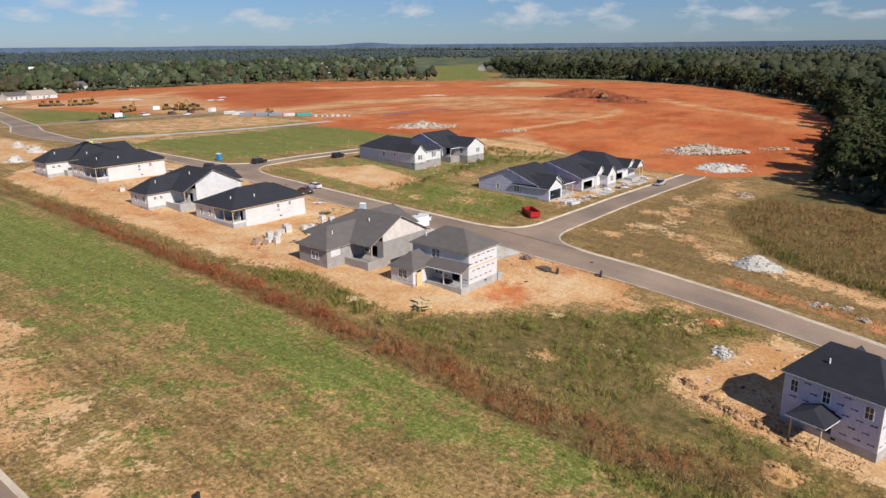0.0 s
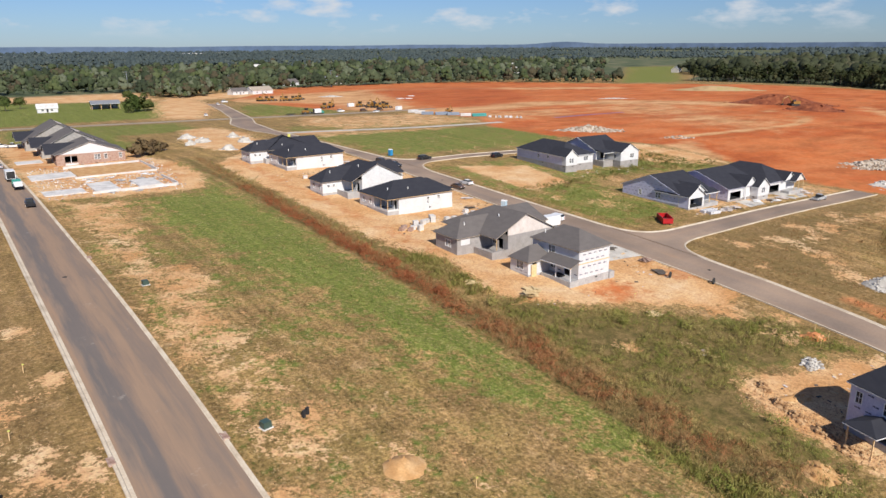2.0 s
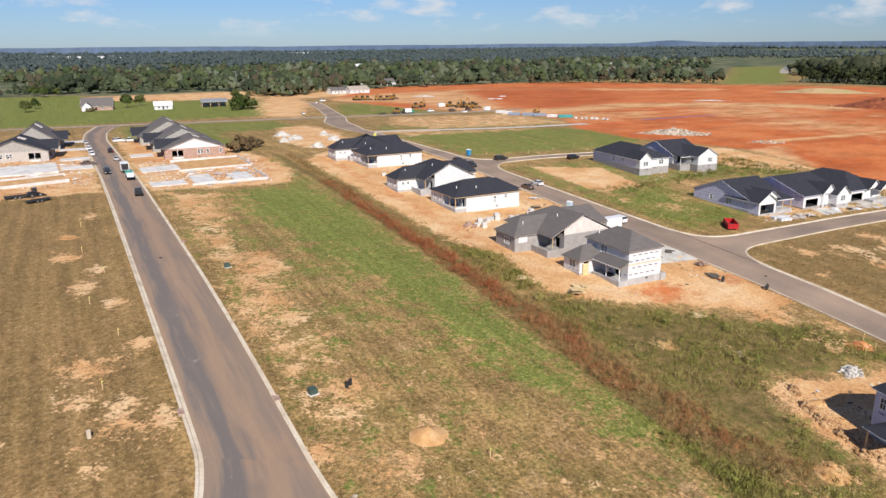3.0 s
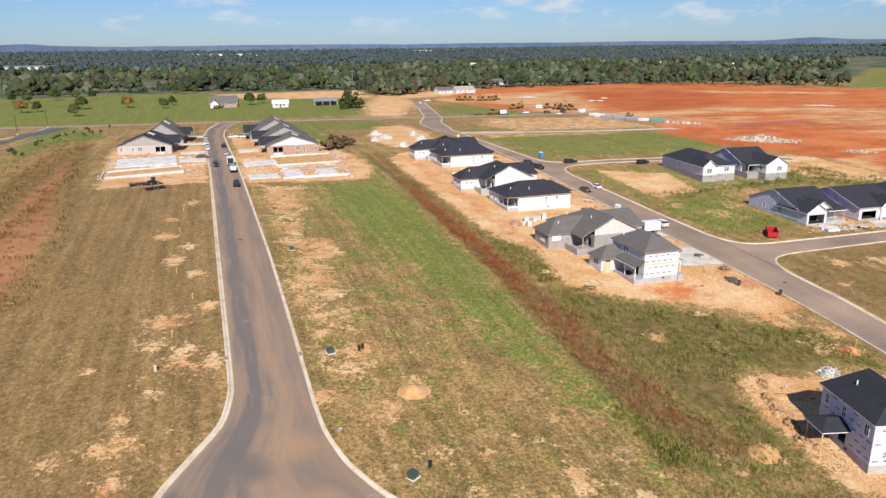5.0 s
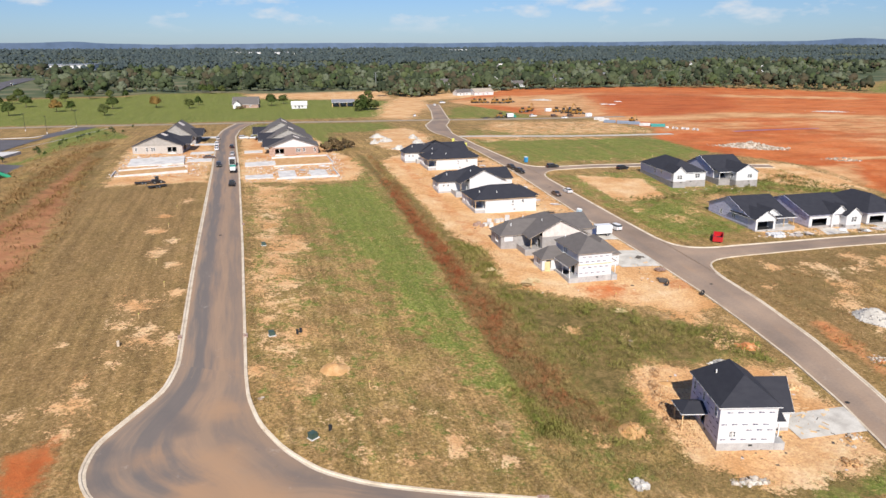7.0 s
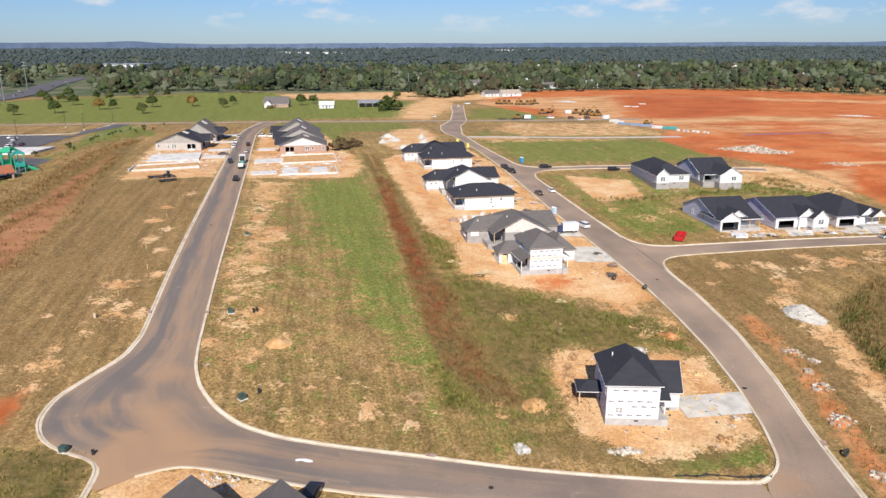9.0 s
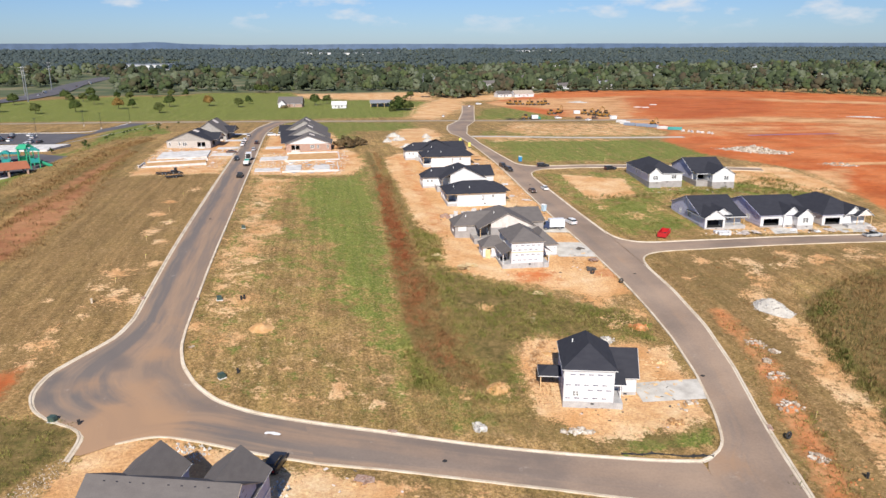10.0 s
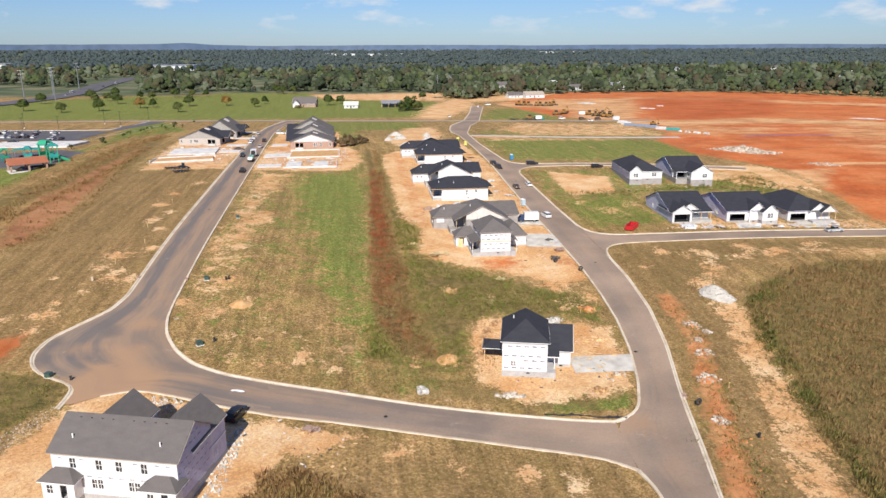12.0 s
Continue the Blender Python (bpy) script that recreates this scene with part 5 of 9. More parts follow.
# the near two-storey house
def house_near():
    h = house("house", 82.4, 6.4, -14, 86, 9, "two-storey house under construction in white printed wrap, charcoal hip roof")
    ops = [("W", 9.3, 3.6, 0.85, 1.5, "w"), ("W", 5.6, 3.6, 0.85, 1.5, "w"), ("W", 1.0, 3.6, 0.85, 1.5, "w"), ("W", 7.9, 0.7, 0.95, 1.6, "w"), ("W", 5.0, 0.05, 1.6, 2.1, "o"),
           ("S", 1.6, 1.0, 0.9, 0.95, "ww"), ("N", 2.0, 3.5, 0.9, 1.4, "w"), ("N", 5.5, 3.5, 0.9, 1.4, "w"), ("E", 1.2, 0.05, 1.3, 2.1, "o"), ("E", 4.5, 3.6, 0.9, 1.4, "w")]
    # the west wall's shade is put into its lavender colour
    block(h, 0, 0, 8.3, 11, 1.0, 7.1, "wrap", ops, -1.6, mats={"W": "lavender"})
    roof(h, 0, 0, 8.3, 11, 7.1, 10.3, "y", a=2.8, b=2.8, pipes=[(1.9, 7.0)], fascia="trim")
    for side, size in (("S", 8.3), ("W", 11), ("N", 8.3), ("E", 11)):
        prints(h, side, 0, 0, 8.3, 11, (1.5, 3.0, 3.9, 5.8) if side == "S" else (1.6, 2.7, 3.9, 5.0, 6.1), 1.5, [(o[1], 1.0 + o[2], o[3], o[4]) for o in ops if o[0] == side], 0.8, 0.24)
    # rear porch on posts
    roof(h, -3.7, 4.3, -0.2, 8.3, 3.5, 4.3, "x", a=1.6, b=0, o=0.25, fascia="trim")
    posts(h, [(-3.5, 4.6), (-3.5, 8.0)], -1.0, 3.35)
    # garage wing
    block(h, 8.36, 5.0, 12.9, 11.4, 0.5, 3.6, "wrap", [("E", 1.2, 0.0, 4.2, 2.3, "o")], -1.6)
    roof(h, 8.36, 5.0, 12.9, 11.4, 3.6, 7.3, "x", a=0, b=0, fascia="trim", gable="wrap")
    prints(h, "S", 8.36, 5.0, 12.9, 11.4, (2.9,), 1.5)
    prints(h, "E", 8.36, 5.0, 12.9, 11.4, (1.2, 2.4), 1.5)
    part("entry_slab", Mesh().box(8.36, -0.02, -1.5, 9.9, 4.95, 0.92), "block", h, "grey block entry porch")
    leanto(h, 8.36, 1.6, 10.6, 4.9, 3.3, 4.7, "S", "shingle_dark")
    posts(h, [(9.7, 1.8)], 0.92, 3.35, "trim")


def house_two():
    h = house("house", 87.4, 67.4, 0, 90, 70, "two-storey house in white printed wrap, grey hip roof, porch")
    ops = [("W", 6.2, 3.5, 1.7, 1.5, "ww"), ("W", 1.9, 0.05, 1.7, 2.1, "o"), ("W", 5.6, 0.7, 1.6, 1.5, "ww"), ("N", 3, 3.4, 0.9, 1.4, "w"), ("E", 2, 0.05, 1.2, 2.1, "o")]
    block(h, 2.2, 0.1, 10.4, 12.4, 1.0, 6.6, "wrap", ops, -1.4)
    roof(h, 2.2, 0.1, 10.4, 12.4, 6.6, 9.1, "y", mat="shingle_grey", pipes=[(3.6, 10.4)], fascia="eave")
    for side in "SWEN":
        prints(h, side, 2.2, 0.1, 10.4, 12.4, (1.7, 3.0, 4.3, 5.4, 6.2) if side == "S" else (1.6, 3.0, 6.1), 1.4, [(o[1], 1.0 + o[2], o[3], o[4]) for o in ops if o[0] == side], 0.75, 0.24)
    part("band", Mesh().box(2.2, 0.05, 3.72, 10.4, 0.094, 3.9), "wood", h, "bare timber band between the storeys")
    # long porch, with its roof below the upper windows
    part("porch_floor", Mesh().box(-0.1, -0.1, -1.4, 2.15, 7.55, 0.95), "block", h, "grey block porch base")
    leanto(h, -0.45, -0.3, 2.18, 7.6, 3.55, 4.55, "W", "shingle_grey")
    posts(h, [(0.1, 0.1), (0.1, 3.8)], 0.95, 3.6, "trim")
    part("beam", Mesh().box(0.02, -0.05, 3.36, 0.2, 7.5, 3.56), "wood", h)
    part("porch_stack", Mesh().box(0.5, 3.0, 0.955, 1.7, 4.8, 1.35), "dark", h, "dark stack of material on the porch")
    # side room with a hip roof
    ops2 = [("W", 1.4, 0.8, 1.8, 1.5, "ww"), ("S", 1.0, 0.3, 1.2, 2.0, "o")]
    block(h, -3.3, 7.6, 2.16, 12.6, 0.9, 3.7, "wrap", ops2, -1.4)
    prints(h, "W", -3.3, 7.6, 2.16, 12.6, (1.3, 3.2), 1.3, [(1.4, 1.7, 1.8, 1.5)])
    prints(h, "S", -3.3, 7.6, 2.16, 12.6, (3.3,), 1.3)
    roof(h, -3.3, 7.6, 2.16, 12.6, 3.7, 5.7, "x", b=1.0, mat="shingle_grey", fascia="eave")
    part("board", Mesh().box(-2.7, 7.28, -0.9, -1.4, 7.4, 2.9), "osb", h, "yellow board leaning by the side door")
    # garage wing towards the street
    block(h, 10.46, 7.9, 16.6, 18.4, 0.45, 3.5, "wrap", [("E", 2.5, 0.0, 4.8, 2.3, "o")], -1.4)
    roof(h, 10.46, 7.9, 16.6, 18.4, 3.5, 6.2, "y", mat="shingle_grey", fascia="eave")
    prints(h, "S", 10.46, 7.9, 16.6, 18.4, (1.2, 2.2, 3.1), 1.4)
    part("entry_slab", Mesh().box(10.5, -0.1, -1.4, 11.9, 5.0, 0.9), "block", h, "grey block entry porch")
    leanto(h, 10.5, 2.0, 12.9, 7.8, 3.2, 4.4, "E", "shingle_grey")
    posts(h, [(12.6, 2.3)], 0.0, 3.25, "trim")


def house_gable(x, y, zx, zy, walls, side_mat, face, tiles, label, front=1.2, hip=False, fascia="trim"):
    h = house("house", x, y, 0, zx, zy, label)
    ops = [("W", 1.5, 0.05, 1.5, 2.1, "o"), ("W", 3.6, 0.7, 1.2, 1.3, "w"), ("E", 8.0, 0.6, 1.4, 1.4, "ww"), ("N", 4.0, 0.8, 1.4, 1.4, "ww")]
    block(h, 9.0, front, 21.2, 19.0, 0.9, 4.1, walls, ops, -1.6, side_mat)
    roof(h, 5.9, front, 21.4, 19.0, 4.1, 8.0 if not hip else 7.6, "y", a=None if hip else 0, b=None, mat=tiles, fascia=fascia, pipes=[(11.0, 6.5), (9.2, 15.0)])
    if not hip:
        gm = Mesh()
        gm.v = [(9.0, front - 0.01, 4.08), (21.2, front - 0.01, 4.08), (21.2, front - 0.01, 4.2), (13.65, front - 0.01, 7.98), (9.0, front - 0.01, 5.66)]
        gm.v += [(a, b + TH, c) for a, b, c in gm.v]
        gm.f = [(0, 1, 2, 3, 4), (9, 8, 7, 6, 5)] + [(i, i + 5, (i + 1) % 5 + 5, (i + 1) % 5) for i in range(5)]
        part("gable", gm, face, h, "pale sheathed gable")
    ops = [("W", 1.2, 0.8, 1.0, 1.4, "w"), ("W", 4.6, 0.8, 1.0, 1.4, "w"), ("S", 1.4, 1.5, 0.7, 0.7, "w"), ("S", 2.9, 1.5, 0.7, 0.7, "w")] if walls == "siding" else [("W", 2.2, 0.8, 1.8, 1.4, "ww")]
    block(h, 0, 6.3, 8.96, 13.7, 0.8, 4.0, walls, ops, -1.6, side_mat)
    if walls != "siding":
        part("patch", Mesh().box(0.9, 6.26, 2.2, 3.2, 6.29, 3.9), "wrap", h, "pale sheet of wrap on the wall")
    roof(h, 0, 6.3, 12.5, 13.7, 4.0, 6.7, "x", b=0, mat=tiles, fascia=fascia, pipes=[(3.4, 8.4)])
    part("porch_base", Mesh().box(4.2, front - 0.8, -1.6, 8.96, 6.26, 0.95), side_mat, h, "grey block porch base")
    part("porch_wall", Mesh().box(4.2, front - 0.8, 0.954, 4.4, 6.2, 1.5).box(4.4, front - 0.8, 0.954, 8.9, front - 0.6, 1.5), side_mat, h, "low block porch wall")
    posts(h, [(6.1, front + 0.1)], 1.5, 4.0, "wood")
    block(h, 21.26, 8.0, 26.0, 21.5, 0.45, 3.7, walls, [("E", 3.5, 0, 5, 2.3, "o")], -1.6, side_mat)
    roof(h, 17.0, 8.0, 26.0, 21.5, 3.7, 6.3, "x", a=0, b=0, mat=tiles, fascia=fascia, gable=walls)
    return h


def house_ranch(x, y, zx, zy, label):
    h = house("house", x, y, 0, zx, zy, label)
    ops = [("S", 8.2, 1.6, 0.7, 0.75, "w"), ("S", 8.2, 0.75, 0.7, 0.6, "w"), ("S", 11.4, 1.6, 0.75, 0.85, "w"), ("W", 1.0, 0.05, 1.1, 2.0, "o"), ("W", 2.8, 0.7, 0.9, 1.4, "w"), ("W", 4.6, 0.7, 0.9, 1.4, "w"), ("E", 4, 0, 5, 2.3, "o")]
    block(h, 3.2, 0, 19.2, 13.4, 0.9, 4.0, "siding", ops, -1.8, "siding")
    block(h, 0, 6.4, 3.16, 13.4, 0.9, 4.0, "siding", [("W", 1.2, 0.7, 0.9, 1.4, "w"), ("W", 4.4, 0.7, 0.9, 1.4, "w")], -1.8)
    part("porch_base", Mesh().box(-0.02, -0.02, -1.8, 3.16, 6.36, 0.9), "block", h, "grey block porch base")
    part("porch_wall", Mesh().box(0, 0, 0.904, 0.2, 6.3, 1.35).box(0.2, 0, 0.904, 3.1, 0.2, 1.35), "siding", h, "low white porch wall")
    posts(h, [(0.1, 0.1), (0.1, 3.2)], 1.35, 3.95)
    roof(h, 0, 0, 19.2, 13.4, 4.0, 6.9, "x", a=6.2, b=5.0, pipes=[(2.6, 4.0), (7.6, 2.6)])
    roof(h, 13.0, 3.0, 21.0, 13.0, 3.9, 6.2, "x", a=0, b=4.0)
    return h


house_near()
house_two()
house_gable(79.8, 85, 86, 89, "grey_block", "grey_block", "pale_board", "shingle_grey", "single-storey house of grey block with a grey gabled roof", fascia="eave")
house_ranch(83.4, 123.7, 90, 127, "white single-storey house with a charcoal hip roof and corner porch")
house_gable(78.9, 142.4, 86, 147, "siding", "block", "siding", "shingle_dark", "white single-storey house with a charcoal gabled roof", fascia="eave")
house_ranch(83.9, 182.4, 90, 186, "white single-storey house with a charcoal hip roof beside another")
house_gable(78.6, 191.8, 86, 200, "siding", "block", "siding", "shingle_dark", "white single-storey house with a charcoal hip roof and side wing", front=5.0, hip=True, fascia="eave")


# houses across the street
def garage_inside(h, x0, y0, x1, y1, z0, z1):
    """Painted gloom behind an open garage door: floor and added back sheet coloured dark."""
    part("garage_floor", Mesh().box(x0, y0 + 0.3, z0, x1, y1, z0 + 0.03), "dark", h, "garage floor coloured dark for missing light")
    part("garage_dark_sheet", Mesh().box(x0, y1, z0, x1, y1 + 0.1, z1), "dark", h, "added dark sheet standing in for the garage's shade")


def house_side_gable(x, y, rz, zx, zy, kind, label):
    h = house("house", x, y, rz, zx, zy, label, "houses beyond the second street")
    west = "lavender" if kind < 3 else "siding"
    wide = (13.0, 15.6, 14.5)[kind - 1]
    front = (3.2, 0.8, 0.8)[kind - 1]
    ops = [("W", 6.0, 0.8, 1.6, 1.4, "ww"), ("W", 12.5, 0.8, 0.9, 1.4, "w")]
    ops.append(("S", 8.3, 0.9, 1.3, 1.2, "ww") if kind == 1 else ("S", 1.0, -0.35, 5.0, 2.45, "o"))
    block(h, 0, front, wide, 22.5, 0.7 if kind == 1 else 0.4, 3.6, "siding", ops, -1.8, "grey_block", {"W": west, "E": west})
    if kind < 3:
        roof(h, 0, front, wide, 22.5, 3.6, 7.3, "x", a=0, b=0, gable=west, fascia="lavender")
        prints(h, "W", 0, front, wide, 22.5, (1.2, 2.2, 3.1), 1.3, [(6.0, 1.5, 1.6, 1.4), (12.5, 1.5, .9, 1.4)])
        prints(h, "W", 0, 8.0, wide, 17.6, (4.0, 4.9), 1.5)
    else:
        roof(h, 0, front, wide, 22.5, 3.6, 7.5, "y", fascia="lavender")
    if kind == 1:
        # garage under its own low gable, porch beside it
        block(h, 0.0, 0, 6.2, 3.16, 0.3, 3.4, "siding", [("S", 0.6, 0.0, 5.0, 2.4, "o")], -1.8, "block", {"W": west})
        garage_inside(h, 0.3, 0, 5.9, 2.9, 0.31, 3.3)
        roof(h, -0.1, 0, 6.3, 11.0, 3.4, 5.5, "y", a=0, b=0, gable="siding", fascia="trim", o=0.35)
        roof(h, 3.2, 1.6, 9.0, 10.0, 3.7, 5.7, "y", a=0, b=0, gable="siding", fascia="trim", o=0.3)
        posts(h, [(12.6, 0.7), (9.5, 0.7)], 0.0, 3.2, "wood")
        part("porch_base", Mesh().box(6.4, 0.4, -1.6, 13.0, 3.14, 0.66), "block", h, "grey block porch base")
        leanto(h, 6.4, 0.3, 13.2, 3.2, 3.2, 4.0, "S", "shingle_dark")
    else:
        garage_inside(h, 0.5, front, 6.6, front + 4.5, 0.41, 3.4)
        if kind == 2:
            block(h, 10.4, -1.6, 15.5, front - 0.04, 0.7, 3.4, "siding", [("S", 1.7, 0.8, 1.7, 1.5, "ww")], -1.8)
            roof(h, 10.3, -1.6, 15.6, 9.0, 3.4, 5.6, "y", a=0, b=0, gable="siding", fascia="trim", o=0.3)
            roof(h, 6.9, 0.3, 12.6, 9.0, 3.6, 6.0, "y", a=0, b=0, gable="siding", fascia="trim", o=0.3)
            posts(h, [(7.2, 0.1)], 0.0, 3.6, "trim", 0.14)
        else:
            roof(h, 9.6, -1.9, 14.8, 9.0, 3.4, 5.5, "y", a=0, b=0, gable="pale_board", fascia="trim", o=0.3)
            roof(h, 7.0, -0.2, 12.4, 9.0, 3.6, 5.9, "y", a=0, b=0, gable="siding", fascia="trim", o=0.3)
            posts(h, [(9.8, -1.7), (14.6, -1.7), (12.2, -1.7)], 0.0, 3.4, "wood")
            part("porch_base", Mesh().box(7.0, -1.9, -1.5, 14.7, front - 0.04, 0.6), "block", h, "grey block porch base")


house_side_gable(154.2, 90.4, -2, 160, 95, 1, "single-storey house with open garage and lavender gable wrap, charcoal roof")
house_side_gable(172.3, 90.0, -1, 178, 95, 2, "single-storey house with open garage and white front gable, charcoal roof")
house_side_gable(193.4, 90.8, -1, 200, 95, 3, "single-storey house with open garage and porch gable, charcoal hip roof")


def house_hill_a():
    h = house("house", 160.2, 141.0, -6, 166, 146, "white house on a tall grey foundation, charcoal hip roof", "houses on the rise")
    block(h, 0, 1.4, 12.8, 26, 2.0, 4.9, "siding", [("S", 8.9, 0.8, 1.7, 1.4, "ww"), ("W", 12, 0.8, 0.9, 1.4, "w"), ("W", 7, 1.4, 0.9, 0.8, "w")], -1.2, "grey_block", {"W": "lavender"})
    roof(h, 0, 1.4, 12.8, 26, 4.9, 8.2, "y", fascia="trim")
    block(h, 0.02, -0.4, 4.6, 1.36, 2.0, 4.9, "siding", [("S", 1.4, 0.8, 1.7, 1.4, "ww")], -1.2, "grey_block")
    roof(h, 0, -0.4, 4.65, 8, 4.9, 7.0, "y", a=0, b=0, gable="siding", fascia="trim", o=0.3)
    h = house("house", 179.0, 138.4, -3, 186, 146, "white house with front gable on a grey foundation, charcoal roof", "houses on the rise")
    block(h, 0, 7.0, 12.8, 25, 2.0, 4.9, "siding", [("S", 2.0, 0.2, 2.4, 2.0, "o")], -1.2, "grey_block", {"W": "lavender"})
    roof(h, 0, 7.0, 12.8, 25, 4.9, 8.6, "x", a=0, b=0, gable="lavender", fascia="trim")
    block(h, 4.4, 0, 12.8, 6.96, 2.0, 4.9, "siding", [("S", 4.4, 0.8, 1.7, 1.4, "ww"), ("W", 2, 0.6, 1.2, 1.4, "w")], -1.2, "grey_block")
    roof(h, 4.4, 0, 12.8, 15, 4.9, 7.4, "y", a=0, b=0, gable="siding", fascia="trim", o=0.3)
    part("porch_base", Mesh().box(0, 3.4, -1.2, 4.36, 6.96, 1.9), "grey_block", h, "grey block porch base")
    posts(h, [(0.2, 3.6)], 1.9, 4.6, "trim")
    leanto(h, -0.2, 3.1, 4.36, 6.96, 4.5, 5.2, "S", "shingle_dark")


house_hill_a()


# row houses at the end of the first street
def house_row(x, y, rz, wide, deep, walls, tiles, face, zr, label, group, street="E"):
    """Narrow-fronted house, gable to the south, its porch and wing on the street side."""
    h = house("house", x, y, rz, x + 9, y + 4, label, group)

    def at(u, w=0.0):
        return u if street == "E" else wide - u - w

    far = "W" if street == "E" else "E"
    ops = [("S", at(1.0, 0.8), 0.7, 0.8, 1.5, "w"), ("S", at(wide * 0.27, 0.8), 0.7, 0.8, 1.5, "w"), ("S", at(wide * 0.37, 1.7), 0.7, 1.7, 1.5, "ww"), ("S", at(wide * 0.7, 3.6), 0.1, 3.6, 2.1, "o"), (street, 4, 0.0, 4.5, 2.2, "o"), (far, 4, 0.7, 1.6, 1.4, "ww"), (far, 9, 0.7, 0.9, 1.4, "w")]
    block(h, 0, 0, wide, deep, 0.5, 3.3, walls, ops, -1.2, walls)
    roof(h, 0, 0, wide, deep, 3.3, zr, "y", a=0, b=0, mat=tiles, gable=face, fascia="row_grey", o=0.45)
    posts(h, [(at(wide * 0.7 + 1.8), 0.1)], 0.5, 3.3, "trim")
    part("porch_floor", Mesh().box(at(wide * 0.7, 3.6), -1.1, -1.2, at(wide * 0.7, 3.6) + 3.6, -0.02, 0.48), "concrete", h, "pale concrete porch step")
    x0, x1 = (wide - 7.5, wide + 2.2) if street == "E" else (-2.2, 7.5)
    roof(h, x0, deep * 0.3, x1, deep, 3.2, 5.8, "x", a=0, b=0, mat="shingle_dark", gable=walls, fascia="row_grey", o=0.4)
    # bare decking where the ridge is still open
    rise = (zr - 3.3) / (wide / 2 + 0.45)
    u0, u1 = wide / 2 + 0.2, wide / 2 + 2.6
    deck = Mesh()
    top = [(u, v, zr - rise * abs(u - wide / 2) + 0.24) for u, v in ((u0, deep * 0.42), (u1, deep * 0.42), (u1, deep * 0.62), (u0, deep * 0.62))]
    deck.v = top + [(a, b, c - 0.12) for a, b, c in top]
    deck.f = [(0, 1, 2, 3), (7, 6, 5, 4), (0, 4, 5, 1), (1, 5, 6, 2), (2, 6, 7, 3), (3, 7, 4, 0)]
    part("roof_deck", deck, "pale_board", h, "pale bare decking patch on the roof")
    part("ridge_cap", Mesh().tube((wide / 2, -0.4, zr + 0.16), (wide / 2, deep + 0.4, zr + 0.16), 0.1, n=6), "shingle_dark", h, "dark ridge cap")
    return h


ROW = "row houses at the street's end"
house_row(-26.6, 250.0, -6, 20, 19, "tan_brick", "shingle_dark", "row_grey", 7.2, "grey-tan brick row house with a low charcoal roof", ROW)
house_row(-20.0, 278.0, -4, 17, 22, "row_grey", "shingle_grey", "row_grey", 9.2, "grey row house with a steep charcoal gable", ROW)
house_row(28.4, 229.6, -2, 20, 15, "brick", "shingle_grey", "siding", 6.8, "brown brick row house with a pale gable and grey roof", ROW, "W")
house_row(27.0, 250.0, -2, 21, 17, "row_grey", "shingle_grey", "row_grey", 8.4, "grey row house with a charcoal roof", ROW, "W")
house_row(25.0, 275.0, -2, 22, 19, "row_grey", "shingle_grey", "row_grey", 9.2, "grey row house with a tall grey roof", ROW, "W")


def house_south():
    h = house("house", 15.6, -24.5, -16.0, 24, -24, "two-storey duplex in white wrap with a long grey gabled roof")
    ops = [("S", 2.6, 3.7, 0.9, 1.5, "w"), ("S", 6.3, 3.7, 0.9, 1.5, "w"), ("S", 9.1, 3.7, 0.9, 1.5, "w"), ("S", 12.6, 3.7, 0.9, 1.5, "w"), ("S", 5.4, 0.9, 1.6, 1.4, "ww"), ("S", 10.6, 0.9, 1.6, 1.4, "ww"), ("W", 4, 3.6, 0.9, 1.4, "w"), ("E", 9.8, 0.6, 0.7, 0.8, "w")]
    # east wall and gables: lavender paints shade over white wrap
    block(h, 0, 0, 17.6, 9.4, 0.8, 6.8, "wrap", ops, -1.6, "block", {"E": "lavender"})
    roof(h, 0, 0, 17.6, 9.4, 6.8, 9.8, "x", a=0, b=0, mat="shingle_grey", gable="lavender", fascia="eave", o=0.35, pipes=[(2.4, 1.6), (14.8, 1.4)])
    for k in range(8):
        u = 2.0 + k * 1.55 + (1.4 if k > 3 else 0)
        part("roof_vent", Mesh().box(u, 4.05, 9.3, u + 0.26, 4.3, 9.62), "shingle_dark", h, "small dark vent below the ridge")
    prints(h, "S", 0, 0, 17.6, 9.4, (3.4, 5.8), 1.5, [(o[1], 0.6 + o[2], o[3], o[4]) for o in ops if o[0] == "S"])
    prints(h, "E", 0, 0, 17.6, 9.4, (2.2, 3.4, 4.6, 5.8), 1.2)
    prints(h, "E", 0, 2.0, 17.6, 7.4, (7.2, 8.2), 1.2)
    for x in (0.2, 10.66):
        block(h, x, 9.44, x + 6.9, 13.6, 0.4, 6.0, "wrap", [("N", 1.0, 0, 4.8, 2.3, "o")], -1.6, "block", {"E": "lavender"})
        roof(h, x, 4.0, x + 6.9, 13.6, 6.0, 8.8, "y", a=0, b=0, mat="shingle_grey", gable="wrap", fascia="trim", o=0.35)
    part("side_trim", Mesh().box(17.62, 9.0, 3.2, 17.68, 13.6, 3.4), "trim", h, "white trim board")
    for x in (-0.6, 13.4):
        block(h, x, -1.7, x + 4.6, -0.04, 0.8, 3.6, "siding", [("S", 0.7, 0.8, 0.9, 1.3, "w"), ("S", 2.6, 0.05, 0.95, 2.1, "o")], -1.6)
        roof(h, x, -1.7, x + 4.6, 1.0, 3.6, 4.6, "x", a=1.4, b=1.4, mat="shingle_grey", fascia="trim", o=0.35)


house_south()


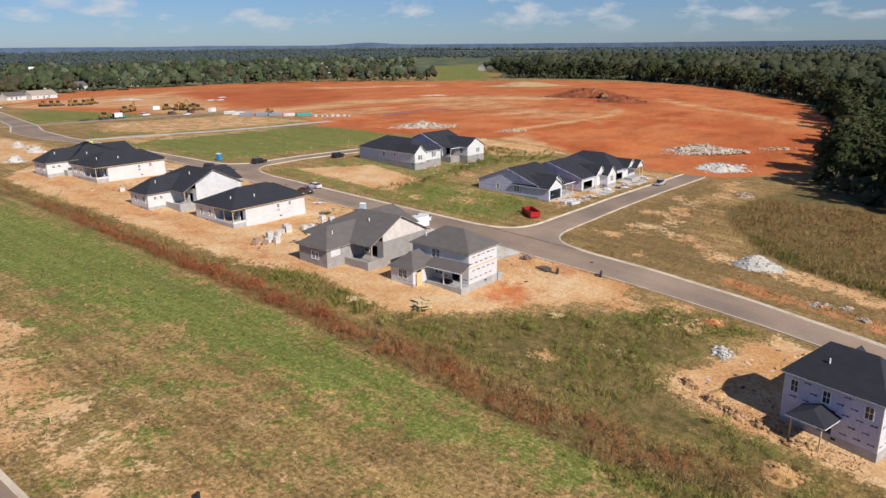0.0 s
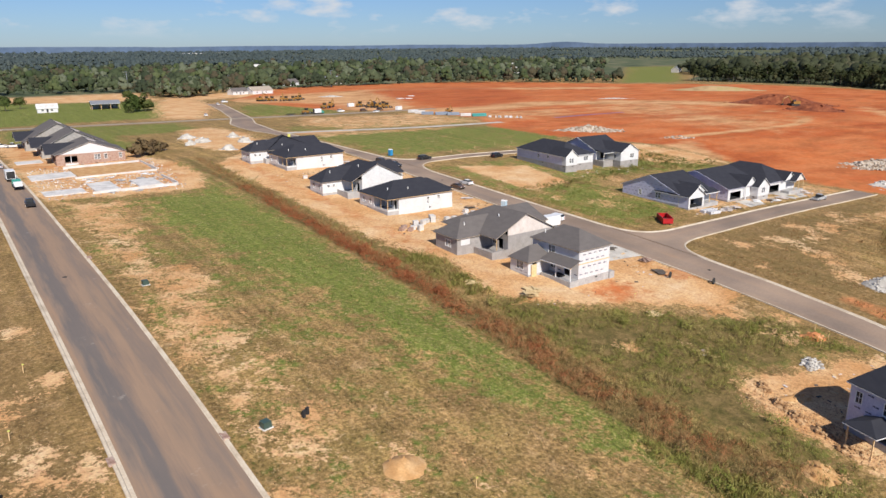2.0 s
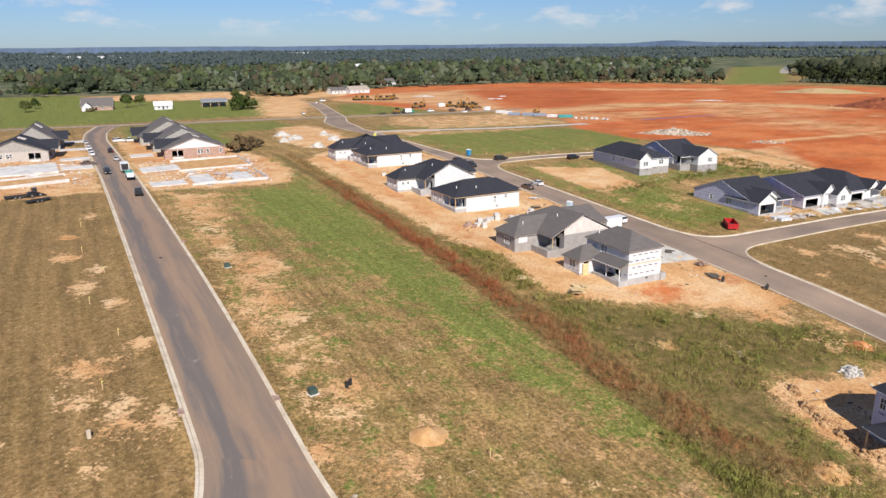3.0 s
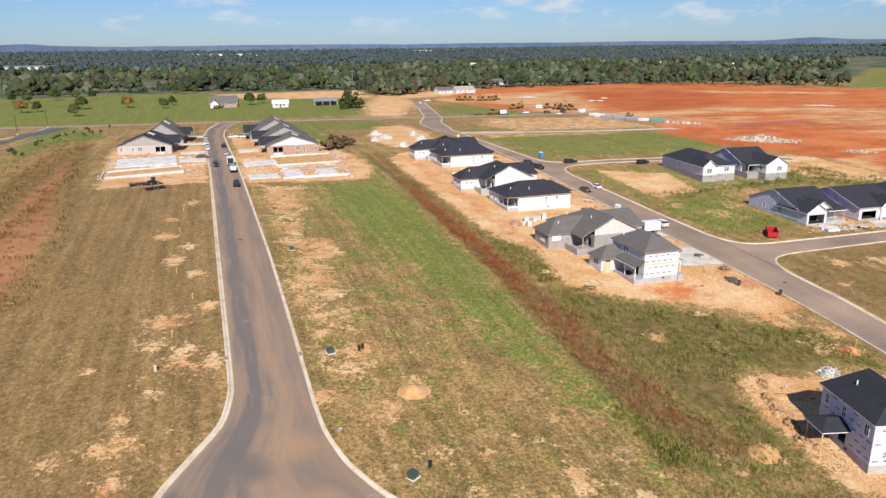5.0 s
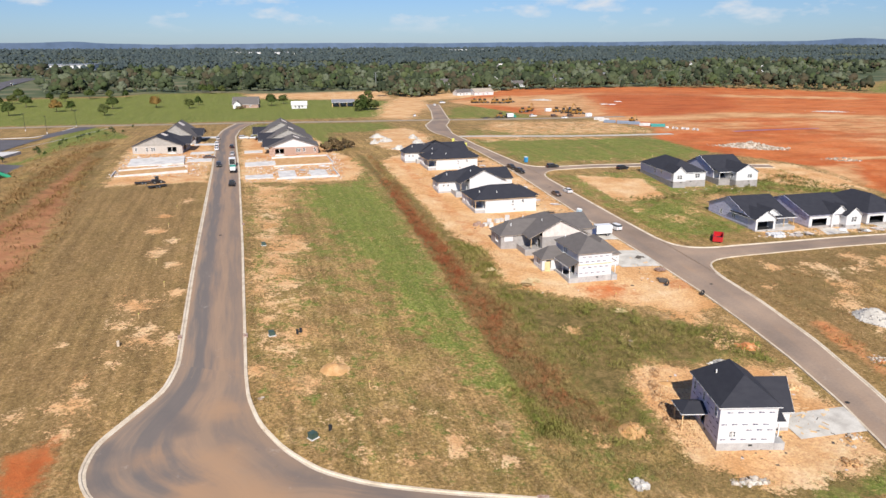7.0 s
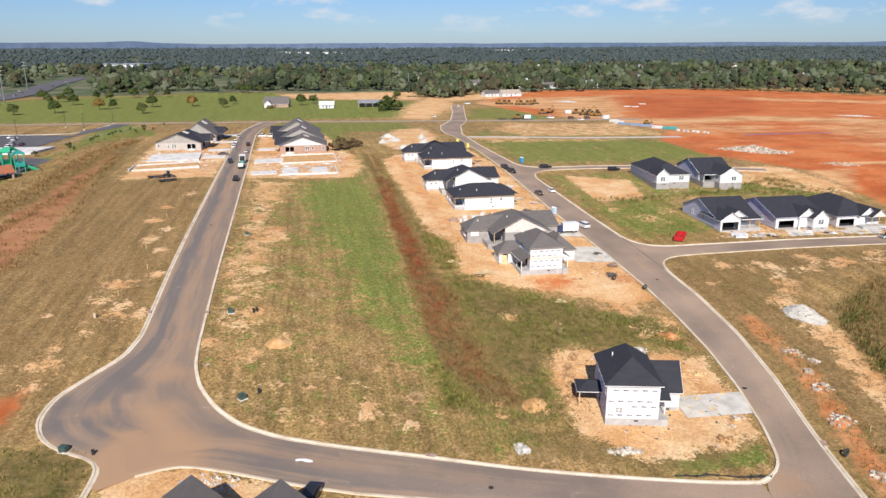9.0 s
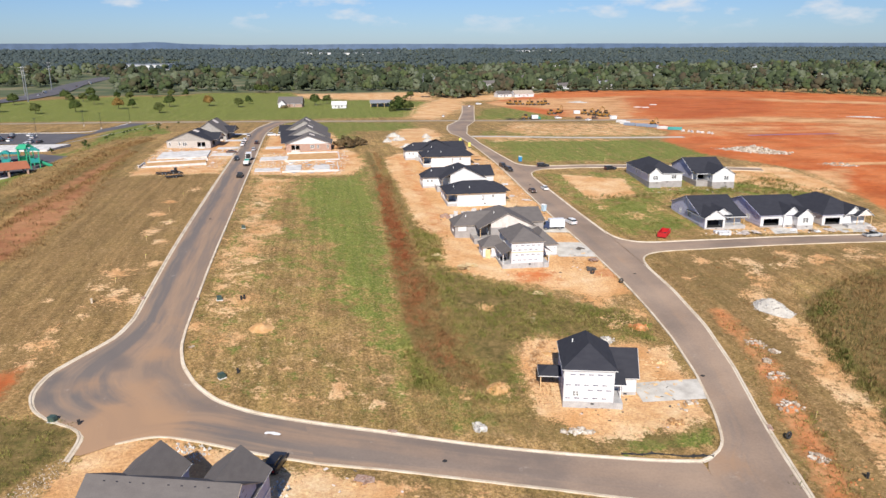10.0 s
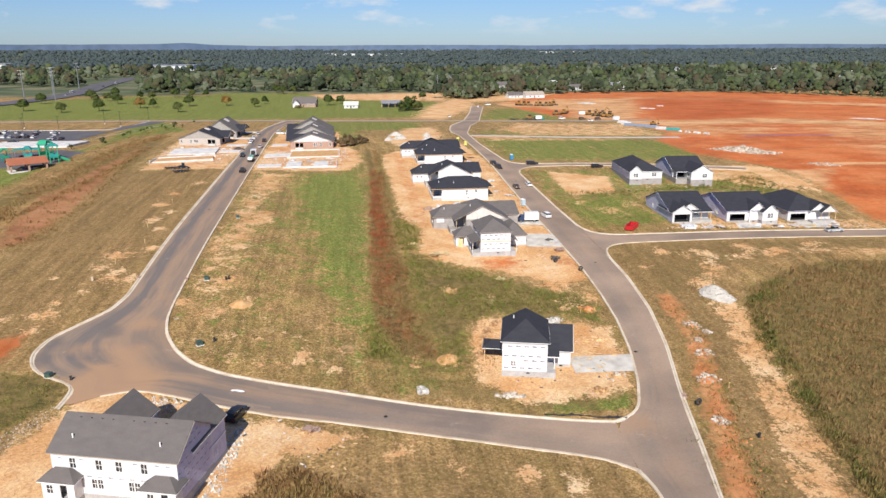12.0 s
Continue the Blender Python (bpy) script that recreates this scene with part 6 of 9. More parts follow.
# ---- growth ----
def from_arrays(name, v, k, mat, normals=None, tone=None, index=None):
    """A mesh of many faces of k corners each, from an array of corners in order."""
    me = bpy.data.meshes.new(name)
    n = len(v)
    me.vertices.add(n)
    me.vertices.foreach_set("co", np.asarray(v, np.float32).ravel())
    index = np.arange(n) if index is None else index
    me.loops.add(len(index))
    me.loops.foreach_set("vertex_index", np.asarray(index, np.int32))
    me.polygons.add(len(index) // k)
    me.polygons.foreach_set("loop_start", np.arange(0, len(index), k, dtype=np.int32))
    me.update(calc_edges=True)
    if normals is not None:
        me.attributes.new("custom_normal", "FLOAT_VECTOR", "POINT").data.foreach_set("vector", np.asarray(normals, np.float32).ravel())
    if tone is not None:
        me.attributes.new("tone", "FLOAT", "POINT").data.foreach_set("value", np.asarray(tone, np.float32).ravel())
    me.materials.append(M[mat])
    return me


def scatter(poly, per_m2, seed, limit=90000):
    r = np.random.RandomState(seed)
    p = np.array(poly, float)
    lo, hi = p.min(0), p.max(0)
    n = min(limit, int(np.prod(hi - lo) * per_m2))
    q = lo + r.rand(n, 2) * (hi - lo)
    return q[inside(poly, q[:, 0], q[:, 1], 2.5) > r.rand(n)]


def blades(name, spots, k, low, high, wide, mat, seed, label, spread=0.25, lean=0.35, patchy=0.0, drier=0.0):
    """Tufts of upright blades standing on the ground, many in one mesh."""
    r = np.random.RandomState(seed)
    n = len(spots)
    size = low + (high - low) * r.rand(n) ** 1.3
    if patchy:
        lump = np.array([noise.noise((x * 0.33, y * 0.33, seed + 7.0)) + 0.5 * noise.noise((x * 0.9, y * 0.9, seed + 1.0)) for x, y in spots])
        size *= np.clip(1 - 0.2 * patchy + 1.3 * patchy * lump, 0.3, 1.7)
    c = np.repeat(np.c_[spots, surfaces(spots[:, 0], spots[:, 1]) - 0.04], k, 0)
    s = np.repeat(size, k) * (0.55 + 0.45 * r.rand(n * k))
    c[:, :2] += r.randn(n * k, 2) * spread * s[:, None]
    a = r.rand(n * k) * 2 * np.pi
    w = wide * s * (0.6 + 0.8 * r.rand(n * k)) / 2
    side = np.stack([np.cos(a) * w, np.sin(a) * w, np.zeros(n * k)], 1)
    top = c + np.stack([r.randn(n * k) * lean * s, r.randn(n * k) * lean * s, s], 1)
    mid = c * 0.45 + top * 0.55
    v = np.stack([c, mid + side, top, mid - side], 1).reshape(-1, 3)
    nr = np.stack([np.sin(a) * 0.6, -np.cos(a) * 0.6, np.full(n * k, 0.6)], 1) + r.randn(n * k, 3) * 0.2
    nr /= np.linalg.norm(nr, axis=1)[:, None]
    patch = np.array([noise.noise((x * 0.13, y * 0.13, seed)) + 0.6 * noise.noise((x * 0.5, y * 0.5, seed + 3.0)) for x, y in spots])
    # drier towards the near end of a strip
    tone = np.clip(0.45 + 0.75 * patch + 0.12 * r.randn(n) + drier * (0.6 - np.clip(spots[:, 1] / 90, 0, 1)), 0, 0.85)
    ob = new(name, from_arrays(name, v, 4, mat, np.repeat(nr, 4, 0), np.repeat(tone, 4 * k)))
    return tagged(ob, label, "weeds", kind="stuff")


def cards(centres, sizes, r, facing):
    """Small leafy facets that lie roughly along the skin of their clump."""
    n = len(centres)
    q = facing + r.randn(n, 3) * 0.4
    q /= np.linalg.norm(q, axis=1)[:, None]
    a, b = r.randn(n, 3), np.zeros((n, 3))
    a -= q * (a * q).sum(1)[:, None]
    a /= np.linalg.norm(a, axis=1)[:, None]
    b = np.cross(q, a)
    s = sizes[:, None] * (0.6 + 0.8 * r.rand(n, 1)) / 2
    w = 0.5 + 0.5 * r.rand(n, 1)
    return np.stack([centres - a * s, centres - b * s * w * 0.8, centres + a * s, centres + b * s * w], 1).reshape(-1, 3)


def crowns(spots, high, wide, clumps, per, leaf_size, seed, base=0.3):
    """Crowns of many trees as clumps of leaf facets: spots n x 3."""
    r = np.random.RandomState(seed)
    n = len(spots)
    # clump centres on an uneven egg
    d = r.randn(n, clumps, 3)
    d /= np.linalg.norm(d, axis=2)[..., None]
    d[..., 2] = np.abs(d[..., 2]) * 1.2 - 0.35
    q = 0.45 + 0.45 * r.rand(n, clumps, 1)
    h, w = high[:, None], wide[:, None]
    c = d * q
    c = np.stack([c[..., 0] * w, c[..., 1] * w, h * (base + (1 - base) * 0.45) + c[..., 2] * h * (1 - base) * 0.62], 2)
    u = r.randn(n, clumps, per, 3) + np.array([0, 0, 0.35])
    u /= np.linalg.norm(u, axis=3)[..., None]
    p = c[:, :, None, :] + u * (0.75 + 0.35 * r.rand(n, clumps, per, 1)) * np.array([0.36, 0.36, 0.28]) * w[..., None, None]
    p = p + spots[:, None, None, :]
    size = np.broadcast_to(leaf_size * (w / 4.0)[..., None], (n, clumps, per)).reshape(-1)
    # shade each facet as part of its round clump and crown
    mid = spots + np.c_[np.zeros((n, 2)), high * (base + (1 - base) * 0.4)]
    a = p - mid[:, None, None, :]
    a /= np.linalg.norm(a, axis=3)[..., None] + 1e-6
    b = p - (c + spots[:, None, :])[:, :, None, :]
    b /= np.linalg.norm(b, axis=3)[..., None] + 1e-6
    nr = a * 0.75 + b * 0.6 + r.randn(n, clumps, per, 3) * 0.08 + np.array([0, 0, 0.3])
    nr /= np.linalg.norm(nr, axis=3)[..., None]
    tone = np.clip(r.rand(n, 1) * 0.9 + r.randn(n, clumps) * 0.05, 0, 0.85)
    return cards(p.reshape(-1, 3), size, r, nr.reshape(-1, 3)), np.repeat(nr.reshape(-1, 3), 4, 0), np.repeat(tone.reshape(-1), per * 4)


def masses(spots, high, wide, clumps, seed, base, coarse=False):
    """Crowns seen from afar: each a heap of uneven leaf clumps."""
    r = np.random.RandomState(seed)
    n = len(spots)
    g = (1 + 5 ** 0.5) / 2
    ico = np.array([(-1, g, 0), (1, g, 0), (-1, -g, 0), (1, -g, 0), (0, -1, g), (0, 1, g), (0, -1, -g), (0, 1, -g), (g, 0, -1), (g, 0, 1), (-g, 0, -1), (-g, 0, 1)], float)
    ico /= np.linalg.norm(ico[0])
    tri = np.array([0, 11, 5, 0, 5, 1, 0, 1, 7, 0, 7, 10, 0, 10, 11, 1, 5, 9, 5, 11, 4, 11, 10, 2, 10, 7, 6, 7, 1, 8, 3, 9, 4, 3, 4, 2, 3, 2, 6, 3, 6, 8, 3, 8, 9, 4, 9, 5, 2, 4, 11, 6, 2, 10, 8, 6, 7, 9, 8, 1])
    if coarse:
        ico = np.array([(1, 0, 0), (0, 1, 0), (-1, 0, 0), (0, -1, 0), (0, 0, 1), (0, 0, -1)], float)
        tri = np.array([0, 1, 4, 1, 2, 4, 2, 3, 4, 3, 0, 4, 1, 0, 5, 2, 1, 5, 3, 2, 5, 0, 3, 5])
    m = len(ico)
    d = r.randn(n, clumps, 3)
    d /= np.linalg.norm(d, axis=2)[..., None]
    d[..., 2] = np.abs(d[..., 2]) * 1.25 - 0.45
    q = 0.4 + 0.4 * r.rand(n, clumps, 1)
    h, w = high[:, None], wide[:, None]
    c = np.stack([d[..., 0] * q[..., 0] * w, d[..., 1] * q[..., 0] * w, h * (base + (1 - base) * 0.45) + d[..., 2] * q[..., 0] * h * (1 - base) * 0.7], 2)
    size = w[..., None] * (0.26 + 0.26 * r.rand(n, clumps, 1)) * np.array([1, 1, 0.9]) * (16 / max(clumps, 7)) ** 0.3
    off = ico[None, None] * size[:, :, None, :] * (1 + 0.13 * r.randn(n, clumps, m, 1))
    p = c[:, :, None, :] + off
    mid = np.stack([np.zeros(n), np.zeros(n), high * (base + (1 - base) * 0.35)], 1)
    a = p - mid[:, None, None, :]
    a /= np.linalg.norm(a, axis=3)[..., None] + 1e-6
    nr = a * 0.55 + ico[None, None] * 0.75 + np.array([0, 0, 0.12])
    nr /= np.linalg.norm(nr, axis=3)[..., None]
    # neighbours tend to be of a kind
    kin = np.array([noise.noise((x / 130, y / 70, 2.0)) for x, y in spots[:, :2]])[:, None]
    tone = np.clip((0.5 + 0.9 * kin + 0.3 * r.randn(n, 1)) * 0.94 + r.randn(n, clumps) * 0.04, 0, 0.94)
    p = (p + spots[:, None, None, :]).reshape(-1, 3)
    index = (np.arange(n * clumps)[:, None] * m + tri[None, :]).ravel()
    return p, nr.reshape(-1, 3), np.repeat(tone.reshape(-1), m), index


def shrubs(name, spots2, low, high, slim, clumps, per, leaf_size, mat, seed, label, drier=0.0):
    """Bushy weeds: rounded tufts of small leaves, many in one mesh."""
    r = np.random.RandomState(seed)
    n = len(spots2)
    lump = np.array([noise.noise((x * 0.3, y * 0.3, seed + 5.0)) + 0.5 * noise.noise((x * 0.8, y * 0.8, seed + 2.0)) for x, y in spots2])
    h = (low + (high - low) * r.rand(n)) * np.clip(0.9 + 0.9 * lump, 0.35, 1.6)
    w = h * slim * (0.7 + 0.6 * r.rand(n))
    spots = np.c_[spots2, surfaces(spots2[:, 0], spots2[:, 1]) - 0.05]
    v, nr, _ = crowns(spots, h, w, clumps, per, leaf_size, seed + 1, 0.02)
    patch = np.array([noise.noise((x * 0.11, y * 0.11, seed)) + 0.6 * noise.noise((x * 0.4, y * 0.4, seed + 3.0)) for x, y in spots2])
    tone = np.clip(0.42 + 0.8 * patch + 0.12 * r.randn(n) + drier * (0.6 - np.clip(spots2[:, 1] / 90, 0, 1)), 0, 0.85)
    return tagged(new(name, from_arrays(name, v, 4, mat, nr, np.repeat(tone, clumps * per * 4))), label, "weeds", kind="stuff")


def woodland(name, spots2, low, high, slim, clumps, per, leaf_size, mat, seed, label, trunks=False, base=0.3):
    """Many trees in one mesh. per 0: leaf clumps; else facets round each clump."""
    r = np.random.RandomState(seed)
    n = len(spots2)
    h = low + (high - low) * r.rand(n) ** (1.4 if per else 1.9)
    w = h * slim * (0.7 + 0.6 * r.rand(n))
    spots = np.c_[spots2, surfaces(spots2[:, 0], spots2[:, 1])]
    if per:
        v, nr, tone = crowns(spots, h, w, clumps, per, leaf_size, seed + 1, base)
        ob = new(name, from_arrays(name, v, 4, mat, nr, tone))
    else:
        v, nr, tone, index = masses(spots, h, w, clumps, seed + 1, base, leaf_size > 2.5)
        me = from_arrays(name, v, 3, mat, nr, tone, index)
        me.polygons.foreach_set("use_smooth", np.ones(len(me.polygons), bool))
        ob = new(name, me)
    tagged(ob, label, "trees", kind="stuff")
    if trunks:
        m = Mesh()
        for (x, y, z), hh in zip(spots, h):
            m.tube((x, y, z - 0.3), (x + r.randn() * 0.4, y + r.randn() * 0.4, z + hh * 0.75), 0.022 * hh, 0.008 * hh, 5)
        tagged(part("tree_trunks", m, "bark"), "bare grey trunks along the edge of the wood", "trees", kind="stuff")
    return ob


# weeds along the swale, in the wet corner and beyond the street
s1 = scatter(RUST, 2.8, 11)
browner = s1[:, 1] < 20 + 7 * np.random.RandomState(9).randn(len(s1))
blades("weed_strip", s1[browner], 12, 0.5, 1.5, 0.032, "weed_brown", 20, "tall straw-brown weed stalks at the swale's end", 0.4, 0.35, 0.6)
s1 = s1[~browner & (s1[:, 1] < 158 + 18 * np.random.RandomState(10).randn(len(s1)))]
blades("weed_strip", s1, 12, 0.5, 1.5, 0.032, "weed_rust", 21, "tall rust-red weed stalks along a drainage swale", 0.4, 0.35, 0.6, 0.85)
bushy = scatter(RUST, 2.0, 111)
shrubs("weed_strip", bushy[bushy[:, 1] < 158 + 18 * np.random.RandomState(12).randn(len(bushy))], 0.8, 1.9, 0.5, 6, 18, 0.5, "weed_rust", 121, "bushy rust-brown weeds along a drainage swale", 0.75)
s1 = scatter(STRIP, 2.4, 31)
blades("weed_strip", s1, 12, 0.5, 1.5, 0.032, "weed_brown", 22, "tall dry brown weed stalks along a drainage swale", 0.4, 0.35, 0.7)
shrubs("weed_strip", scatter(STRIP, 2.0, 131), 0.8, 1.9, 0.5, 6, 18, 0.5, "weed_brown", 122, "bushy dry brown weeds along a drainage swale")
s2 = scatter(WEEDS, 5.0, 12)
lean_ = np.array([noise.noise((x * 0.09, y * 0.09, 5.0)) for x, y in s2])
s2 = s2[lean_ > -0.28 + 0.1 * np.random.RandomState(5).randn(len(s2))]
blades("weed_patch", s2[::2], 11, 0.4, 1.2, 0.05, "weed_green", 23, "rank green and straw weed stalks on an empty lot", 0.4, 0.4, 0.7)
shrubs("weed_patch", s2[1::5], 0.5, 1.3, 0.66, 5, 15, 0.62, "weed_green", 123, "bushy green weeds on an empty lot")
s3 = scatter([(148, 37), (167, 49), (184, 55), (205, 52), (205, -60), (128, -60), (126, -33), (131, -16), (138, 5), (143, 23)], 2.2, 13)
tint = np.array([noise.noise((x * 0.05, y * 0.05, 9.0)) for x, y in s3]) - 0.54 + 0.25 * np.random.RandomState(6).randn(len(s3))
blades("weed_field", s3[tint < 0], 7, 0.5, 1.4, 0.075, "weed_dark", 24, "brown overgrown field of tall weeds", 0.95, 0.35, 0.5)
blades("weed_field", s3[tint >= 0], 7, 0.5, 1.3, 0.075, "weed_olive", 25, "green weeds among a brown field", 0.95, 0.35, 0.5)
s3 = s3[::8]
shrubs("weed_field", s3, 0.5, 1.3, 0.95, 4, 13, 0.6, "weed_dark", 124, "bushy brown weeds over an overgrown field")
s3 = scatter([(159, 42.5), (145, 30.5), (137, 13), (131.3, -9), (126.6, -27), (120, -60), (123.5, -60), (129.6, -28), (134.4, -10), (140, 11), (147, 27), (160, 39.5)], 7, 20)
blades("weed_strip", s3, 11, 0.5, 1.4, 0.07, "weed_olive", 29, "tall dark green weeds at the field's edge", 0.35, 0.25, 0.5)
s4 = np.concatenate([scatter([(56, 30), (62, 16), (73, 2), (60, 0), (56, 12)], 4, 14), scatter([(70, 4), (104, -9), (104, 1), (82, -6)], 2.5, 15)])
s8 = scatter([(38, -32), (40.3, -26.9), (42.8, -22.2), (45.9, -20.8), (52.8, -25.7), (56, -29), (56, -50), (38, -50)], 9, 16)
blades("weed_patch", s8, 12, 0.5, 1.3, 0.09, "weed_dark", 37, "tall brown weeds beside the duplex", 0.45, 0.35, 0.5)
blades("weed_verge", s4, 8, 0.2, 0.6, 0.1, "weed_straw", 26, "green and straw grass tufts beside the street", 0.4, 0.4, 0.4)
s5 = np.concatenate([scatter([(125, 66), (222, 74), (215, 60), (150, 40), (128, 20)], 0.8, 17), scatter([(130, 12), (142, 26), (128, -50), (112, -50)], 0.6, 18), scatter([(129, 36), (127, 14), (122, -4), (116, -20), (109, -44), (105, -42), (112, -18), (118, -2), (123, 16), (126, 36)], 2.4, 50), scatter([(78, 90), (73, 74), (77, 66), (70, 64), (71, 110)], 3, 19)])
blades("weed_verge", s5, 7, 0.2, 0.6, 0.15, "weed_brown", 27, "dry tufts scattered over the verge", 0.4, 0.4, 0.4)
s6 = np.concatenate([scatter(BANK, 0.35, 41), scatter([(-43, 99), (-47, 127), (-45, 146), (-43.5, 205), (-44, 250), (-38, 285), (-42, 287), (-49, 250), (-49, 205), (-50, 146), (-51, 127), (-48, 99)], 3, 43), scatter([(-44.5, 98), (-40, 137), (-38, 166), (-37, 198), (-39.5, 239), (-37, 239), (-34.5, 198), (-35.5, 166), (-37.5, 137), (-42, 98)], 4, 48), scatter([(-36, 70), (-31, 86), (-27, 116), (-31, 155), (-36, 206), (-34, 206), (-29, 155), (-25, 116), (-26, 80)], 1.2, 44), scatter([(-62, 130), (-60, 260), (-52, 320), (-45, 320), (-50, 180), (-50, 130)], 0.4, 42)])
blades("weed_bank", s6, 7, 0.35, 1.1, 0.14, "weed_dark", 28, "brown weeds on the eroded bank", 0.5, 0.4, 0.5)

blades("weed_patch", scatter([(56.5, 13), (59, 1), (74, -2), (78, 8), (66, 11)], 6, 33), 10, 0.25, 0.8, 0.06, "weed_straw", 36, "straw-coloured weeds by the street", 0.5, 0.45, 0.6)
s9 = np.concatenate([scatter([(67.4, 100), (71.5, 100), (74, 90), (74, 80), (73, 72), (68.6, 70)], 2.5, 35), scatter([(70.3, 95.5), (75, 92.5), (75.3, 80), (72.5, 78), (70.2, 83)], 7, 34), scatter([(58, 14), (58.5, 22), (60.2, 30), (62, 20), (66, 12)], 4, 36)])
blades("weed_patch", s9, 13, 0.4, 1.1, 0.09, "weed_green", 34, "fresh green weeds beside the swale", 0.5, 0.45, 0.5)
s7 = np.concatenate([scatter([(68, 210), (70.5, 205), (70.2, 160), (71, 113), (72, 96), (67, 96), (67.5, 126), (68, 178)], 2.5, 38), scatter(S_WEEDS, 5, 39), scatter([(129, 32), (128, 14), (123, -4), (117, -20), (112, -44), (106, -44), (112, -20), (118.5, -4), (123, 14)], 2.2, 49), scatter(F_GREEN, 2.0, 45), scatter([(126, 87), (150, 87), (150, 112), (127, 120)], 1.2, 46), scatter([(123, 20), (128, 34), (116, -30), (108, -44), (104, -30)], 1.6, 47)])
blades("weed_verge", s7, 6, 0.15, 0.65, 0.12, "weed_green", 48, "coarse green grass about the unfinished houses", 0.5, 0.5, 0.7)


RANK = [(212, 155), (220, 149), (218, 136), (229, 131.5), (211, 126.2), (195, 129.4), (178, 131), (162, 126.6), (174, 137), (191, 138)]
RANK_W = [(127, 129), (144, 124.4), (160, 128), (161, 133), (150, 131), (138, 131)]
shrubs("weed_patch", np.concatenate([scatter(RANK, 0.6, 61), scatter(RANK_W, 0.5, 62)]), 0.5, 1.3, 0.8, 5, 11, 0.9, "weed_olive", 63, "rank green weeds behind the houses on the rise")


# clods and stones over the bare lots
def clods(name, spots, low, high, mat, seed, label):
    r = np.random.RandomState(seed)
    n = len(spots)
    s = (low + (high - low) * r.rand(n) ** 3)[:, None]
    c = np.c_[spots, surfaces(spots[:, 0], spots[:, 1])] + np.c_[np.zeros((n, 2)), 0.1 * s[:, 0]]
    a = r.rand(n) * 2 * np.pi
    ring = [c + np.c_[np.cos(a + k * 2.09), np.sin(a + k * 2.09), -0.35 * np.ones(n)] * s * (0.7 + 0.6 * r.rand(n, 1)) for k in range(3)]
    top = c + np.c_[r.randn(n) * 0.25, r.randn(n) * 0.25, 0.5 + 0.3 * r.rand(n)] * s
    v = np.stack([ring[0], ring[1], top, ring[1], ring[2], top, ring[2], ring[0], top], 1).reshape(-1, 3)
    tagged(new(name, from_arrays(name, v, 3, mat)), label, "soil", kind="stuff")


clods("soil_clods", np.concatenate([scatter(N_LOT, 2.5, 71), scatter([(79, 30), (86, 33), (90, 20), (84, 4), (78, 6)], 6, 72)]), 0.03, 0.2, "clod", 73, "loose clods of tan soil on the bare lot")
clods("soil_clods", scatter([(79, 27), (85, 30), (85, 20), (82, 8), (78.5, 7), (80, 18)], 10, 84), 0.05, 0.36, "clod", 85, "dug ridge of tan clods behind the house")
clods("soil_clods", np.concatenate([scatter(LOTS, 1.0, 74), scatter(S_LOT, 3, 75)]), 0.03, 0.17, "clod", 76, "loose clods of orange soil round the houses")
clods("clay_clods", scatter([(128, 36), (130, 30), (122, -6), (112, -44), (105, -44), (117, -4)], 0.8, 77), 0.05, 0.4, "clay", 78, "broken red clay along the verge")
clods("stone_chips", np.concatenate([scatter([(18, 200), (18, 176), (52, 174), (56, 226), (20, 226)], 1.2, 79), scatter([(-28, 190), (5, 190), (5, 248), (-28, 248)], 0.8, 80), scatter([(38.2, -10), (37, -17.5), (35.6, -27), (34.6, -27), (35.8, -17), (37.2, -10)], 22, 81), scatter([(19, -0.4), (27, -1.2), (25.6, -5.5), (21, -4.5)], 7, 87), scatter([(158, 85), (218, 85), (218, 88), (158, 88)], 0.7, 82)]), 0.1, 0.5, "grey_rock", 83, "pale stone chips and waste on the pads")

clods("stone_chips", scatter([(8.8, -2.6), (7.4, -7), (4.5, -14), (0, -22), (-2.5, -20), (2, -12), (5.4, -7), (7.4, -2.8)], 26, 88), 0.04, 0.2, "rock", 89, "crushed pale stone along the dirt drive")


def offcuts(name, spots, mat, seed, label, long=1.2):
    """Short boards and scraps lying about, each a thin slab at its own angle."""
    r = np.random.RandomState(seed)
    n = len(spots)
    a = r.rand(n) * 6.283
    half = np.stack([np.cos(a), np.sin(a), r.randn(n) * 0.06], 1) * (long * (0.25 + r.rand(n)) / 2)[:, None]
    side = np.stack([-np.sin(a), np.cos(a), r.randn(n) * 0.1], 1) * (0.06 + 0.22 * r.rand(n) ** 2)[:, None]
    c = np.c_[spots, surfaces(spots[:, 0], spots[:, 1]) + 0.06]
    up = np.array([0, 0, 0.05])
    k = [c - half - side, c + half - side, c + half + side, c - half + side]
    quads = [[q + up for q in k], [k[0], k[1], k[1] + up, k[0] + up], [k[1], k[2], k[2] + up, k[1] + up], [k[2], k[3], k[3] + up, k[2] + up], [k[3], k[0], k[0] + up, k[3] + up]]
    v = np.stack([p for q in quads for p in q], 1).reshape(-1, 3)
    tagged(new(name, from_arrays(name, v, 4, mat)), label, "scraps", kind="stuff")


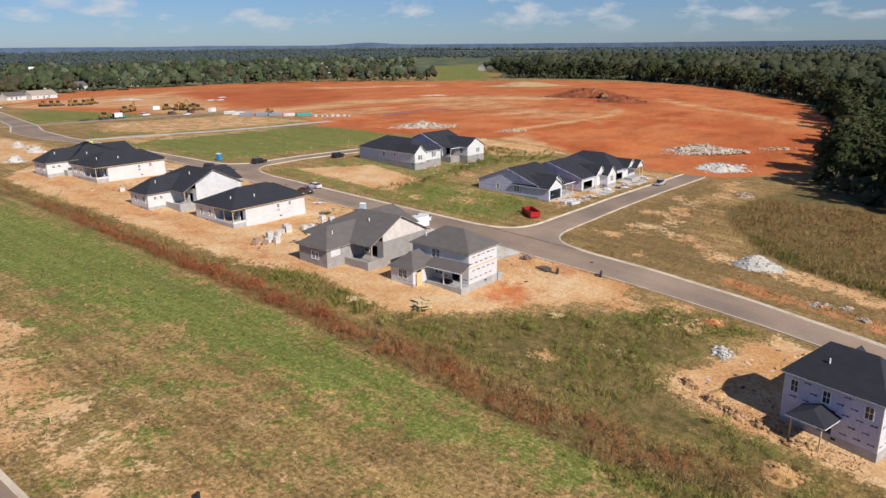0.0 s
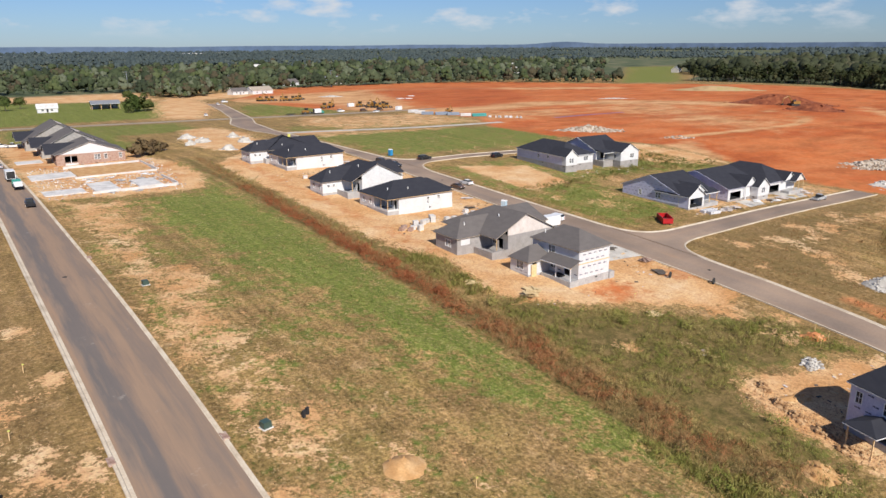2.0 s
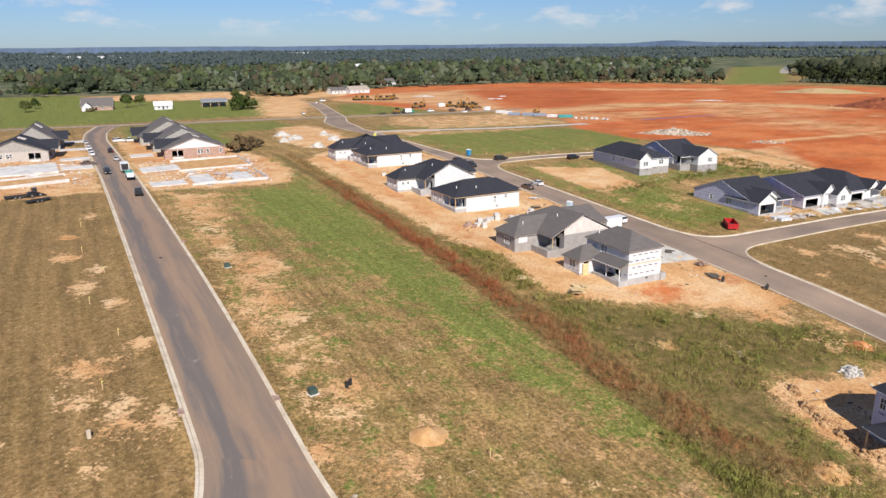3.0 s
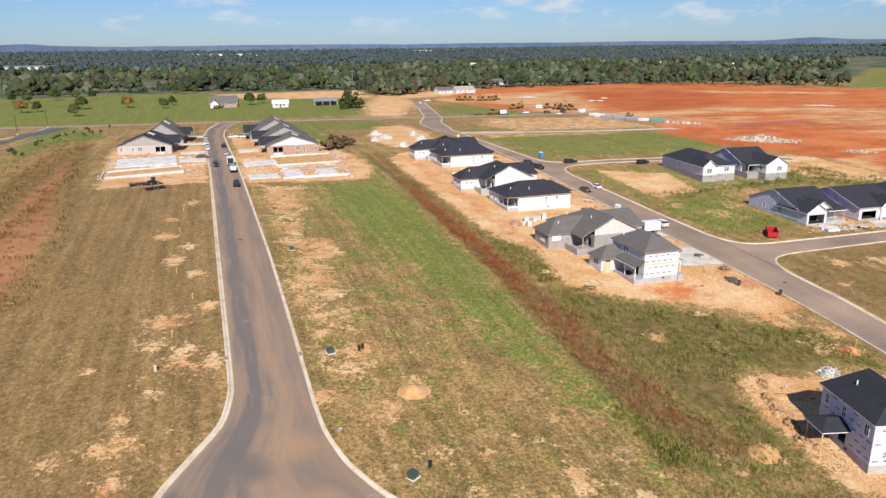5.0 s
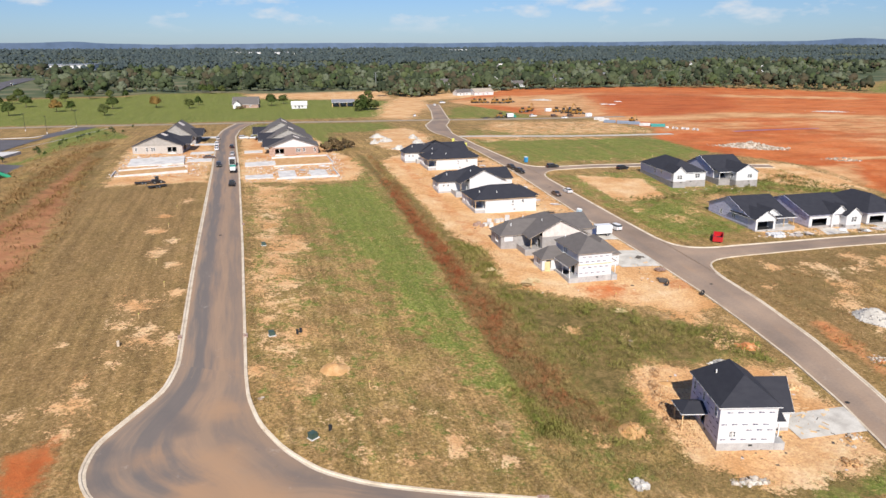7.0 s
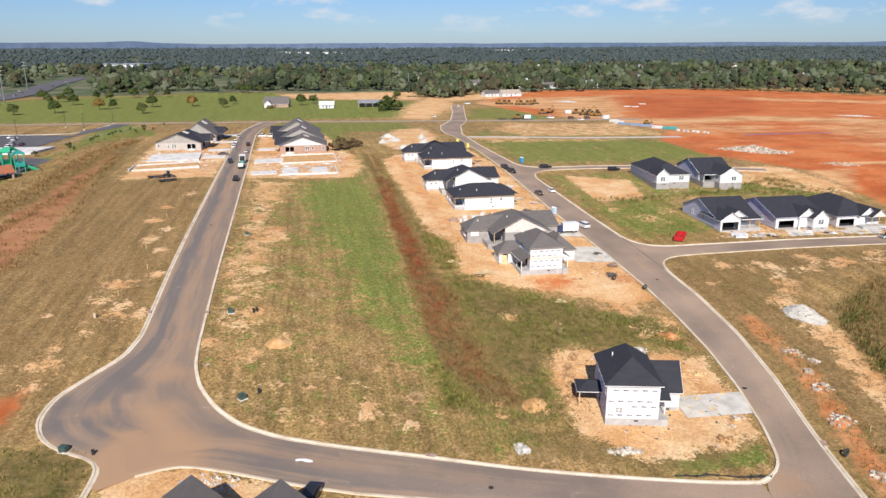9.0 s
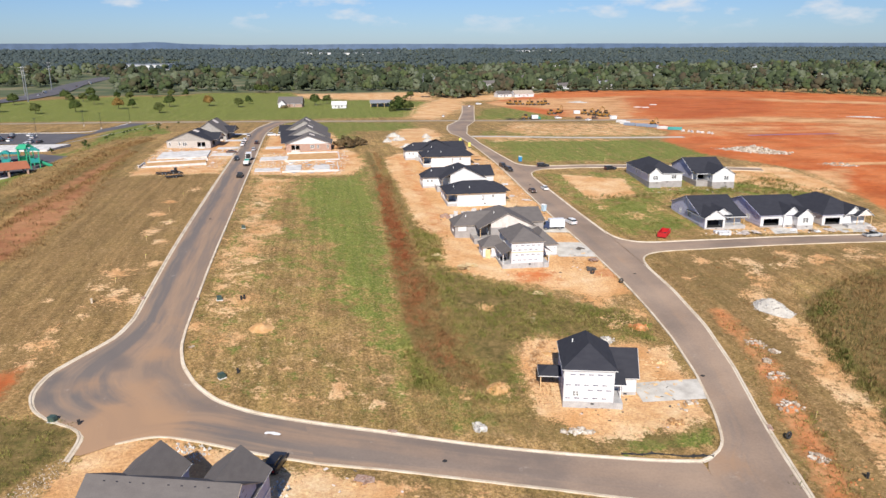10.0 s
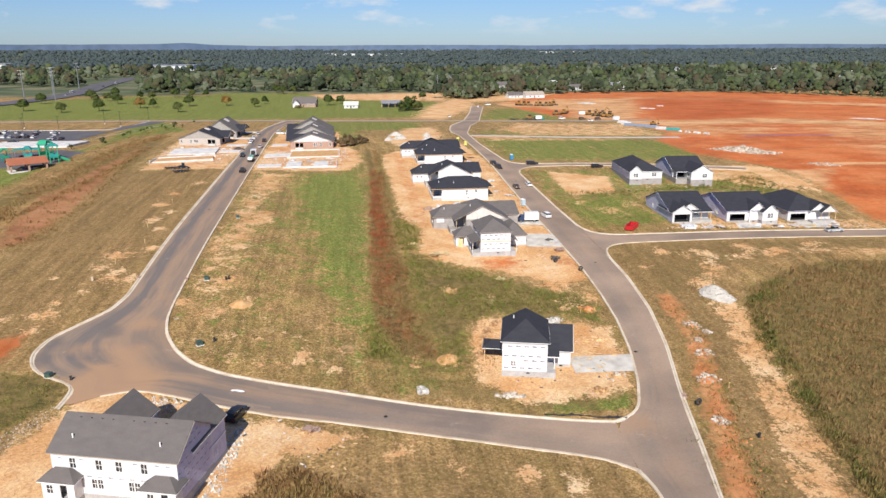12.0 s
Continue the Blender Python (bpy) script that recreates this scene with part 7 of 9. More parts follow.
yards = [[(75, 64), (90, 62), (112, 60), (113, 90), (104, 66), (86, 65)], [(78, 108), (100, 108), (113, 122), (104, 120), (80, 116)], [(76, 160), (100, 160), (112, 176), (78, 178)], [(150, 84), (220, 84), (220, 89), (150, 89)], [(79, 28), (86, 31), (84, 4), (96, -3), (104, 2), (108, 22), (98, 27)], [(20, 174), (54, 174), (54, 228), (20, 228)], [(-27, 190), (4, 190), (4, 246), (-27, 246)], [(36, -6), (56, -12), (54, -22), (38, -16)], [(104, 100), (113, 100), (113, 200), (106, 205)], [(156, 132), (196, 130), (196, 139), (158, 141)]]
offcuts("wood_scraps", np.concatenate([scatter(q, 0.12, 86 + i) for i, q in enumerate(yards)]), "wood", 96, "scattered lumber scraps on the bare lots", 1.0)
offcuts("pale_scraps", np.concatenate([scatter(q, 0.06, 186 + i) for i, q in enumerate(yards)]), "pale_board", 97, "scattered pale scraps on the bare lots", 0.6)
offcuts("dark_scraps", np.concatenate([scatter(q, 0.06, 286 + i) for i, q in enumerate(yards)]), "bark", 98, "scattered brown scraps on the bare lots", 0.6)

turf = np.concatenate([scatter([(18, 6), (62, 2), (61, 60), (60, 120), (18, 120)], 2.2, 101), scatter([(18, 120), (62, 120), (60, 172), (18, 172)], 0.7, 102), scatter([(46, -20), (58, -13), (92, -22), (92, -50), (56, -50)], 1.2, 104)])
blades("turf", turf, 4, 0.1, 0.3, 0.32, "turf", 105, "rough mown tufts of dry turf", 0.7, 0.9, 0.6)

# the wood east of the clay field: edge trees, then the canopy behind them
EDGE_LINE = [(690, 470), (706, 396), (706, 329), (647, 226), (583, 162), (514, 106), (430, 80), (363, 60), (300, 52), (245, 46), (222, 34), (206, 16), (214, -20)]


def beside(line, rows_, gap, step, jitter, seed):
    r = np.random.RandomState(seed)
    p = np.array(line, float)
    size = np.hypot(*np.diff(p, axis=0).T).sum()
    q = resample(line, int(size / step))
    d = np.gradient(q, axis=0)
    d /= np.hypot(d[:, 0], d[:, 1])[:, None]
    out = np.stack([-d[:, 1], d[:, 0]], 1)
    return np.concatenate([q + out * (gap * (k + 0.5)) + r.randn(len(q), 2) * jitter for k in range(rows_)])


edge_spots = beside(EDGE_LINE, 4, 6.5, 7.5, 1.8, 51)
near_edge = edge_spots[edge_spots[:, 0] < 330]
woodland("wood_edge", near_edge, 10, 22, 0.28, 24, 28, 1.0, "leaf_dark", 52, "tall dark trees along the edge of a wood", True, 0.08)
woodland("wood_edge", edge_spots[edge_spots[:, 0] >= 330], 9, 23, 0.29, 14, 13, 1.65, "leaf_dark", 53, "tall dark trees along the edge of a wood", True, 0.04)
woodland("wood_edge", beside(EDGE_LINE, 1, 2.0, 4.5, 1.4, 56), 2.5, 8, 0.5, 9, 0, 2.0, "leaf_canopy", 57, "dark brush under the edge of a wood", False, 0.02)
deep = scatter([(735, 470), (730, 330), (672, 215), (600, 140), (520, 84), (363, 36), (245, 20), (235, -60), (700, -200), (1300, 200), (1300, 700), (900, 640)], 0.0068, 54)
woodland("wood_canopy", deep, 14, 23, 0.4, 4, 0, 2.0, "leaf_canopy", 55, "dark rolling canopy of a wood", False, 0.3)

# the wooded suburb to the north
NORTH_EDGE = [(-500, 820), (-389, 897), (-300, 820), (-188, 745), (-150, 690), (-90, 712), (-16, 712), (80, 706), (150, 700), (160, 580), (172, 566), (200, 610), (262, 632), (340, 640), (430, 640), (511, 590), (600, 500)]
north = beside(NORTH_EDGE, 4, 10, 10, 3.6, 61)
north = north[inside(CLEARING, north[:, 0], north[:, 1], 6) < 0.3]
woodland("tree_belt", north, 4, 20, 0.36, 26, 0, 1.7, "leaf_wood", 62, "mixed trees at the far edge of the fields", False, 0.08)
mid1 = scatter([(-700, 850), (-380, 915), (-180, 775), (0, 745), (160, 740), (270, 680), (450, 690), (610, 560), (700, 620), (1150, 1000), (1100, 1300), (-900, 1300)], 0.0042, 63)
keep = np.array([noise.noise((x / 110, y / 70, 4.0)) + 0.5 * noise.noise((x / 40, y / 35, 8.0)) for x, y in mid1]) > -0.16
keep &= inside(CLEARING, mid1[:, 0], mid1[:, 1], 6) < 0.3
woodland("wooded_suburb", mid1[keep], 5, 18, 0.42, 6, 0, 2.1, "leaf_wood", 64, "trees of a wooded suburb", False, 0.12)
# farther woods, whose leaf colour carries the haze of distance
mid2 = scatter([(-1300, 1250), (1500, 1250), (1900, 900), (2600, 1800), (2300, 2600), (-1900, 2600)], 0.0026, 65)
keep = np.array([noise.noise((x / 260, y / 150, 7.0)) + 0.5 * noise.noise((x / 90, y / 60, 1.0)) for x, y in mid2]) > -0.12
woodland("far_woods", mid2[keep], 7, 13, 0.7, 3, 0, 2.8, "leaf_hazed", 66, "far haze-tinted blue-green woodland", False, 0.1)
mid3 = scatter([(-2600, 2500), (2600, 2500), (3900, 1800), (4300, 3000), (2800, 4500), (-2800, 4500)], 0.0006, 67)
woodland("far_woods", mid3, 7, 14, 1.05, 3, 0, 3.4, "leaf_hazed", 68, "far haze-tinted blue-green woodland near the horizon", False, 0.1)
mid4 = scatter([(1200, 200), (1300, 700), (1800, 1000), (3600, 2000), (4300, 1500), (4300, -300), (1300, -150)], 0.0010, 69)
woodland("far_woods", mid4, 8, 15, 0.8, 3, 0, 3.2, "leaf_hazed", 70, "far haze-tinted blue-green woodland to the east", False, 0.1)

# ridge on the horizon, its haze put into the blue colour
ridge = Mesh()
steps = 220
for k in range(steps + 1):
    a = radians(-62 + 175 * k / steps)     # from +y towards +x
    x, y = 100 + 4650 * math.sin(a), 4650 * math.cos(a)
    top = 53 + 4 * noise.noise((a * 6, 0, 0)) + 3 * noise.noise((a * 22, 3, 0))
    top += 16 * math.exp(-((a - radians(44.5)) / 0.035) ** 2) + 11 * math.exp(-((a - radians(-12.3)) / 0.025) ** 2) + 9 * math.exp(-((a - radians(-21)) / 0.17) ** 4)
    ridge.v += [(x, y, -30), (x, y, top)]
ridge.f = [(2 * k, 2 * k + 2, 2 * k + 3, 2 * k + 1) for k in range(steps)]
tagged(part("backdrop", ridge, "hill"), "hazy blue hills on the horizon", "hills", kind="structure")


# single trees
def tree(x, y, high, wide, mat, seed, label, group="", base=0.22, clumps=22, per=44, size=1.3):
    t = thing("tree", x, y, 0, label, "tree", group)
    r = np.random.RandomState(seed)
    m = Mesh()
    m.tube((0, 0, -0.2), (0.05, 0, high * 0.4), 0.03 * high, 0.018 * high, 8)
    m.tube((0.05, 0, high * 0.4), (0.1, 0.1, high * 0.8), 0.018 * high, 0.006 * high, 6)
    for k in range(5):
        a = k * 1.3 + r.rand()
        z = high * (0.3 + 0.07 * k)
        m.tube((0.05, 0, z), (math.cos(a) * wide * 0.6, math.sin(a) * wide * 0.6, z + high * 0.22), 0.01 * high, 0.004 * high, 5)
    part("trunk", m, "bark", t)
    v, nr, tone = crowns(np.zeros((1, 3)), np.array([high]), np.array([wide]), clumps, per, size, seed, base)
    part("crown", from_arrays("crown", v, 4, mat, nr, tone), mat, t)
    return t


FARM_TREES = "scattered pasture trees"
kinds = ((9.6, 4.4, "leaf_tree", "round green pasture tree"), (8.0, 3.7, "leaf_tree", "small green pasture tree"), (9.5, 4.2, "leaf_gold", "pasture tree with turning golden leaves"), (7.0, 3.3, "leaf_tree", "low bushy pasture tree"))
protos = {}
FARM_SPOTS = [(-189, 474, 0), (-206, 552, 0), (-156, 458, 1), (-133, 470, 0), (-166, 565, 1), (-161, 583, 1), (-142, 547, 0), (-110, 497, 2), (-102, 506, 3), (-72, 458, 1), (-76, 517, 0), (-46, 522, 2), (-21, 507, 1), (-16, 540, 3), (40, 514, 0), (50, 530, 1), (-112, 628, 0), (-126, 600, 1), (-96, 632, 1), (-84, 640, 3), (-171, 640, 0), (-182, 604, 0), (-140, 612, 3), (-12, 686, 0), (-2, 690, 1), (-20, 694, 0), (128, 580, 1)]
for i, (x, y, k) in enumerate(FARM_SPOTS):
    hh, ww, mt, lab = kinds[k]
    if k not in protos:
        protos[k] = tree(x, y, hh, ww, mt, 80 + k, lab, FARM_TREES, 0.12, 34, 40, 0.9)
    else:
        copy_thing(protos[k], pose(x, y, surface(x, y), 0, 0, 37 * i))


def bush(x, y, wide, high, mat, seed, label, lumps=5):
    b = thing("bush", x, y, 0, label, "bush")
    r = np.random.RandomState(seed)
    spots = np.c_[r.randn(lumps, 2) * wide * 0.45, np.zeros(lumps)]
    v, nr, tone = crowns(spots, high * (0.6 + 0.5 * r.rand(lumps)), wide * (0.4 + 0.3 * r.rand(lumps)), 10, 26, 1.4, seed + 1, 0.02)
    part("foliage", from_arrays("foliage", v, 4, mat, nr, tone), mat, b)
    st = Mesh()
    for q in spots:
        st.tube((q[0], q[1], -0.3), (q[0] * 1.1, q[1] * 1.1, high * 0.4), 0.09, 0.03, 5)
    part("stems", st, "bark", b)


bush(102, 444, 8.5, 13, "leaf_tree", 91, "large dark green thicket by the barn", 7)
bush(110, 452, 5, 8, "leaf_tree", 92, "green thicket beside the dirt road")
bush(96, 436, 3, 4, "leaf_tree", 93, "low green bush by the road")
bush(57, 233, 5.0, 5.4, "leaf_brown", 94, "brown bushy thicket behind the row houses", 7)
bush(62, 241, 3.8, 4.4, "leaf_brown", 95, "brown bush behind the row houses")
bush(17, 490, 3.2, 2.6, "leaf_brown", 96, "reddish shrub before the farmhouse")
sap = None
r_s = random.Random(8)
for k in range(26):
    u = k / 25
    x, y = -66 + 22 * u + r_s.uniform(-7, 7), 225 + 130 * u + r_s.uniform(-6, 6)
    if sap is None:
        sap = tree(x, y, 3.0, 0.9, "leaf_tree", 99, "young staked tree on the green bank", "saplings along the car park", 0.15, 8, 14, 1.6)
    else:
        copy_thing(sap, pose(x, y, surface(x, y), 0, 0, 50 * k))


# ---- vehicles ----
def hull(mesh, rings):
    """A body lofted through rectangles: x, half width, z low, z high."""
    k = len(mesh.v)
    for x, w, a, b in rings:
        mesh.v += [(x, -w, a), (x, w, a), (x, w, b), (x, -w, b)]
    n = len(rings)
    for i in range(n - 1):
        p, q = k + 4 * i, k + 4 * i + 4
        for j in range(4):
            mesh.f.append((p + j, p + (j + 1) % 4, q + (j + 1) % 4, q + j))
    e = k + 4 * (n - 1)
    mesh.f += [(k + 3, k + 2, k + 1, k), (e, e + 1, e + 2, e + 3)]
    return mesh


def wheels(parent, xs, half, r=0.34):
    for x in xs:
        for s in (-1, 1):
            w = part("wheel", Mesh().tube((x, s * (half - 0.2), r), (x, s * half, r), r, n=14), "tyre", parent)
            part("rim", Mesh().tube((x, s * (half + 0.004), r), (x, s * (half + 0.02), r), r * 0.6, n=10), "steel", w, "steel wheel rim")


def car(x, y, rz, style, mat, label, group=""):
    c = thing("car" if style != "pickup" else "pickup_truck", x, y, rz, label, "car" if style != "pickup" else "truck", group, z=surface(x, y) + 0.13 if on_road(x, y) else None)
    if style == "sedan":
        hull(b := Mesh(), [(-2.3, 0.75, 0.45, 0.8), (-2.2, 0.86, 0.3, 0.95), (-1.5, 0.9, 0.24, 1.0), (1.1, 0.9, 0.24, 1.0), (2.0, 0.86, 0.28, 0.86), (2.3, 0.72, 0.42, 0.72)])
        hull(g := Mesh(), [(-1.75, 0.72, 1.0, 1.02), (-1.05, 0.64, 1.0, 1.38), (0.35, 0.64, 1.0, 1.42), (1.1, 0.74, 0.99, 1.02)])
        roof_ = [(-1.0, 0.6, 1.38, 1.43), (0.3, 0.6, 1.42, 1.47)]
        xs = (-1.4, 1.4)
    elif style == "suv":
        hull(b := Mesh(), [(-2.4, 0.8, 0.5, 1.1), (-2.35, 0.92, 0.35, 1.15), (-1.5, 0.95, 0.3, 1.15), (1.1, 0.95, 0.3, 1.12), (2.2, 0.9, 0.34, 1.0), (2.45, 0.78, 0.5, 0.85)])
        hull(g := Mesh(), [(-2.3, 0.8, 1.15, 1.2), (-2.05, 0.72, 1.12, 1.66), (0.4, 0.72, 1.12, 1.68), (1.15, 0.8, 1.1, 1.15)])
        roof_ = [(-2.0, 0.7, 1.66, 1.74), (0.35, 0.7, 1.68, 1.75)]
        xs = (-1.5, 1.5)
    elif style == "van":
        hull(b := Mesh(), [(-2.9, 0.95, 0.4, 2.2), (-2.85, 1.0, 0.35, 2.4), (1.3, 1.0, 0.35, 2.4), (1.9, 0.95, 0.35, 1.35), (2.8, 0.9, 0.4, 1.1), (2.9, 0.8, 0.5, 0.9)])
        hull(g := Mesh(), [(1.32, 0.9, 1.4, 2.25), (1.95, 0.88, 1.3, 1.4)])
        roof_ = [(-2.8, 0.9, 2.4, 2.46), (1.1, 0.9, 2.4, 2.46)]
        xs = (-1.8, 1.8)
    else:
        hull(b := Mesh(), [(-2.8, 0.9, 0.5, 1.0), (-2.75, 0.96, 0.42, 1.05), (-0.6, 0.97, 0.38, 1.08), (1.0, 0.97, 0.38, 1.1), (2.5, 0.93, 0.42, 1.05), (2.8, 0.82, 0.55, 0.9)])
        hull(g := Mesh(), [(-0.75, 0.78, 1.08, 1.75), (0.4, 0.76, 1.1, 1.78), (1.15, 0.82, 1.1, 1.14)])
        roof_ = [(-0.7, 0.74, 1.76, 1.84), (0.4, 0.74, 1.78, 1.85)]
        xs = (-1.8, 1.8)
    part("body", b, mat, c)
    part("cabin_glass", g, "glass", c, "dark car windows")
    part("roof_panel", hull(Mesh(), roof_), mat, c)
    if style == "pickup":
        bed = Mesh().box(-2.74, -0.78, 1.0, -0.8, 0.78, 1.09)
        part("bed", bed, "dark", c, "dark open load bed")
    part("bumper", Mesh().box(xs[1] + 0.88, -0.7, 0.4, xs[1] + 1.06, 0.7, 0.58), "dark", c)
    for s in (-0.62, 0.62):
        part("headlight", Mesh().box(xs[1] + 0.8, s - 0.14, 0.68, xs[1] + 0.98, s + 0.14, 0.8), "trim", c, "clear headlight")
        part("tail_light", Mesh().box(-xs[1] - 0.98, s - 0.1, 0.72, -xs[1] - 0.9, s + 0.1, 0.95), "red", c, "red tail light")
    wheels(c, xs, 0.93 if style != "pickup" else 0.98, 0.34 if style != "pickup" else 0.4)
    return c


def on_road(x, y):
    return any(inside(r, np.array([float(x)]), np.array([float(y)]), 0.5)[0] > 0.5 for r in ROAD_RINGS)


ST = "vehicles parked along the streets"
car(14.2, 171.0, 88, "pickup", "black_paint", "black pickup truck parked on the street", ST)
car(9.0, 209.0, -88, "suv", "black_paint", "black car driving on the street", ST)
car(13.6, 237.0, 88, "sedan", "silver", "silver car parked by the kerb", ST)
car(13.2, 260.0, 88, "suv", "black_paint", "black car parked by the kerb", ST)
car(6.8, 254.5, 92, "sedan", "white_paint", "white car parked by the kerb", ST)
car(6.6, 262.5, 92, "sedan", "silver", "silver car parked by the kerb", ST)
car(6.4, 271.0, 92, "suv", "white_paint", "white car parked by the kerb", ST)
car(6.2, 293.0, 92, "sedan", "silver", "silver car parked by the kerb", ST)
car(4.6, 230.0, 5, "sedan", "brown_paint", "brown car on the bare verge", ST)
car(22.5, 291.0, 5, "pickup", "white_paint", "white pickup beside the row houses", ST)
car(18.4, 292.0, 20, "suv", "white_paint", "white car beside the row houses", ST)
car(116.6, 173.0, -80, "suv", "black_paint", "black car parked at the junction", ST)
car(115.9, 180.0, -84, "suv", "black_paint", "black car parked behind another", ST)
car(132.5, 179.6, 2, "suv", "black_paint", "black car turning at the junction", ST)
car(116.2, 139.3, -88, "sedan", "brown_paint", "dark brown car parked by the kerb", ST)
car(121.6, 142.2, 90, "sedan", "white_paint", "white car parked by the far kerb", ST)
car(117.0, 101.5, 98, "suv", "white_paint", "white car with dark windows by the house", ST)
car(202.0, 80.6, 2, "pickup", "silver", "silver pickup parked before the garages", ST)
car(158.5, 172.5, 8, "suv", "black_paint", "black car behind the house on the rise", ST)
car(127.5, 392, 80, "sedan", "white_paint", "white car on the far street", ST)
car(163, 476, 80, "sedan", "white_paint", "white car at the far end of the street", ST)
car(176, 500, 10, "suv", "white_paint", "white car on the bare ground", ST)
car(36.2, -6.8, 72, "suv", "black_paint", "black off-road car beside the duplex", ST)


def box_truck(x, y, rz, cab, label):
    t = thing("box_truck", x, y, rz, label, "truck", ST, z=surface(x, y) + (0.13 if on_road(x, y) else 0.0))
    part("cargo_box", hull(Mesh(), [(-3.6, 1.15, 0.9, 3.1), (0.9, 1.15, 0.9, 3.1)]), "white_paint", t, "white cargo box")
    # the box is closed; a dark plate paints its open rear's shade
    part("rear_shade_plate", Mesh().box(-3.64, -1.0, 1.0, -3.605, 1.0, 2.95), "dark", t, "dark plate painting the shade of an open rear")
    part("cab", hull(Mesh(), [(1.0, 1.0, 0.5, 2.3), (1.9, 0.98, 0.5, 2.25), (2.5, 0.95, 0.5, 1.4), (3.1, 0.85, 0.55, 1.2)]), cab, t)
    part("windscreen", hull(Mesh(), [(1.95, 0.9, 1.45, 2.18), (2.52, 0.88, 1.38, 1.46)]), "glass", t)
    part("chassis", Mesh().box(-3.5, -0.5, 0.45, 2.6, 0.5, 0.88), "dark", t)
    wheels(t, (-2.3, 2.0), 1.05, 0.45)


box_truck(109.6, 97.0, 178, "navy_paint", "white box truck with a dark cab by the porch")
box_truck(14.0, 210.5, 90, "white_paint", "white box truck parked on the street")


def work_truck(x, y, rz):
    t = thing("work_truck", x, y, rz, "teal flatbed truck with a white load on the street", "truck", ST, z=surface(x, y) + 0.13)
    part("cab", hull(Mesh(), [(0.8, 1.0, 0.5, 2.2), (2.0, 1.0, 0.5, 2.2), (2.5, 0.95, 0.5, 1.35), (3.4, 0.85, 0.55, 1.15)]), "teal_paint", t)
    part("windscreen", hull(Mesh(), [(2.02, 0.9, 1.4, 2.1), (2.5, 0.88, 1.34, 1.4)]), "glass", t)
    part("flatbed", Mesh().box(-4.2, -1.1, 0.85, 0.7, 1.1, 1.05), "dark", t)
    part("load", hull(Mesh(), [(-4.0, 0.9, 1.06, 1.5), (-2.5, 1.0, 1.06, 2.0), (0.2, 0.9, 1.06, 1.8)]), "white_paint", t, "white wrapped load")
    wheels(t, (-3.0, 2.3), 1.05, 0.48)


work_truck(14.3, 196.5, 90)


def flat_trailer(x, y, rz):
    t = thing("trailer", x, y, rz, "dark flat trailer on the mown field", "trailer")
    m = Mesh().box(-3.0, -1.0, 0.55, 3.0, 1.0, 0.7).box(3.0, -0.1, 0.5, 4.4, 0.1, 0.62)
    part("deck", m, "dark", t)
    for s in (-1, 1):
        part("rail", Mesh().tube((-3, s, 1.1), (3, s, 1.1), 0.05, n=6), "dark", t)
    wheels(t, (-0.6, 0.4), 1.15, 0.35)


def loader(x, y, rz, mat, label, scale=1.0, name="wheel_loader"):
    t = thing(name, x, y, rz, label, "digger", "yellow earth-moving machines" if mat == "yellow" else "", scale=scale)
    part("body", hull(Mesh(), [(-2.4, 0.8, 0.7, 1.5), (-1.8, 0.95, 0.6, 1.8), (0.2, 0.95, 0.6, 1.7), (0.9, 0.7, 0.6, 1.2)]), mat, t)
    part("cab", hull(Mesh(), [(-0.9, 0.7, 1.75, 2.8), (0.4, 0.7, 1.7, 2.9)]), "glass", t)
    part("cab_roof", Mesh().box(-1.0, -0.75, 2.8, 0.5, 0.75, 2.95), mat, t)
    arm = Mesh()
    for s in (-0.5, 0.5):
        arm.tube((0.3, s, 1.5), (2.2, s, 0.7), 0.14, n=6)
    part("lift_arm", arm, mat, t)
    part("bucket", hull(Mesh(), [(2.0, 1.2, 0.15, 0.9), (2.9, 1.2, 0.1, 0.4)]), "dark", t, "dark steel bucket")
    wheels(t, (-1.5, 1.1), 1.15, 0.62)
    return t


def excavator(x, y, rz, mat, label, scale=1.0):
    t = thing("excavator", x, y, rz, label, "digger", scale=scale)
    for s in (-1, 1):
        part("track", hull(Mesh(), [(-2.1, 0.28, 0.25, 0.7), (-1.7, 0.3, 0.0, 0.95), (1.7, 0.3, 0.0, 0.95), (2.1, 0.28, 0.25, 0.7)]), "tyre", t).location = (0, s * 1.15, 0)
    part("house_body", hull(Mesh(), [(-2.3, 1.2, 1.05, 2.1), (-1.6, 1.35, 1.0, 2.3), (1.2, 1.35, 1.0, 2.0)]), mat, t)
    part("cab", hull(Mesh(), [(0.1, 0.5, 1.1, 2.9), (1.3, 0.5, 1.1, 2.85)]), "glass", t).location = (0, 0.75, 0)
    part("boom", Mesh().tube((1.0, 0, 1.7), (3.4, 0, 4.6), 0.3, 0.24, 6).tube((3.4, 0, 4.6), (5.6, 0, 3.4), 0.24, 0.18, 6), mat, t)
    part("stick", Mesh().tube((5.6, 0, 3.5), (6.2, 0, 1.2), 0.18, 0.14, 6), mat, t)
    part("bucket", hull(Mesh(), [(5.6, 0.5, 0.5, 1.3), (6.6, 0.5, 0.5, 0.9)]), "dark", t)
    return t


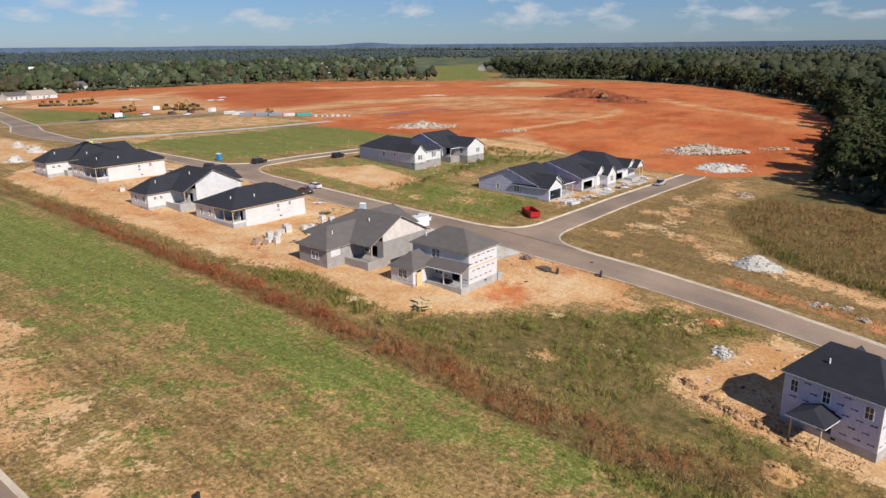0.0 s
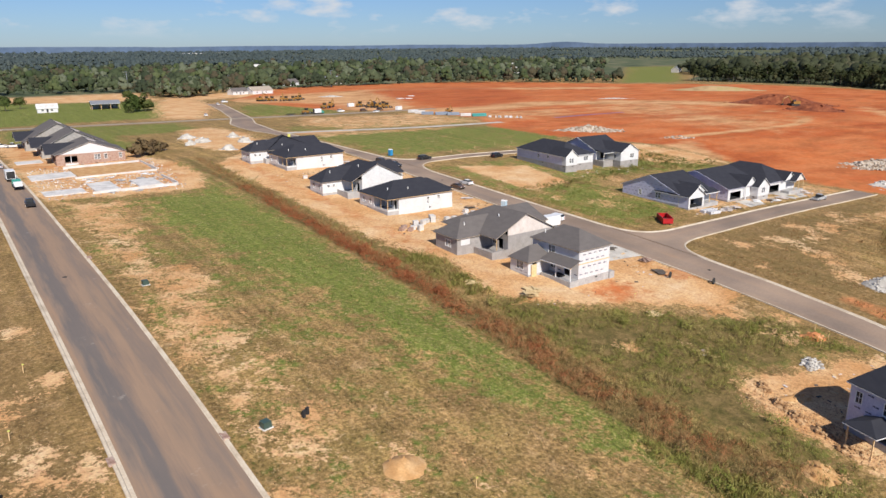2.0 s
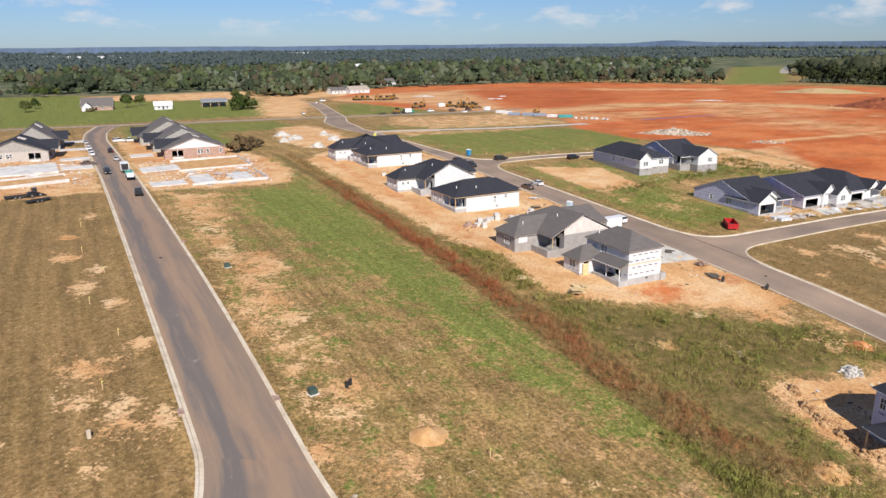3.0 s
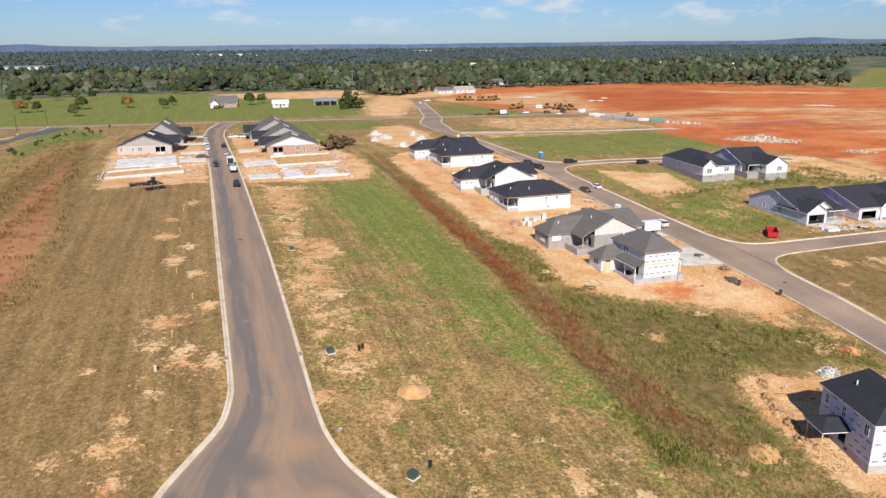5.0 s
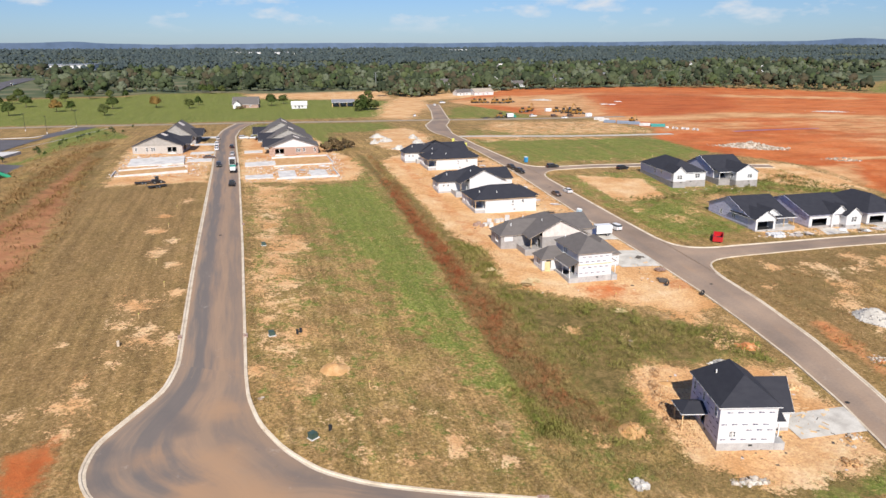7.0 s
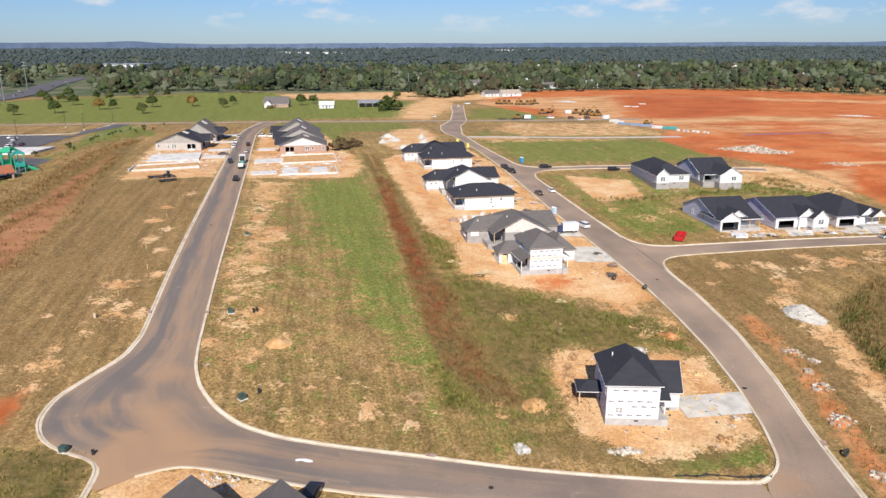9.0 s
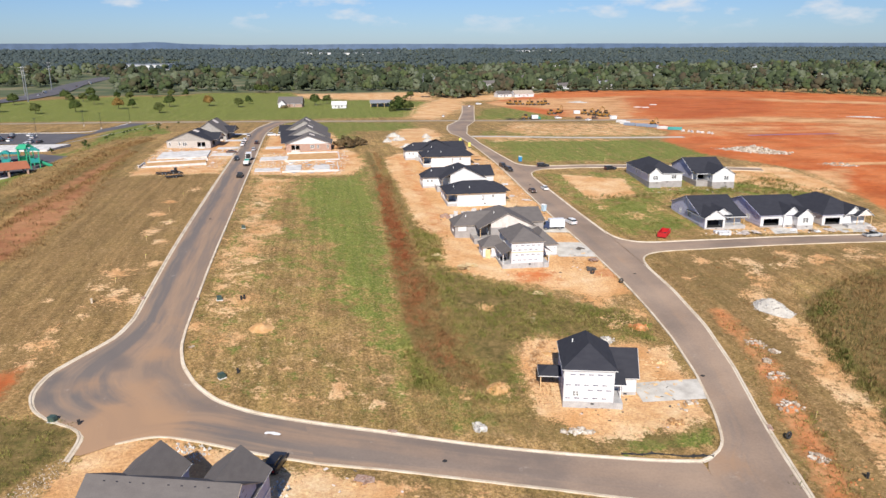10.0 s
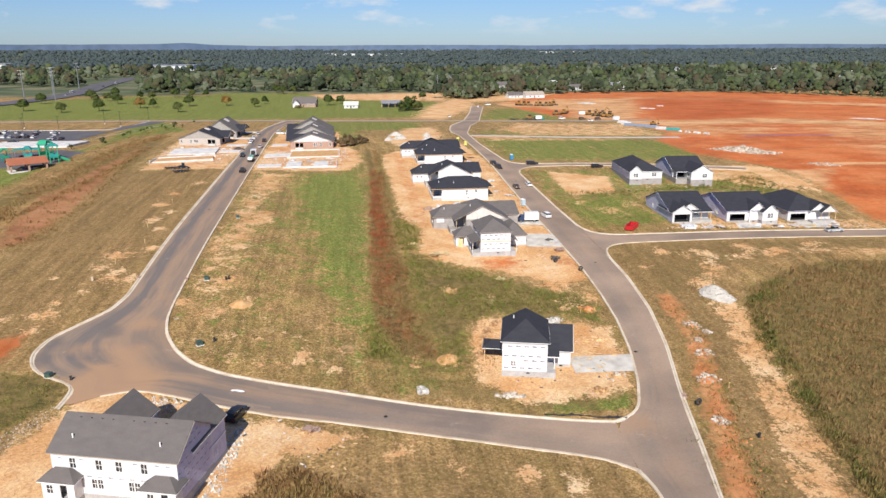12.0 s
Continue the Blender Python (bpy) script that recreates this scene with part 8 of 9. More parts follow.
flat_trailer(-13.6, 178.0, 8)
loader(-9.6, 179.0, 20, "black_paint", "dark skid loader parked beside the trailer", 0.8, "skid_loader")
flat_trailer(-9.0, 171.5, 28)
for k, (x, y, rz) in enumerate(((203, 499, 20), (207, 497, 200), (211, 495, 10), (217, 491, 60), (220, 490, 15), (224, 488, 190), (228, 489, 40), (233, 494, 15), (209.5, 406, 10), (217.5, 413, 50), (234, 403, 15), (236, 396, 70), (243, 400, 30), (239, 386, 60), (242, 382, 10), (238, 391, 200), (246, 394, 120), (181, 373, 5))):
    if k % 3:
        loader(x, y, rz, "yellow", "yellow wheel loader parked by the clay field", 1.25)
    else:
        tagged(excavator(x, y, rz, "yellow", "yellow excavator parked by the clay field", 1.2), group="yellow earth-moving machines")
excavator(446, 222, 150, "yellow", "excavator working beside a dark red spoil heap", 1.35)
excavator(250, 326, 30, "yellow", "yellow excavator behind stacked pipes", 0.9)
box_truck(187, 369, 5, "teal_paint", "green and white truck with a low trailer")
flat_trailer(177.5, 369, 5)
flat_trailer(169, 369, 5)
car(204, 374, 10, "suv", "white_paint", "white car among the machines")
car(217, 369, 10, "suv", "brown_paint", "dark car near the machines")
car(220, 359, 20, "sedan", "white_paint", "white car among the machines")
car(228, 368, 20, "suv", "brown_paint", "dark car among the machines")


# ---- site things ----
def portable_toilet(x, y, rz, mat, label):
    t = thing("portable_toilet", x, y, rz, label, "toilet")
    part("cabin", hull(Mesh(), [(-0.58, 0.58, 0.1, 2.1), (0.58, 0.58, 0.1, 2.1)]), mat, t)
    part("roof", hull(Mesh(), [(-0.62, 0.62, 2.1, 2.16), (0.0, 0.6, 2.1, 2.36), (0.62, 0.62, 2.1, 2.16)]), "trim", t, "pale domed roof")
    part("door", Mesh().box(-0.4, -0.62, 0.18, 0.4, -0.585, 1.95), mat, t)
    part("base", Mesh().box(-0.6, -0.6, 0.0, 0.6, 0.6, 0.1), "dark", t)


portable_toilet(126.2, 191.2, 10, "blue", "blue portable toilet beside the street")
portable_toilet(113.0, 115.6, 20, "pale_blue", "pale blue portable toilet by the kerb")


def dumpster(x, y, rz):
    t = thing("dumpster", x, y, rz, "red open-topped roll-off dumpster on the grass", "dumpster")
    m = Mesh()
    L, W, Hh, w = 3.1, 1.2, 1.5, 0.09
    m.box(-L, -W, 0.25, L, -W + w, Hh).box(-L, W - w, 0.25, L, W, Hh).box(-L, -W + w, 0.25, -L + w, W - w, Hh).box(L - w, -W + w, 0.25, L, W - w, Hh).box(-L + w, -W + w, 0.25, L - w, W - w, 0.33)
    part("bin", m, "red", t)
    for k in range(6):
        x0 = -2.7 + k * 1.05
        for s in (-1, 1):
            part("rib", Mesh().box(x0, min(s * W, s * (W + 0.08)), 0.3, x0 + 0.12, max(s * W, s * (W + 0.08)), Hh - 0.1), "red", t)
    rim = Mesh().box(-L - 0.05, -W - 0.06, Hh, L + 0.05, -W + w, Hh + 0.08).box(-L - 0.05, W - w, Hh, L + 0.05, W + 0.06, Hh + 0.08)
    part("rim", rim, "red", t)
    part("skid", Mesh().box(-L, -0.6, 0.0, L, -0.45, 0.25).box(-L, 0.45, 0.0, L, 0.6, 0.25), "dark", t)
    r = random.Random(4)
    part("rubbish", Mesh().lump((0.3, 0, 0.5), 0.9, r, 9, 4, 0.4).lump((-1.4, 0.1, 0.5), 0.7, r, 8, 4, 0.5), "dark", t, "dark rubbish inside")


dumpster(139.6, 86.6, 52)


def cabinet(x, y, rz, scale, label):
    t = thing("utility_cabinet", x, y, rz, label, "cabinet", scale=scale)
    part("pad", Mesh().box(-0.75, -0.65, -0.1, 0.75, 0.65, 0.08), "concrete", t)
    part("body", hull(Mesh(), [(-0.6, 0.5, 0.08, 0.95), (0.45, 0.5, 0.08, 0.95), (0.6, 0.5, 0.08, 0.6)]), "green_plastic", t)
    part("lid", Mesh().box(-0.64, -0.54, 0.95, 0.48, 0.54, 1.01), "green_plastic", t)


cabinet(22.0, 49.2, 10, 0.85, "dark green utility cabinet on the verge")
cabinet(26.1, 17.9, 35, 0.9, "dark green utility cabinet in the grass")
cabinet(22.2, 99.5, 5, 0.8, "small dark green utility cabinet on the verge")
cabinet(3.2, 6.9, -20, 0.9, "grey-green utility cabinet beside the kerb")


def pedestal(x, y, h=0.8, mat="dark", label="small dark cable pedestal in the grass"):
    t = thing("pedestal", x, y, 20, label, "pedestal")
    part("post", Mesh().prism([(-0.18, -0.14), (0.18, -0.14), (0.18, 0.14), (-0.18, 0.14)], -0.1, h), mat, t)
    part("cap", Mesh().prism([(-0.22, -0.18), (0.22, -0.18), (0.22, 0.18), (-0.22, 0.18)], h, h + 0.07), mat, t)


for x, y in ((26.4, 49.0), (27.0, 49.4), (28.6, 19.3), (118.0, -20.2), (7.2, 5.6)):
    pedestal(x, y)
pedestal(-3.0, 49.5, 0.9, "kerb", "pale cable pedestal on the verge")


def heap(name, x, y, rx, ry, rz, high, mat, label, category, stones=0, size=0.5, stone_mat=None, seed=1, kind=""):
    """A mound of loose stuff, with lumps or stones over it."""
    t = thing(name, x, y, rz, label, category, kind=kind)
    r = random.Random(seed)
    m = Mesh()
    n, rings = 26, 8
    rag = 0.45 if name == "rubble_pile" else 0.16
    pts = []
    for i in range(rings + 1):
        q = i / rings
        for j in range(n):
            a = 2 * math.pi * j / n
            wob = 1 + rag * noise.noise((math.cos(a) * 1.7 + seed, math.sin(a) * 1.7, q * 2.0))
            z = high * (0.5 + 0.5 * math.cos(math.pi * q)) * (1 + (0.1 + rag) * noise.noise((math.cos(a) * q * 3 + seed, math.sin(a) * q * 3, 7.0)))
            pts.append((rx * q * wob * math.cos(a), ry * q * wob * math.sin(a), z - 0.16 - (0.25 if q == 1 else 0)))
    m.v = pts
    m.f = [(i * n + j, (i + 1) * n + j, (i + 1) * n + (j + 1) % n, i * n + (j + 1) % n) for i in range(rings) for j in range(n)]
    part("mound", m, mat, t, smooth=True)
    if stones:
        s = Mesh()
        for _ in range(stones):
            a, q = r.random() * 2 * math.pi, math.sqrt(r.random()) * (1 + 0.6 * (rag - 0.16))
            wob = 1 + rag * noise.noise((math.cos(a) * 1.7 + seed, math.sin(a) * 1.7, q * 2.0))
            z = high * (0.5 + 0.5 * math.cos(math.pi * min(q, 1))) * (1 + (0.1 + rag) * noise.noise((math.cos(a) * q * 3 + seed, math.sin(a) * q * 3, 7.0)))
            d = size * (0.4 + r.random() ** 2 * 1.2)
            s.lump((rx * q * wob * math.cos(a), ry * q * wob * math.sin(a), z + d * 0.15 - 0.1), d, r, 6, 3, 0.75, 0.35)
        st = part("stone_cover", s, stone_mat or mat, t)
        st["kind"] = "stuff"
    return t


heap("dirt_mound", 31.0, 36.4, 3.2, 2.6, 10, 0.95, "soil", "smooth mound of orange-tan dirt on the field", "mound", 14, 0.12, seed=2)
for k, (x, y, rx, rz, high) in enumerate(((85.6, 28.6, 1.9, 40, 0.6), (83.0, 24.6, 2.2, 60, 0.9), (81.9, 21.6, 1.7, 75, 0.8), (81.3, 18.4, 2.0, 95, 0.7), (79.8, 14.2, 1.8, 110, 0.6))):
    heap("dirt_mound", x, y, rx, 1.2, rz, high, "clod", "dug ridge of clodded tan soil beside the house", "mound", 60, 0.22, "clod", 60 + k)
heap("gravel_pile", 139.8, 35.6, 3.5, 5.6, 20, 2.4, "gravel", "large heap of pale grey crushed stone", "gravel pile", 420, 0.13, "grey_rock", 3)
heap("gravel_pile", 98.5, 28.6, 2.6, 1.8, 30, 0.6, "gravel", "small heap of pale crushed stone by the house", "gravel pile", 110, 0.22, "grey_rock", 4)
heap("rubble_pile", 246, 211, 15, 5.5, -38, 2.4, "rock", "long heap of pale broken rock on red clay", "rubble", 800, 0.42, "rock", 5)
heap("rubble_pile", 279, 96, 17, 7, -50, 2.6, "rock", "long heap of pale broken rock on red clay", "rubble", 800, 0.42, "rock", 6)
heap("rubble_pile", 250, 80, 11, 9, -40, 1.8, "gravel", "low heap of grey broken rock at the street's end", "rubble", 260, 0.36, "grey_rock", 7)
heap("rubble_pile", 305, 74, 7, 2.5, -40, 0.5, "clay", "scatter of pale rock in tree shade", "rubble", 70, 0.5, "rock", 8)
heap("rubble_pile", 262, 174, 7, 3, -30, 0.7, "clay", "low spoil of dirt and stones", "rubble", 150, 0.4, "rock", 9)
for k, (x, y, q) in enumerate(((127.2, 21.2, 1.9), (128.6, 17.6, 0.8), (123.8, 9.2, 1.6), (119.8, -0.6, 2.1), (125.2, 14.5, 0.9), (114.6, -14.4, 1.4))):
    heap("rock_heap", x, y, q, q * 1.2, 40 * k, 0.5, "clay", "heap of pale rocks on the red verge", "rocks", 46, 0.3, "rock", 20 + k)
heap("rock_heap", 66.8, 1.6, 1.2, 1.5, 10, 1.0, "gravel", "white boulder heap beside the street", "rocks", 16, 0.45, "grey_rock", 30)
heap("rock_heap", 82.4, -1.2, 3.2, 1.0, -5, 0.5, "gravel", "pale stones dumped along the lot's edge", "rocks", 46, 0.3, "rock", 31)
heap("rock_heap", 86.8, 38.8, 0.7, 0.7, 0, 0.5, "rock", "single pale rock among the weeds", "rocks", 3, 0.4, "rock", 32)
heap("rock_heap", 19.7, 29.2, 0.7, 0.5, 30, 0.35, "rock", "flat pale stone by the kerb", "rocks", 2, 0.3, "rock", 33)
heap("debris_heap", 99.0, -1.2, 2.2, 1.6, 0, 0.5, "soil", "heap of dug soil, branches and debris", "debris", 60, 0.2, "clod", 34)
heap("debris_heap", 103.6, 3.6, 2.4, 1.8, 20, 0.4, "soil", "heap of rocks and debris by the drive", "debris", 40, 0.28, "rock", 35)
heap("debris_heap", 105.6, 18.6, 2.4, 1.2, -10, 0.35, "soil", "debris and boards near the house", "debris", 26, 0.25, "wood", 36)
heap("clay_heap", 108.0, 33.0, 2.6, 1.9, -20, 0.9, "clay", "heap of orange clay beside survey stakes", "mound", 18, 0.3, "clay", 37)
heap("dirt_mound", 73.4, 14.6, 3.4, 2.6, 20, 0.7, "soil", "bare sandy mound beside the weeds", "mound", 24, 0.22, "soil", 38)
heap("dirt_mound", 86.4, 24.5, 4.5, 1.4, -30, 0.6, "soil", "dug bank of tan soil behind the house", "mound", 40, 0.22, "soil", 39)
heap("spoil_heap", 450, 236, 36, 12, -62, 6.5, "dark_clay", "long dark red spoil heap on the clay field", "mound", 50, 0.7, "dark_clay", 40)
heap("spoil_heap", 428, 200, 18, 9, -62, 4.5, "dark_clay", "dark red spoil heap on the clay field", "mound", 24, 0.7, "dark_clay", 41)
heap("dirt_mound", 556, 352, 46, 14, -50, 4.0, "dry_earth", "low tan knoll at the edge of the clay field", "mound", seed=42)
heap("stone_bed", 411, 339, 17, 3.5, -38, 0.8, "gravel", "pale bed of crushed stone on the clay", "gravel pile", 60, 0.3, "grey_rock", 43)
heap("stone_bed", 268, 510, 12, 6, -30, 1.2, "gravel", "pale heap of stone among the machines", "gravel pile", 40, 0.4, "grey_rock", 44)
for k, (x, y, q) in enumerate(((81, 272, 4.4), (82, 256, 4.6), (76, 251, 3.0), (97, 264, 3.4), (95, 246, 4.2), (83, 230, 3.6))):
    heap("rock_heap", x, y, q, q * 0.8, 25 * k, 1.9, "gravel", "pale heap of white stone on red dirt", "rocks", 40, 0.35, "grey_rock", 50 + k)
heap("rock_heap", 205, 57, 4.5, 3, 10, 0.9, "soil", "heap of pale broken rock on the verge", "rocks", 70, 0.4, "rock", 60)


def lumber(x, y, rz, n, label, seed, mat="osb", long=2.6):
    t = thing("lumber_pile", x, y, rz, label, "lumber")
    r = random.Random(seed)
    for k in range(n):
        L = long * r.uniform(0.5, 1.0)
        m = pose(r.uniform(-0.7, 0.7), r.uniform(-0.7, 0.7), 0.03 + 0.05 * k, r.uniform(-6, 6), r.uniform(-6, 6), r.uniform(-60, 60))
        w = r.choice((0.07, 0.12, 0.6))
        part("board", Mesh().box(-L / 2, -w, 0, L / 2, w, 0.05, m), mat, t)


def wrapped_stack(x, y, rz, long, label):
    t = thing("wrapped_lumber", x, y, rz, label, "lumber")
    for k in range(3):
        part("bearer", Mesh().box(-long / 2 + 0.3 + k * (long / 2 - 0.4), -0.8, -0.15, -long / 2 + 0.45 + k * (long / 2 - 0.4), 0.8, 0.12), "wood", t)
    part("wrapping", hull(Mesh(), [(-long / 2, 0.74, 0.14, 0.72), (-long / 2 + 0.12, 0.8, 0.12, 0.8), (long / 2 - 0.12, 0.8, 0.12, 0.8), (long / 2, 0.74, 0.14, 0.72)]), "wrap", t, "white plastic wrapping")
    for u in (-0.28, 0.28):
        part("strap", Mesh().box(u * long - 0.03, -0.815, 0.11, u * long + 0.03, 0.815, 0.815), "dark", t, "dark binding strap")


wrapped_stack(157.8, 86.8, -6, 4.8, "white-wrapped stack of lumber by the garage")
wrapped_stack(157.4, 85.0, -10, 3.4, "short white-wrapped stack of boards on the verge")
lumber(164.2, 85.6, 15, 18, "heap of pale boards and wrapping by the street", 11, "pale_board", 2.4)
lumber(167.4, 85.4, 70, 14, "heap of broken pale boards by the street", 12, "pale_board", 2.2)
lumber(186.5, 86.0, 30, 14, "scattered lumber before the houses", 13, "eave", 2.4)
lumber(193.0, 86.6, -20, 12, "scattered lumber and offcuts on the dirt", 14, "pale_board", 2.2)
lumber(207.0, 87.6, 10, 16, "pale boards heaped beside the porch", 15, "pale_board", 2.6)
lumber(77.3, 67.3, 20, 26, "scattered yellow boards and sheathing offcuts", 1)
lumber(80.0, 69.5, 60, 8, "scattered boards on the bare dirt", 2)
lumber(91.8, 51.9, 10, 5, "pale boards lying at the edge of the weeds", 3)
lumber(72.5, 77.6, 0, 6, "boards lying on the dirt", 4)
lumber(112.3, 70.2, 40, 14, "heap of broken brick and boards by the street", 5, "brick")
lumber(109.3, 64.5, 10, 6, "dark debris beside the street", 6, "bark")
lumber(90.5, 83.0, 70, 7, "leaning boards beside the porch", 7, "pale_board")
lumber(48.2, -10.6, 25, 10, "reddish pallet and boards on the dirt", 8, "brick", 2.0)
for k, (x, y) in enumerate(((159, 87.4), (163, 85.2), (166, 87.0), (176, 85.5), (187.3, 85.6), (192, 86.5), (199, 86.4), (203, 86.8), (181, 87))):
    lumber(x, y, 33 * k, 9, "pale boards and wrapped material before the garages", 10 + k, ("trim", "pale_board", "osb", "concrete")[k % 4])
for k, (x, y) in enumerate(((104.5, 128), (108, 134), (106, 121), (109, 150), (105, 160), (108, 170), (106, 186), (109, 196), (107, 142), (110, 204), (102, 148), (111, 128), (112, 78.5))):
    lumber(x, y, 47 * k, 8, "boards and building waste on the dirt", 30 + k, ("osb", "pale_board", "bark", "trim", "wood")[k % 5])


def pallet(x, y, rz, layers, label="grey concrete blocks stacked on a pallet", mat="concrete"):
    t = thing("block_pallet", x, y, rz, label, "pallet", "pallets of blocks between the houses")
    part("pallet_base", Mesh().box(-0.6, -0.5, 0, 0.6, 0.5, 0.12), "wood", t)
    for k in range(layers):
        for i in range(3):
            for j in range(2):
                part("block", Mesh().box(-0.58 + i * 0.39, -0.46 + j * 0.47, 0.125 + k * 0.21, -0.58 + i * 0.39 + 0.38, -0.46 + j * 0.47 + 0.45, 0.125 + k * 0.21 + 0.2), mat, t)


for k, (x, y) in enumerate(((82.4, 111.2), (84.0, 112.6), (83.6, 110.0), (86.6, 113.4), (88.2, 114.2), (89.8, 113.9), (90.5, 115.6), (93.3, 113.2), (95.6, 113.6), (92.4, 110.4), (98.8, 113.1), (102.4, 114.8), (102.2, 117.5), (85.5, 165), (88, 168), (90.5, 166), (84, 170), (93, 169))):
    pallet(x, y, 15 * (k % 5) - 30, 4 + (k * 7) % 4)
for x, y, rz in ((79.6, 111.4, 20), (80.9, 112.6, -10), (81.2, 110.4, 35)):
    pallet(x, y, rz, 4, "red bricks stacked on a pallet by grey blocks", "brick")


def tyre(x, y, label="black drainage pipe end lying by the kerb"):
    t = thing("pipe_coil", x, y, 20, label, "pipe")
    m = Mesh()
    for i in range(18):
        a = 2 * math.pi * i / 18
        for j in range(8):
            r = 0.5 + 0.17 * math.cos(math.pi * j / 4)
            m.v.append((r * math.cos(a), 0.17 * math.sin(math.pi * j / 4), 0.6 + r * math.sin(a)))
            p, q = (i + 1) % 18, (j + 1) % 8
            m.f.append((i * 8 + j, p * 8 + j, p * 8 + q, i * 8 + q))
    part("coil", m, "tyre", t)


tyre(113.4, 55.2)
tyre(113.6, -8.9, "black coil of pipe on the verge")
tyre(108.6, 61.5, "black coil of pipe near the dirt lot")


def stake(x, y, h=1.2, mat="wood"):
    t = thing("survey_stake", x, y, 0, "thin timber survey stake", "stake", "survey stakes")
    part("stick", Mesh().box(-0.04, -0.04, -0.2, 0.04, 0.04, h), mat, t)
    part("flag", Mesh().box(-0.05, -0.045, h, 0.16, -0.035, h + 0.16), "bright_yellow", t, "small yellow tape flag")


stake_spots = [(191, 291), (163, 285), (206, 288), (224, 283), (178, 197), (164, 192), (185, 195), (108.8, 31.1), (105.4, 30.6), (110.2, 34), (121.5, -4.5), (133, 190), (150, 188), (176, 186), (205, 182), (215, 178), (109.5, 58), (94, 58), (36, 30), (-1, 60), (-1, 90), (-1, 120), (-0.5, 140), (2, 75), (2, 105), (24, 70), (25, 130), (130, 100)]
for x, y in stake_spots:
    stake(x, y, 1.0)


def tall_sign(x, y, rz):
    t = thing("marker_board", x, y, rz, "bright yellow marker board by the street", "sign")
    part("panel", Mesh().box(-0.6, -0.06, 0.8, 0.6, 0.06, 2.8), "bright_yellow", t)
    part("leg", Mesh().box(-0.55, -0.05, -0.2, -0.45, 0.05, 0.8), "steel", t)
    part("leg", Mesh().box(0.45, -0.05, -0.2, 0.55, 0.05, 0.8), "steel", t)


tall_sign(109.6, 238, 10)
tall_sign(111.2, 224, 10)


def silt_fence():
    t = thing("silt_fence", 93, -9.6, -14, "low black silt fence sagging inside the kerb", "fence")
    r = random.Random(4)
    spots = [(-6.5 + 1.5 * k, r.uniform(-0.25, 0.25), r.uniform(0.25, 0.55)) for k in range(10)]
    for x, y, z in spots:
        part("post", Mesh().tube((x, y, -0.3), (x + r.uniform(-0.15, 0.15), y + r.uniform(-0.1, 0.2), z + 0.15), 0.03, n=5), "dark", t)
    for (xa, ya, za), (xb, yb, zb) in zip(spots, spots[1:]):
        m = Mesh()
        rows = [(xa + (xb - xa) * u, ya + (yb - ya) * u + 0.12 * math.sin(math.pi * u), (za + (zb - za) * u) * (1 - 0.55 * math.sin(math.pi * u))) for u in (0, 0.25, 0.5, 0.75, 1)]
        for y_off in (0.0, 0.03):
            m.v += [q for x, y, z in rows for q in ((x, y + y_off, -0.2), (x, y + y_off + 0.05, z))]
        m.f = [(2 * k, 2 * k + 2, 2 * k + 3, 2 * k + 1) for k in range(4)] + [(10 + 2 * k, 11 + 2 * k, 13 + 2 * k, 12 + 2 * k) for k in range(4)] + [(2 * k + 1, 2 * k + 3, 13 + 2 * k, 11 + 2 * k) for k in range(4)]
        part("fabric", m, "dark", t)


silt_fence()


def slab(name, ring, lift, mat, label, category="slab"):
    x0, y0 = ring[0]
    zs = max(ground_at(x, y) for x, y in ring) + lift
    zl = min(ground_at(x, y) for x, y in ring) - 0.6
    t = tagged(part(name, Mesh().prism(ring, zl, zs), mat), label, category)
    return t


def drape(name, ring_a, ring_b, lift, mat, label, category="driveway"):
    return tagged(part(name, ribbon(ring_a, ring_b, 1.0, 4, lift), mat, smooth=True), label, category, kind="structure")


drape("driveway", [(96.4, 5.6), (102, 5.2), (107.6, 4.6)], [(96.8, 12.0), (103, 11.8), (109.4, 11.2)], 0.07, "gravel", "pale gravel drive from street to house")
drape("driveway", [(104.2, 74.0), (110, 73.4), (114.4, 72.6)], [(104.4, 85.6), (109, 85), (114.2, 84.0)], 0.07, "gravel", "pale gravel drive from street to house")
drape("driveway", [(106.5, 94), (110, 93.6), (114.0, 93)], [(106.5, 106), (110, 105.6), (113.9, 105)], 0.06, "gravel", "pale gravel parking beside the grey house")
drape("driveway", [(173, 84.2), (174, 87), (174.6, 90)], [(180.8, 84.4), (180.6, 87), (180.2, 90)], 0.09, "gravel", "pale gravel apron before the garage")
drape("driveway", [(195.5, 84.6), (195.6, 87.5), (195.6, 91)], [(204, 84.8), (203.4, 88), (202.6, 91)], 0.09, "gravel", "pale gravel apron before the garage")
drape("ground_fabric", [(276, 265.5), (300, 266), (330, 262.6)], [(276, 262.2), (300, 262.4), (330, 260)], 0.06, "violet_fabric", "long violet strip of ground fabric on the clay", "fabric")
slab("foundation_slab", [(-24, 194), (-2, 200), (-3, 208), (-25, 203)], 0.25, "soil", "bare formed house pad with pale kerb")
slab("foundation_slab", [(-24, 214), (-4, 217), (-5, 236), (-25, 233)], 0.3, "concrete", "pale poured concrete house slab")
slab("foundation_slab", [(-3.5, 222), (5.8, 222), (5.8, 230), (-3.6, 230)], 0.12, "concrete", "pale concrete drive slab")
slab("foundation_slab", [(-3.5, 244), (5.8, 244), (5.8, 250), (-3.6, 250)], 0.12, "concrete", "pale concrete drive slab")
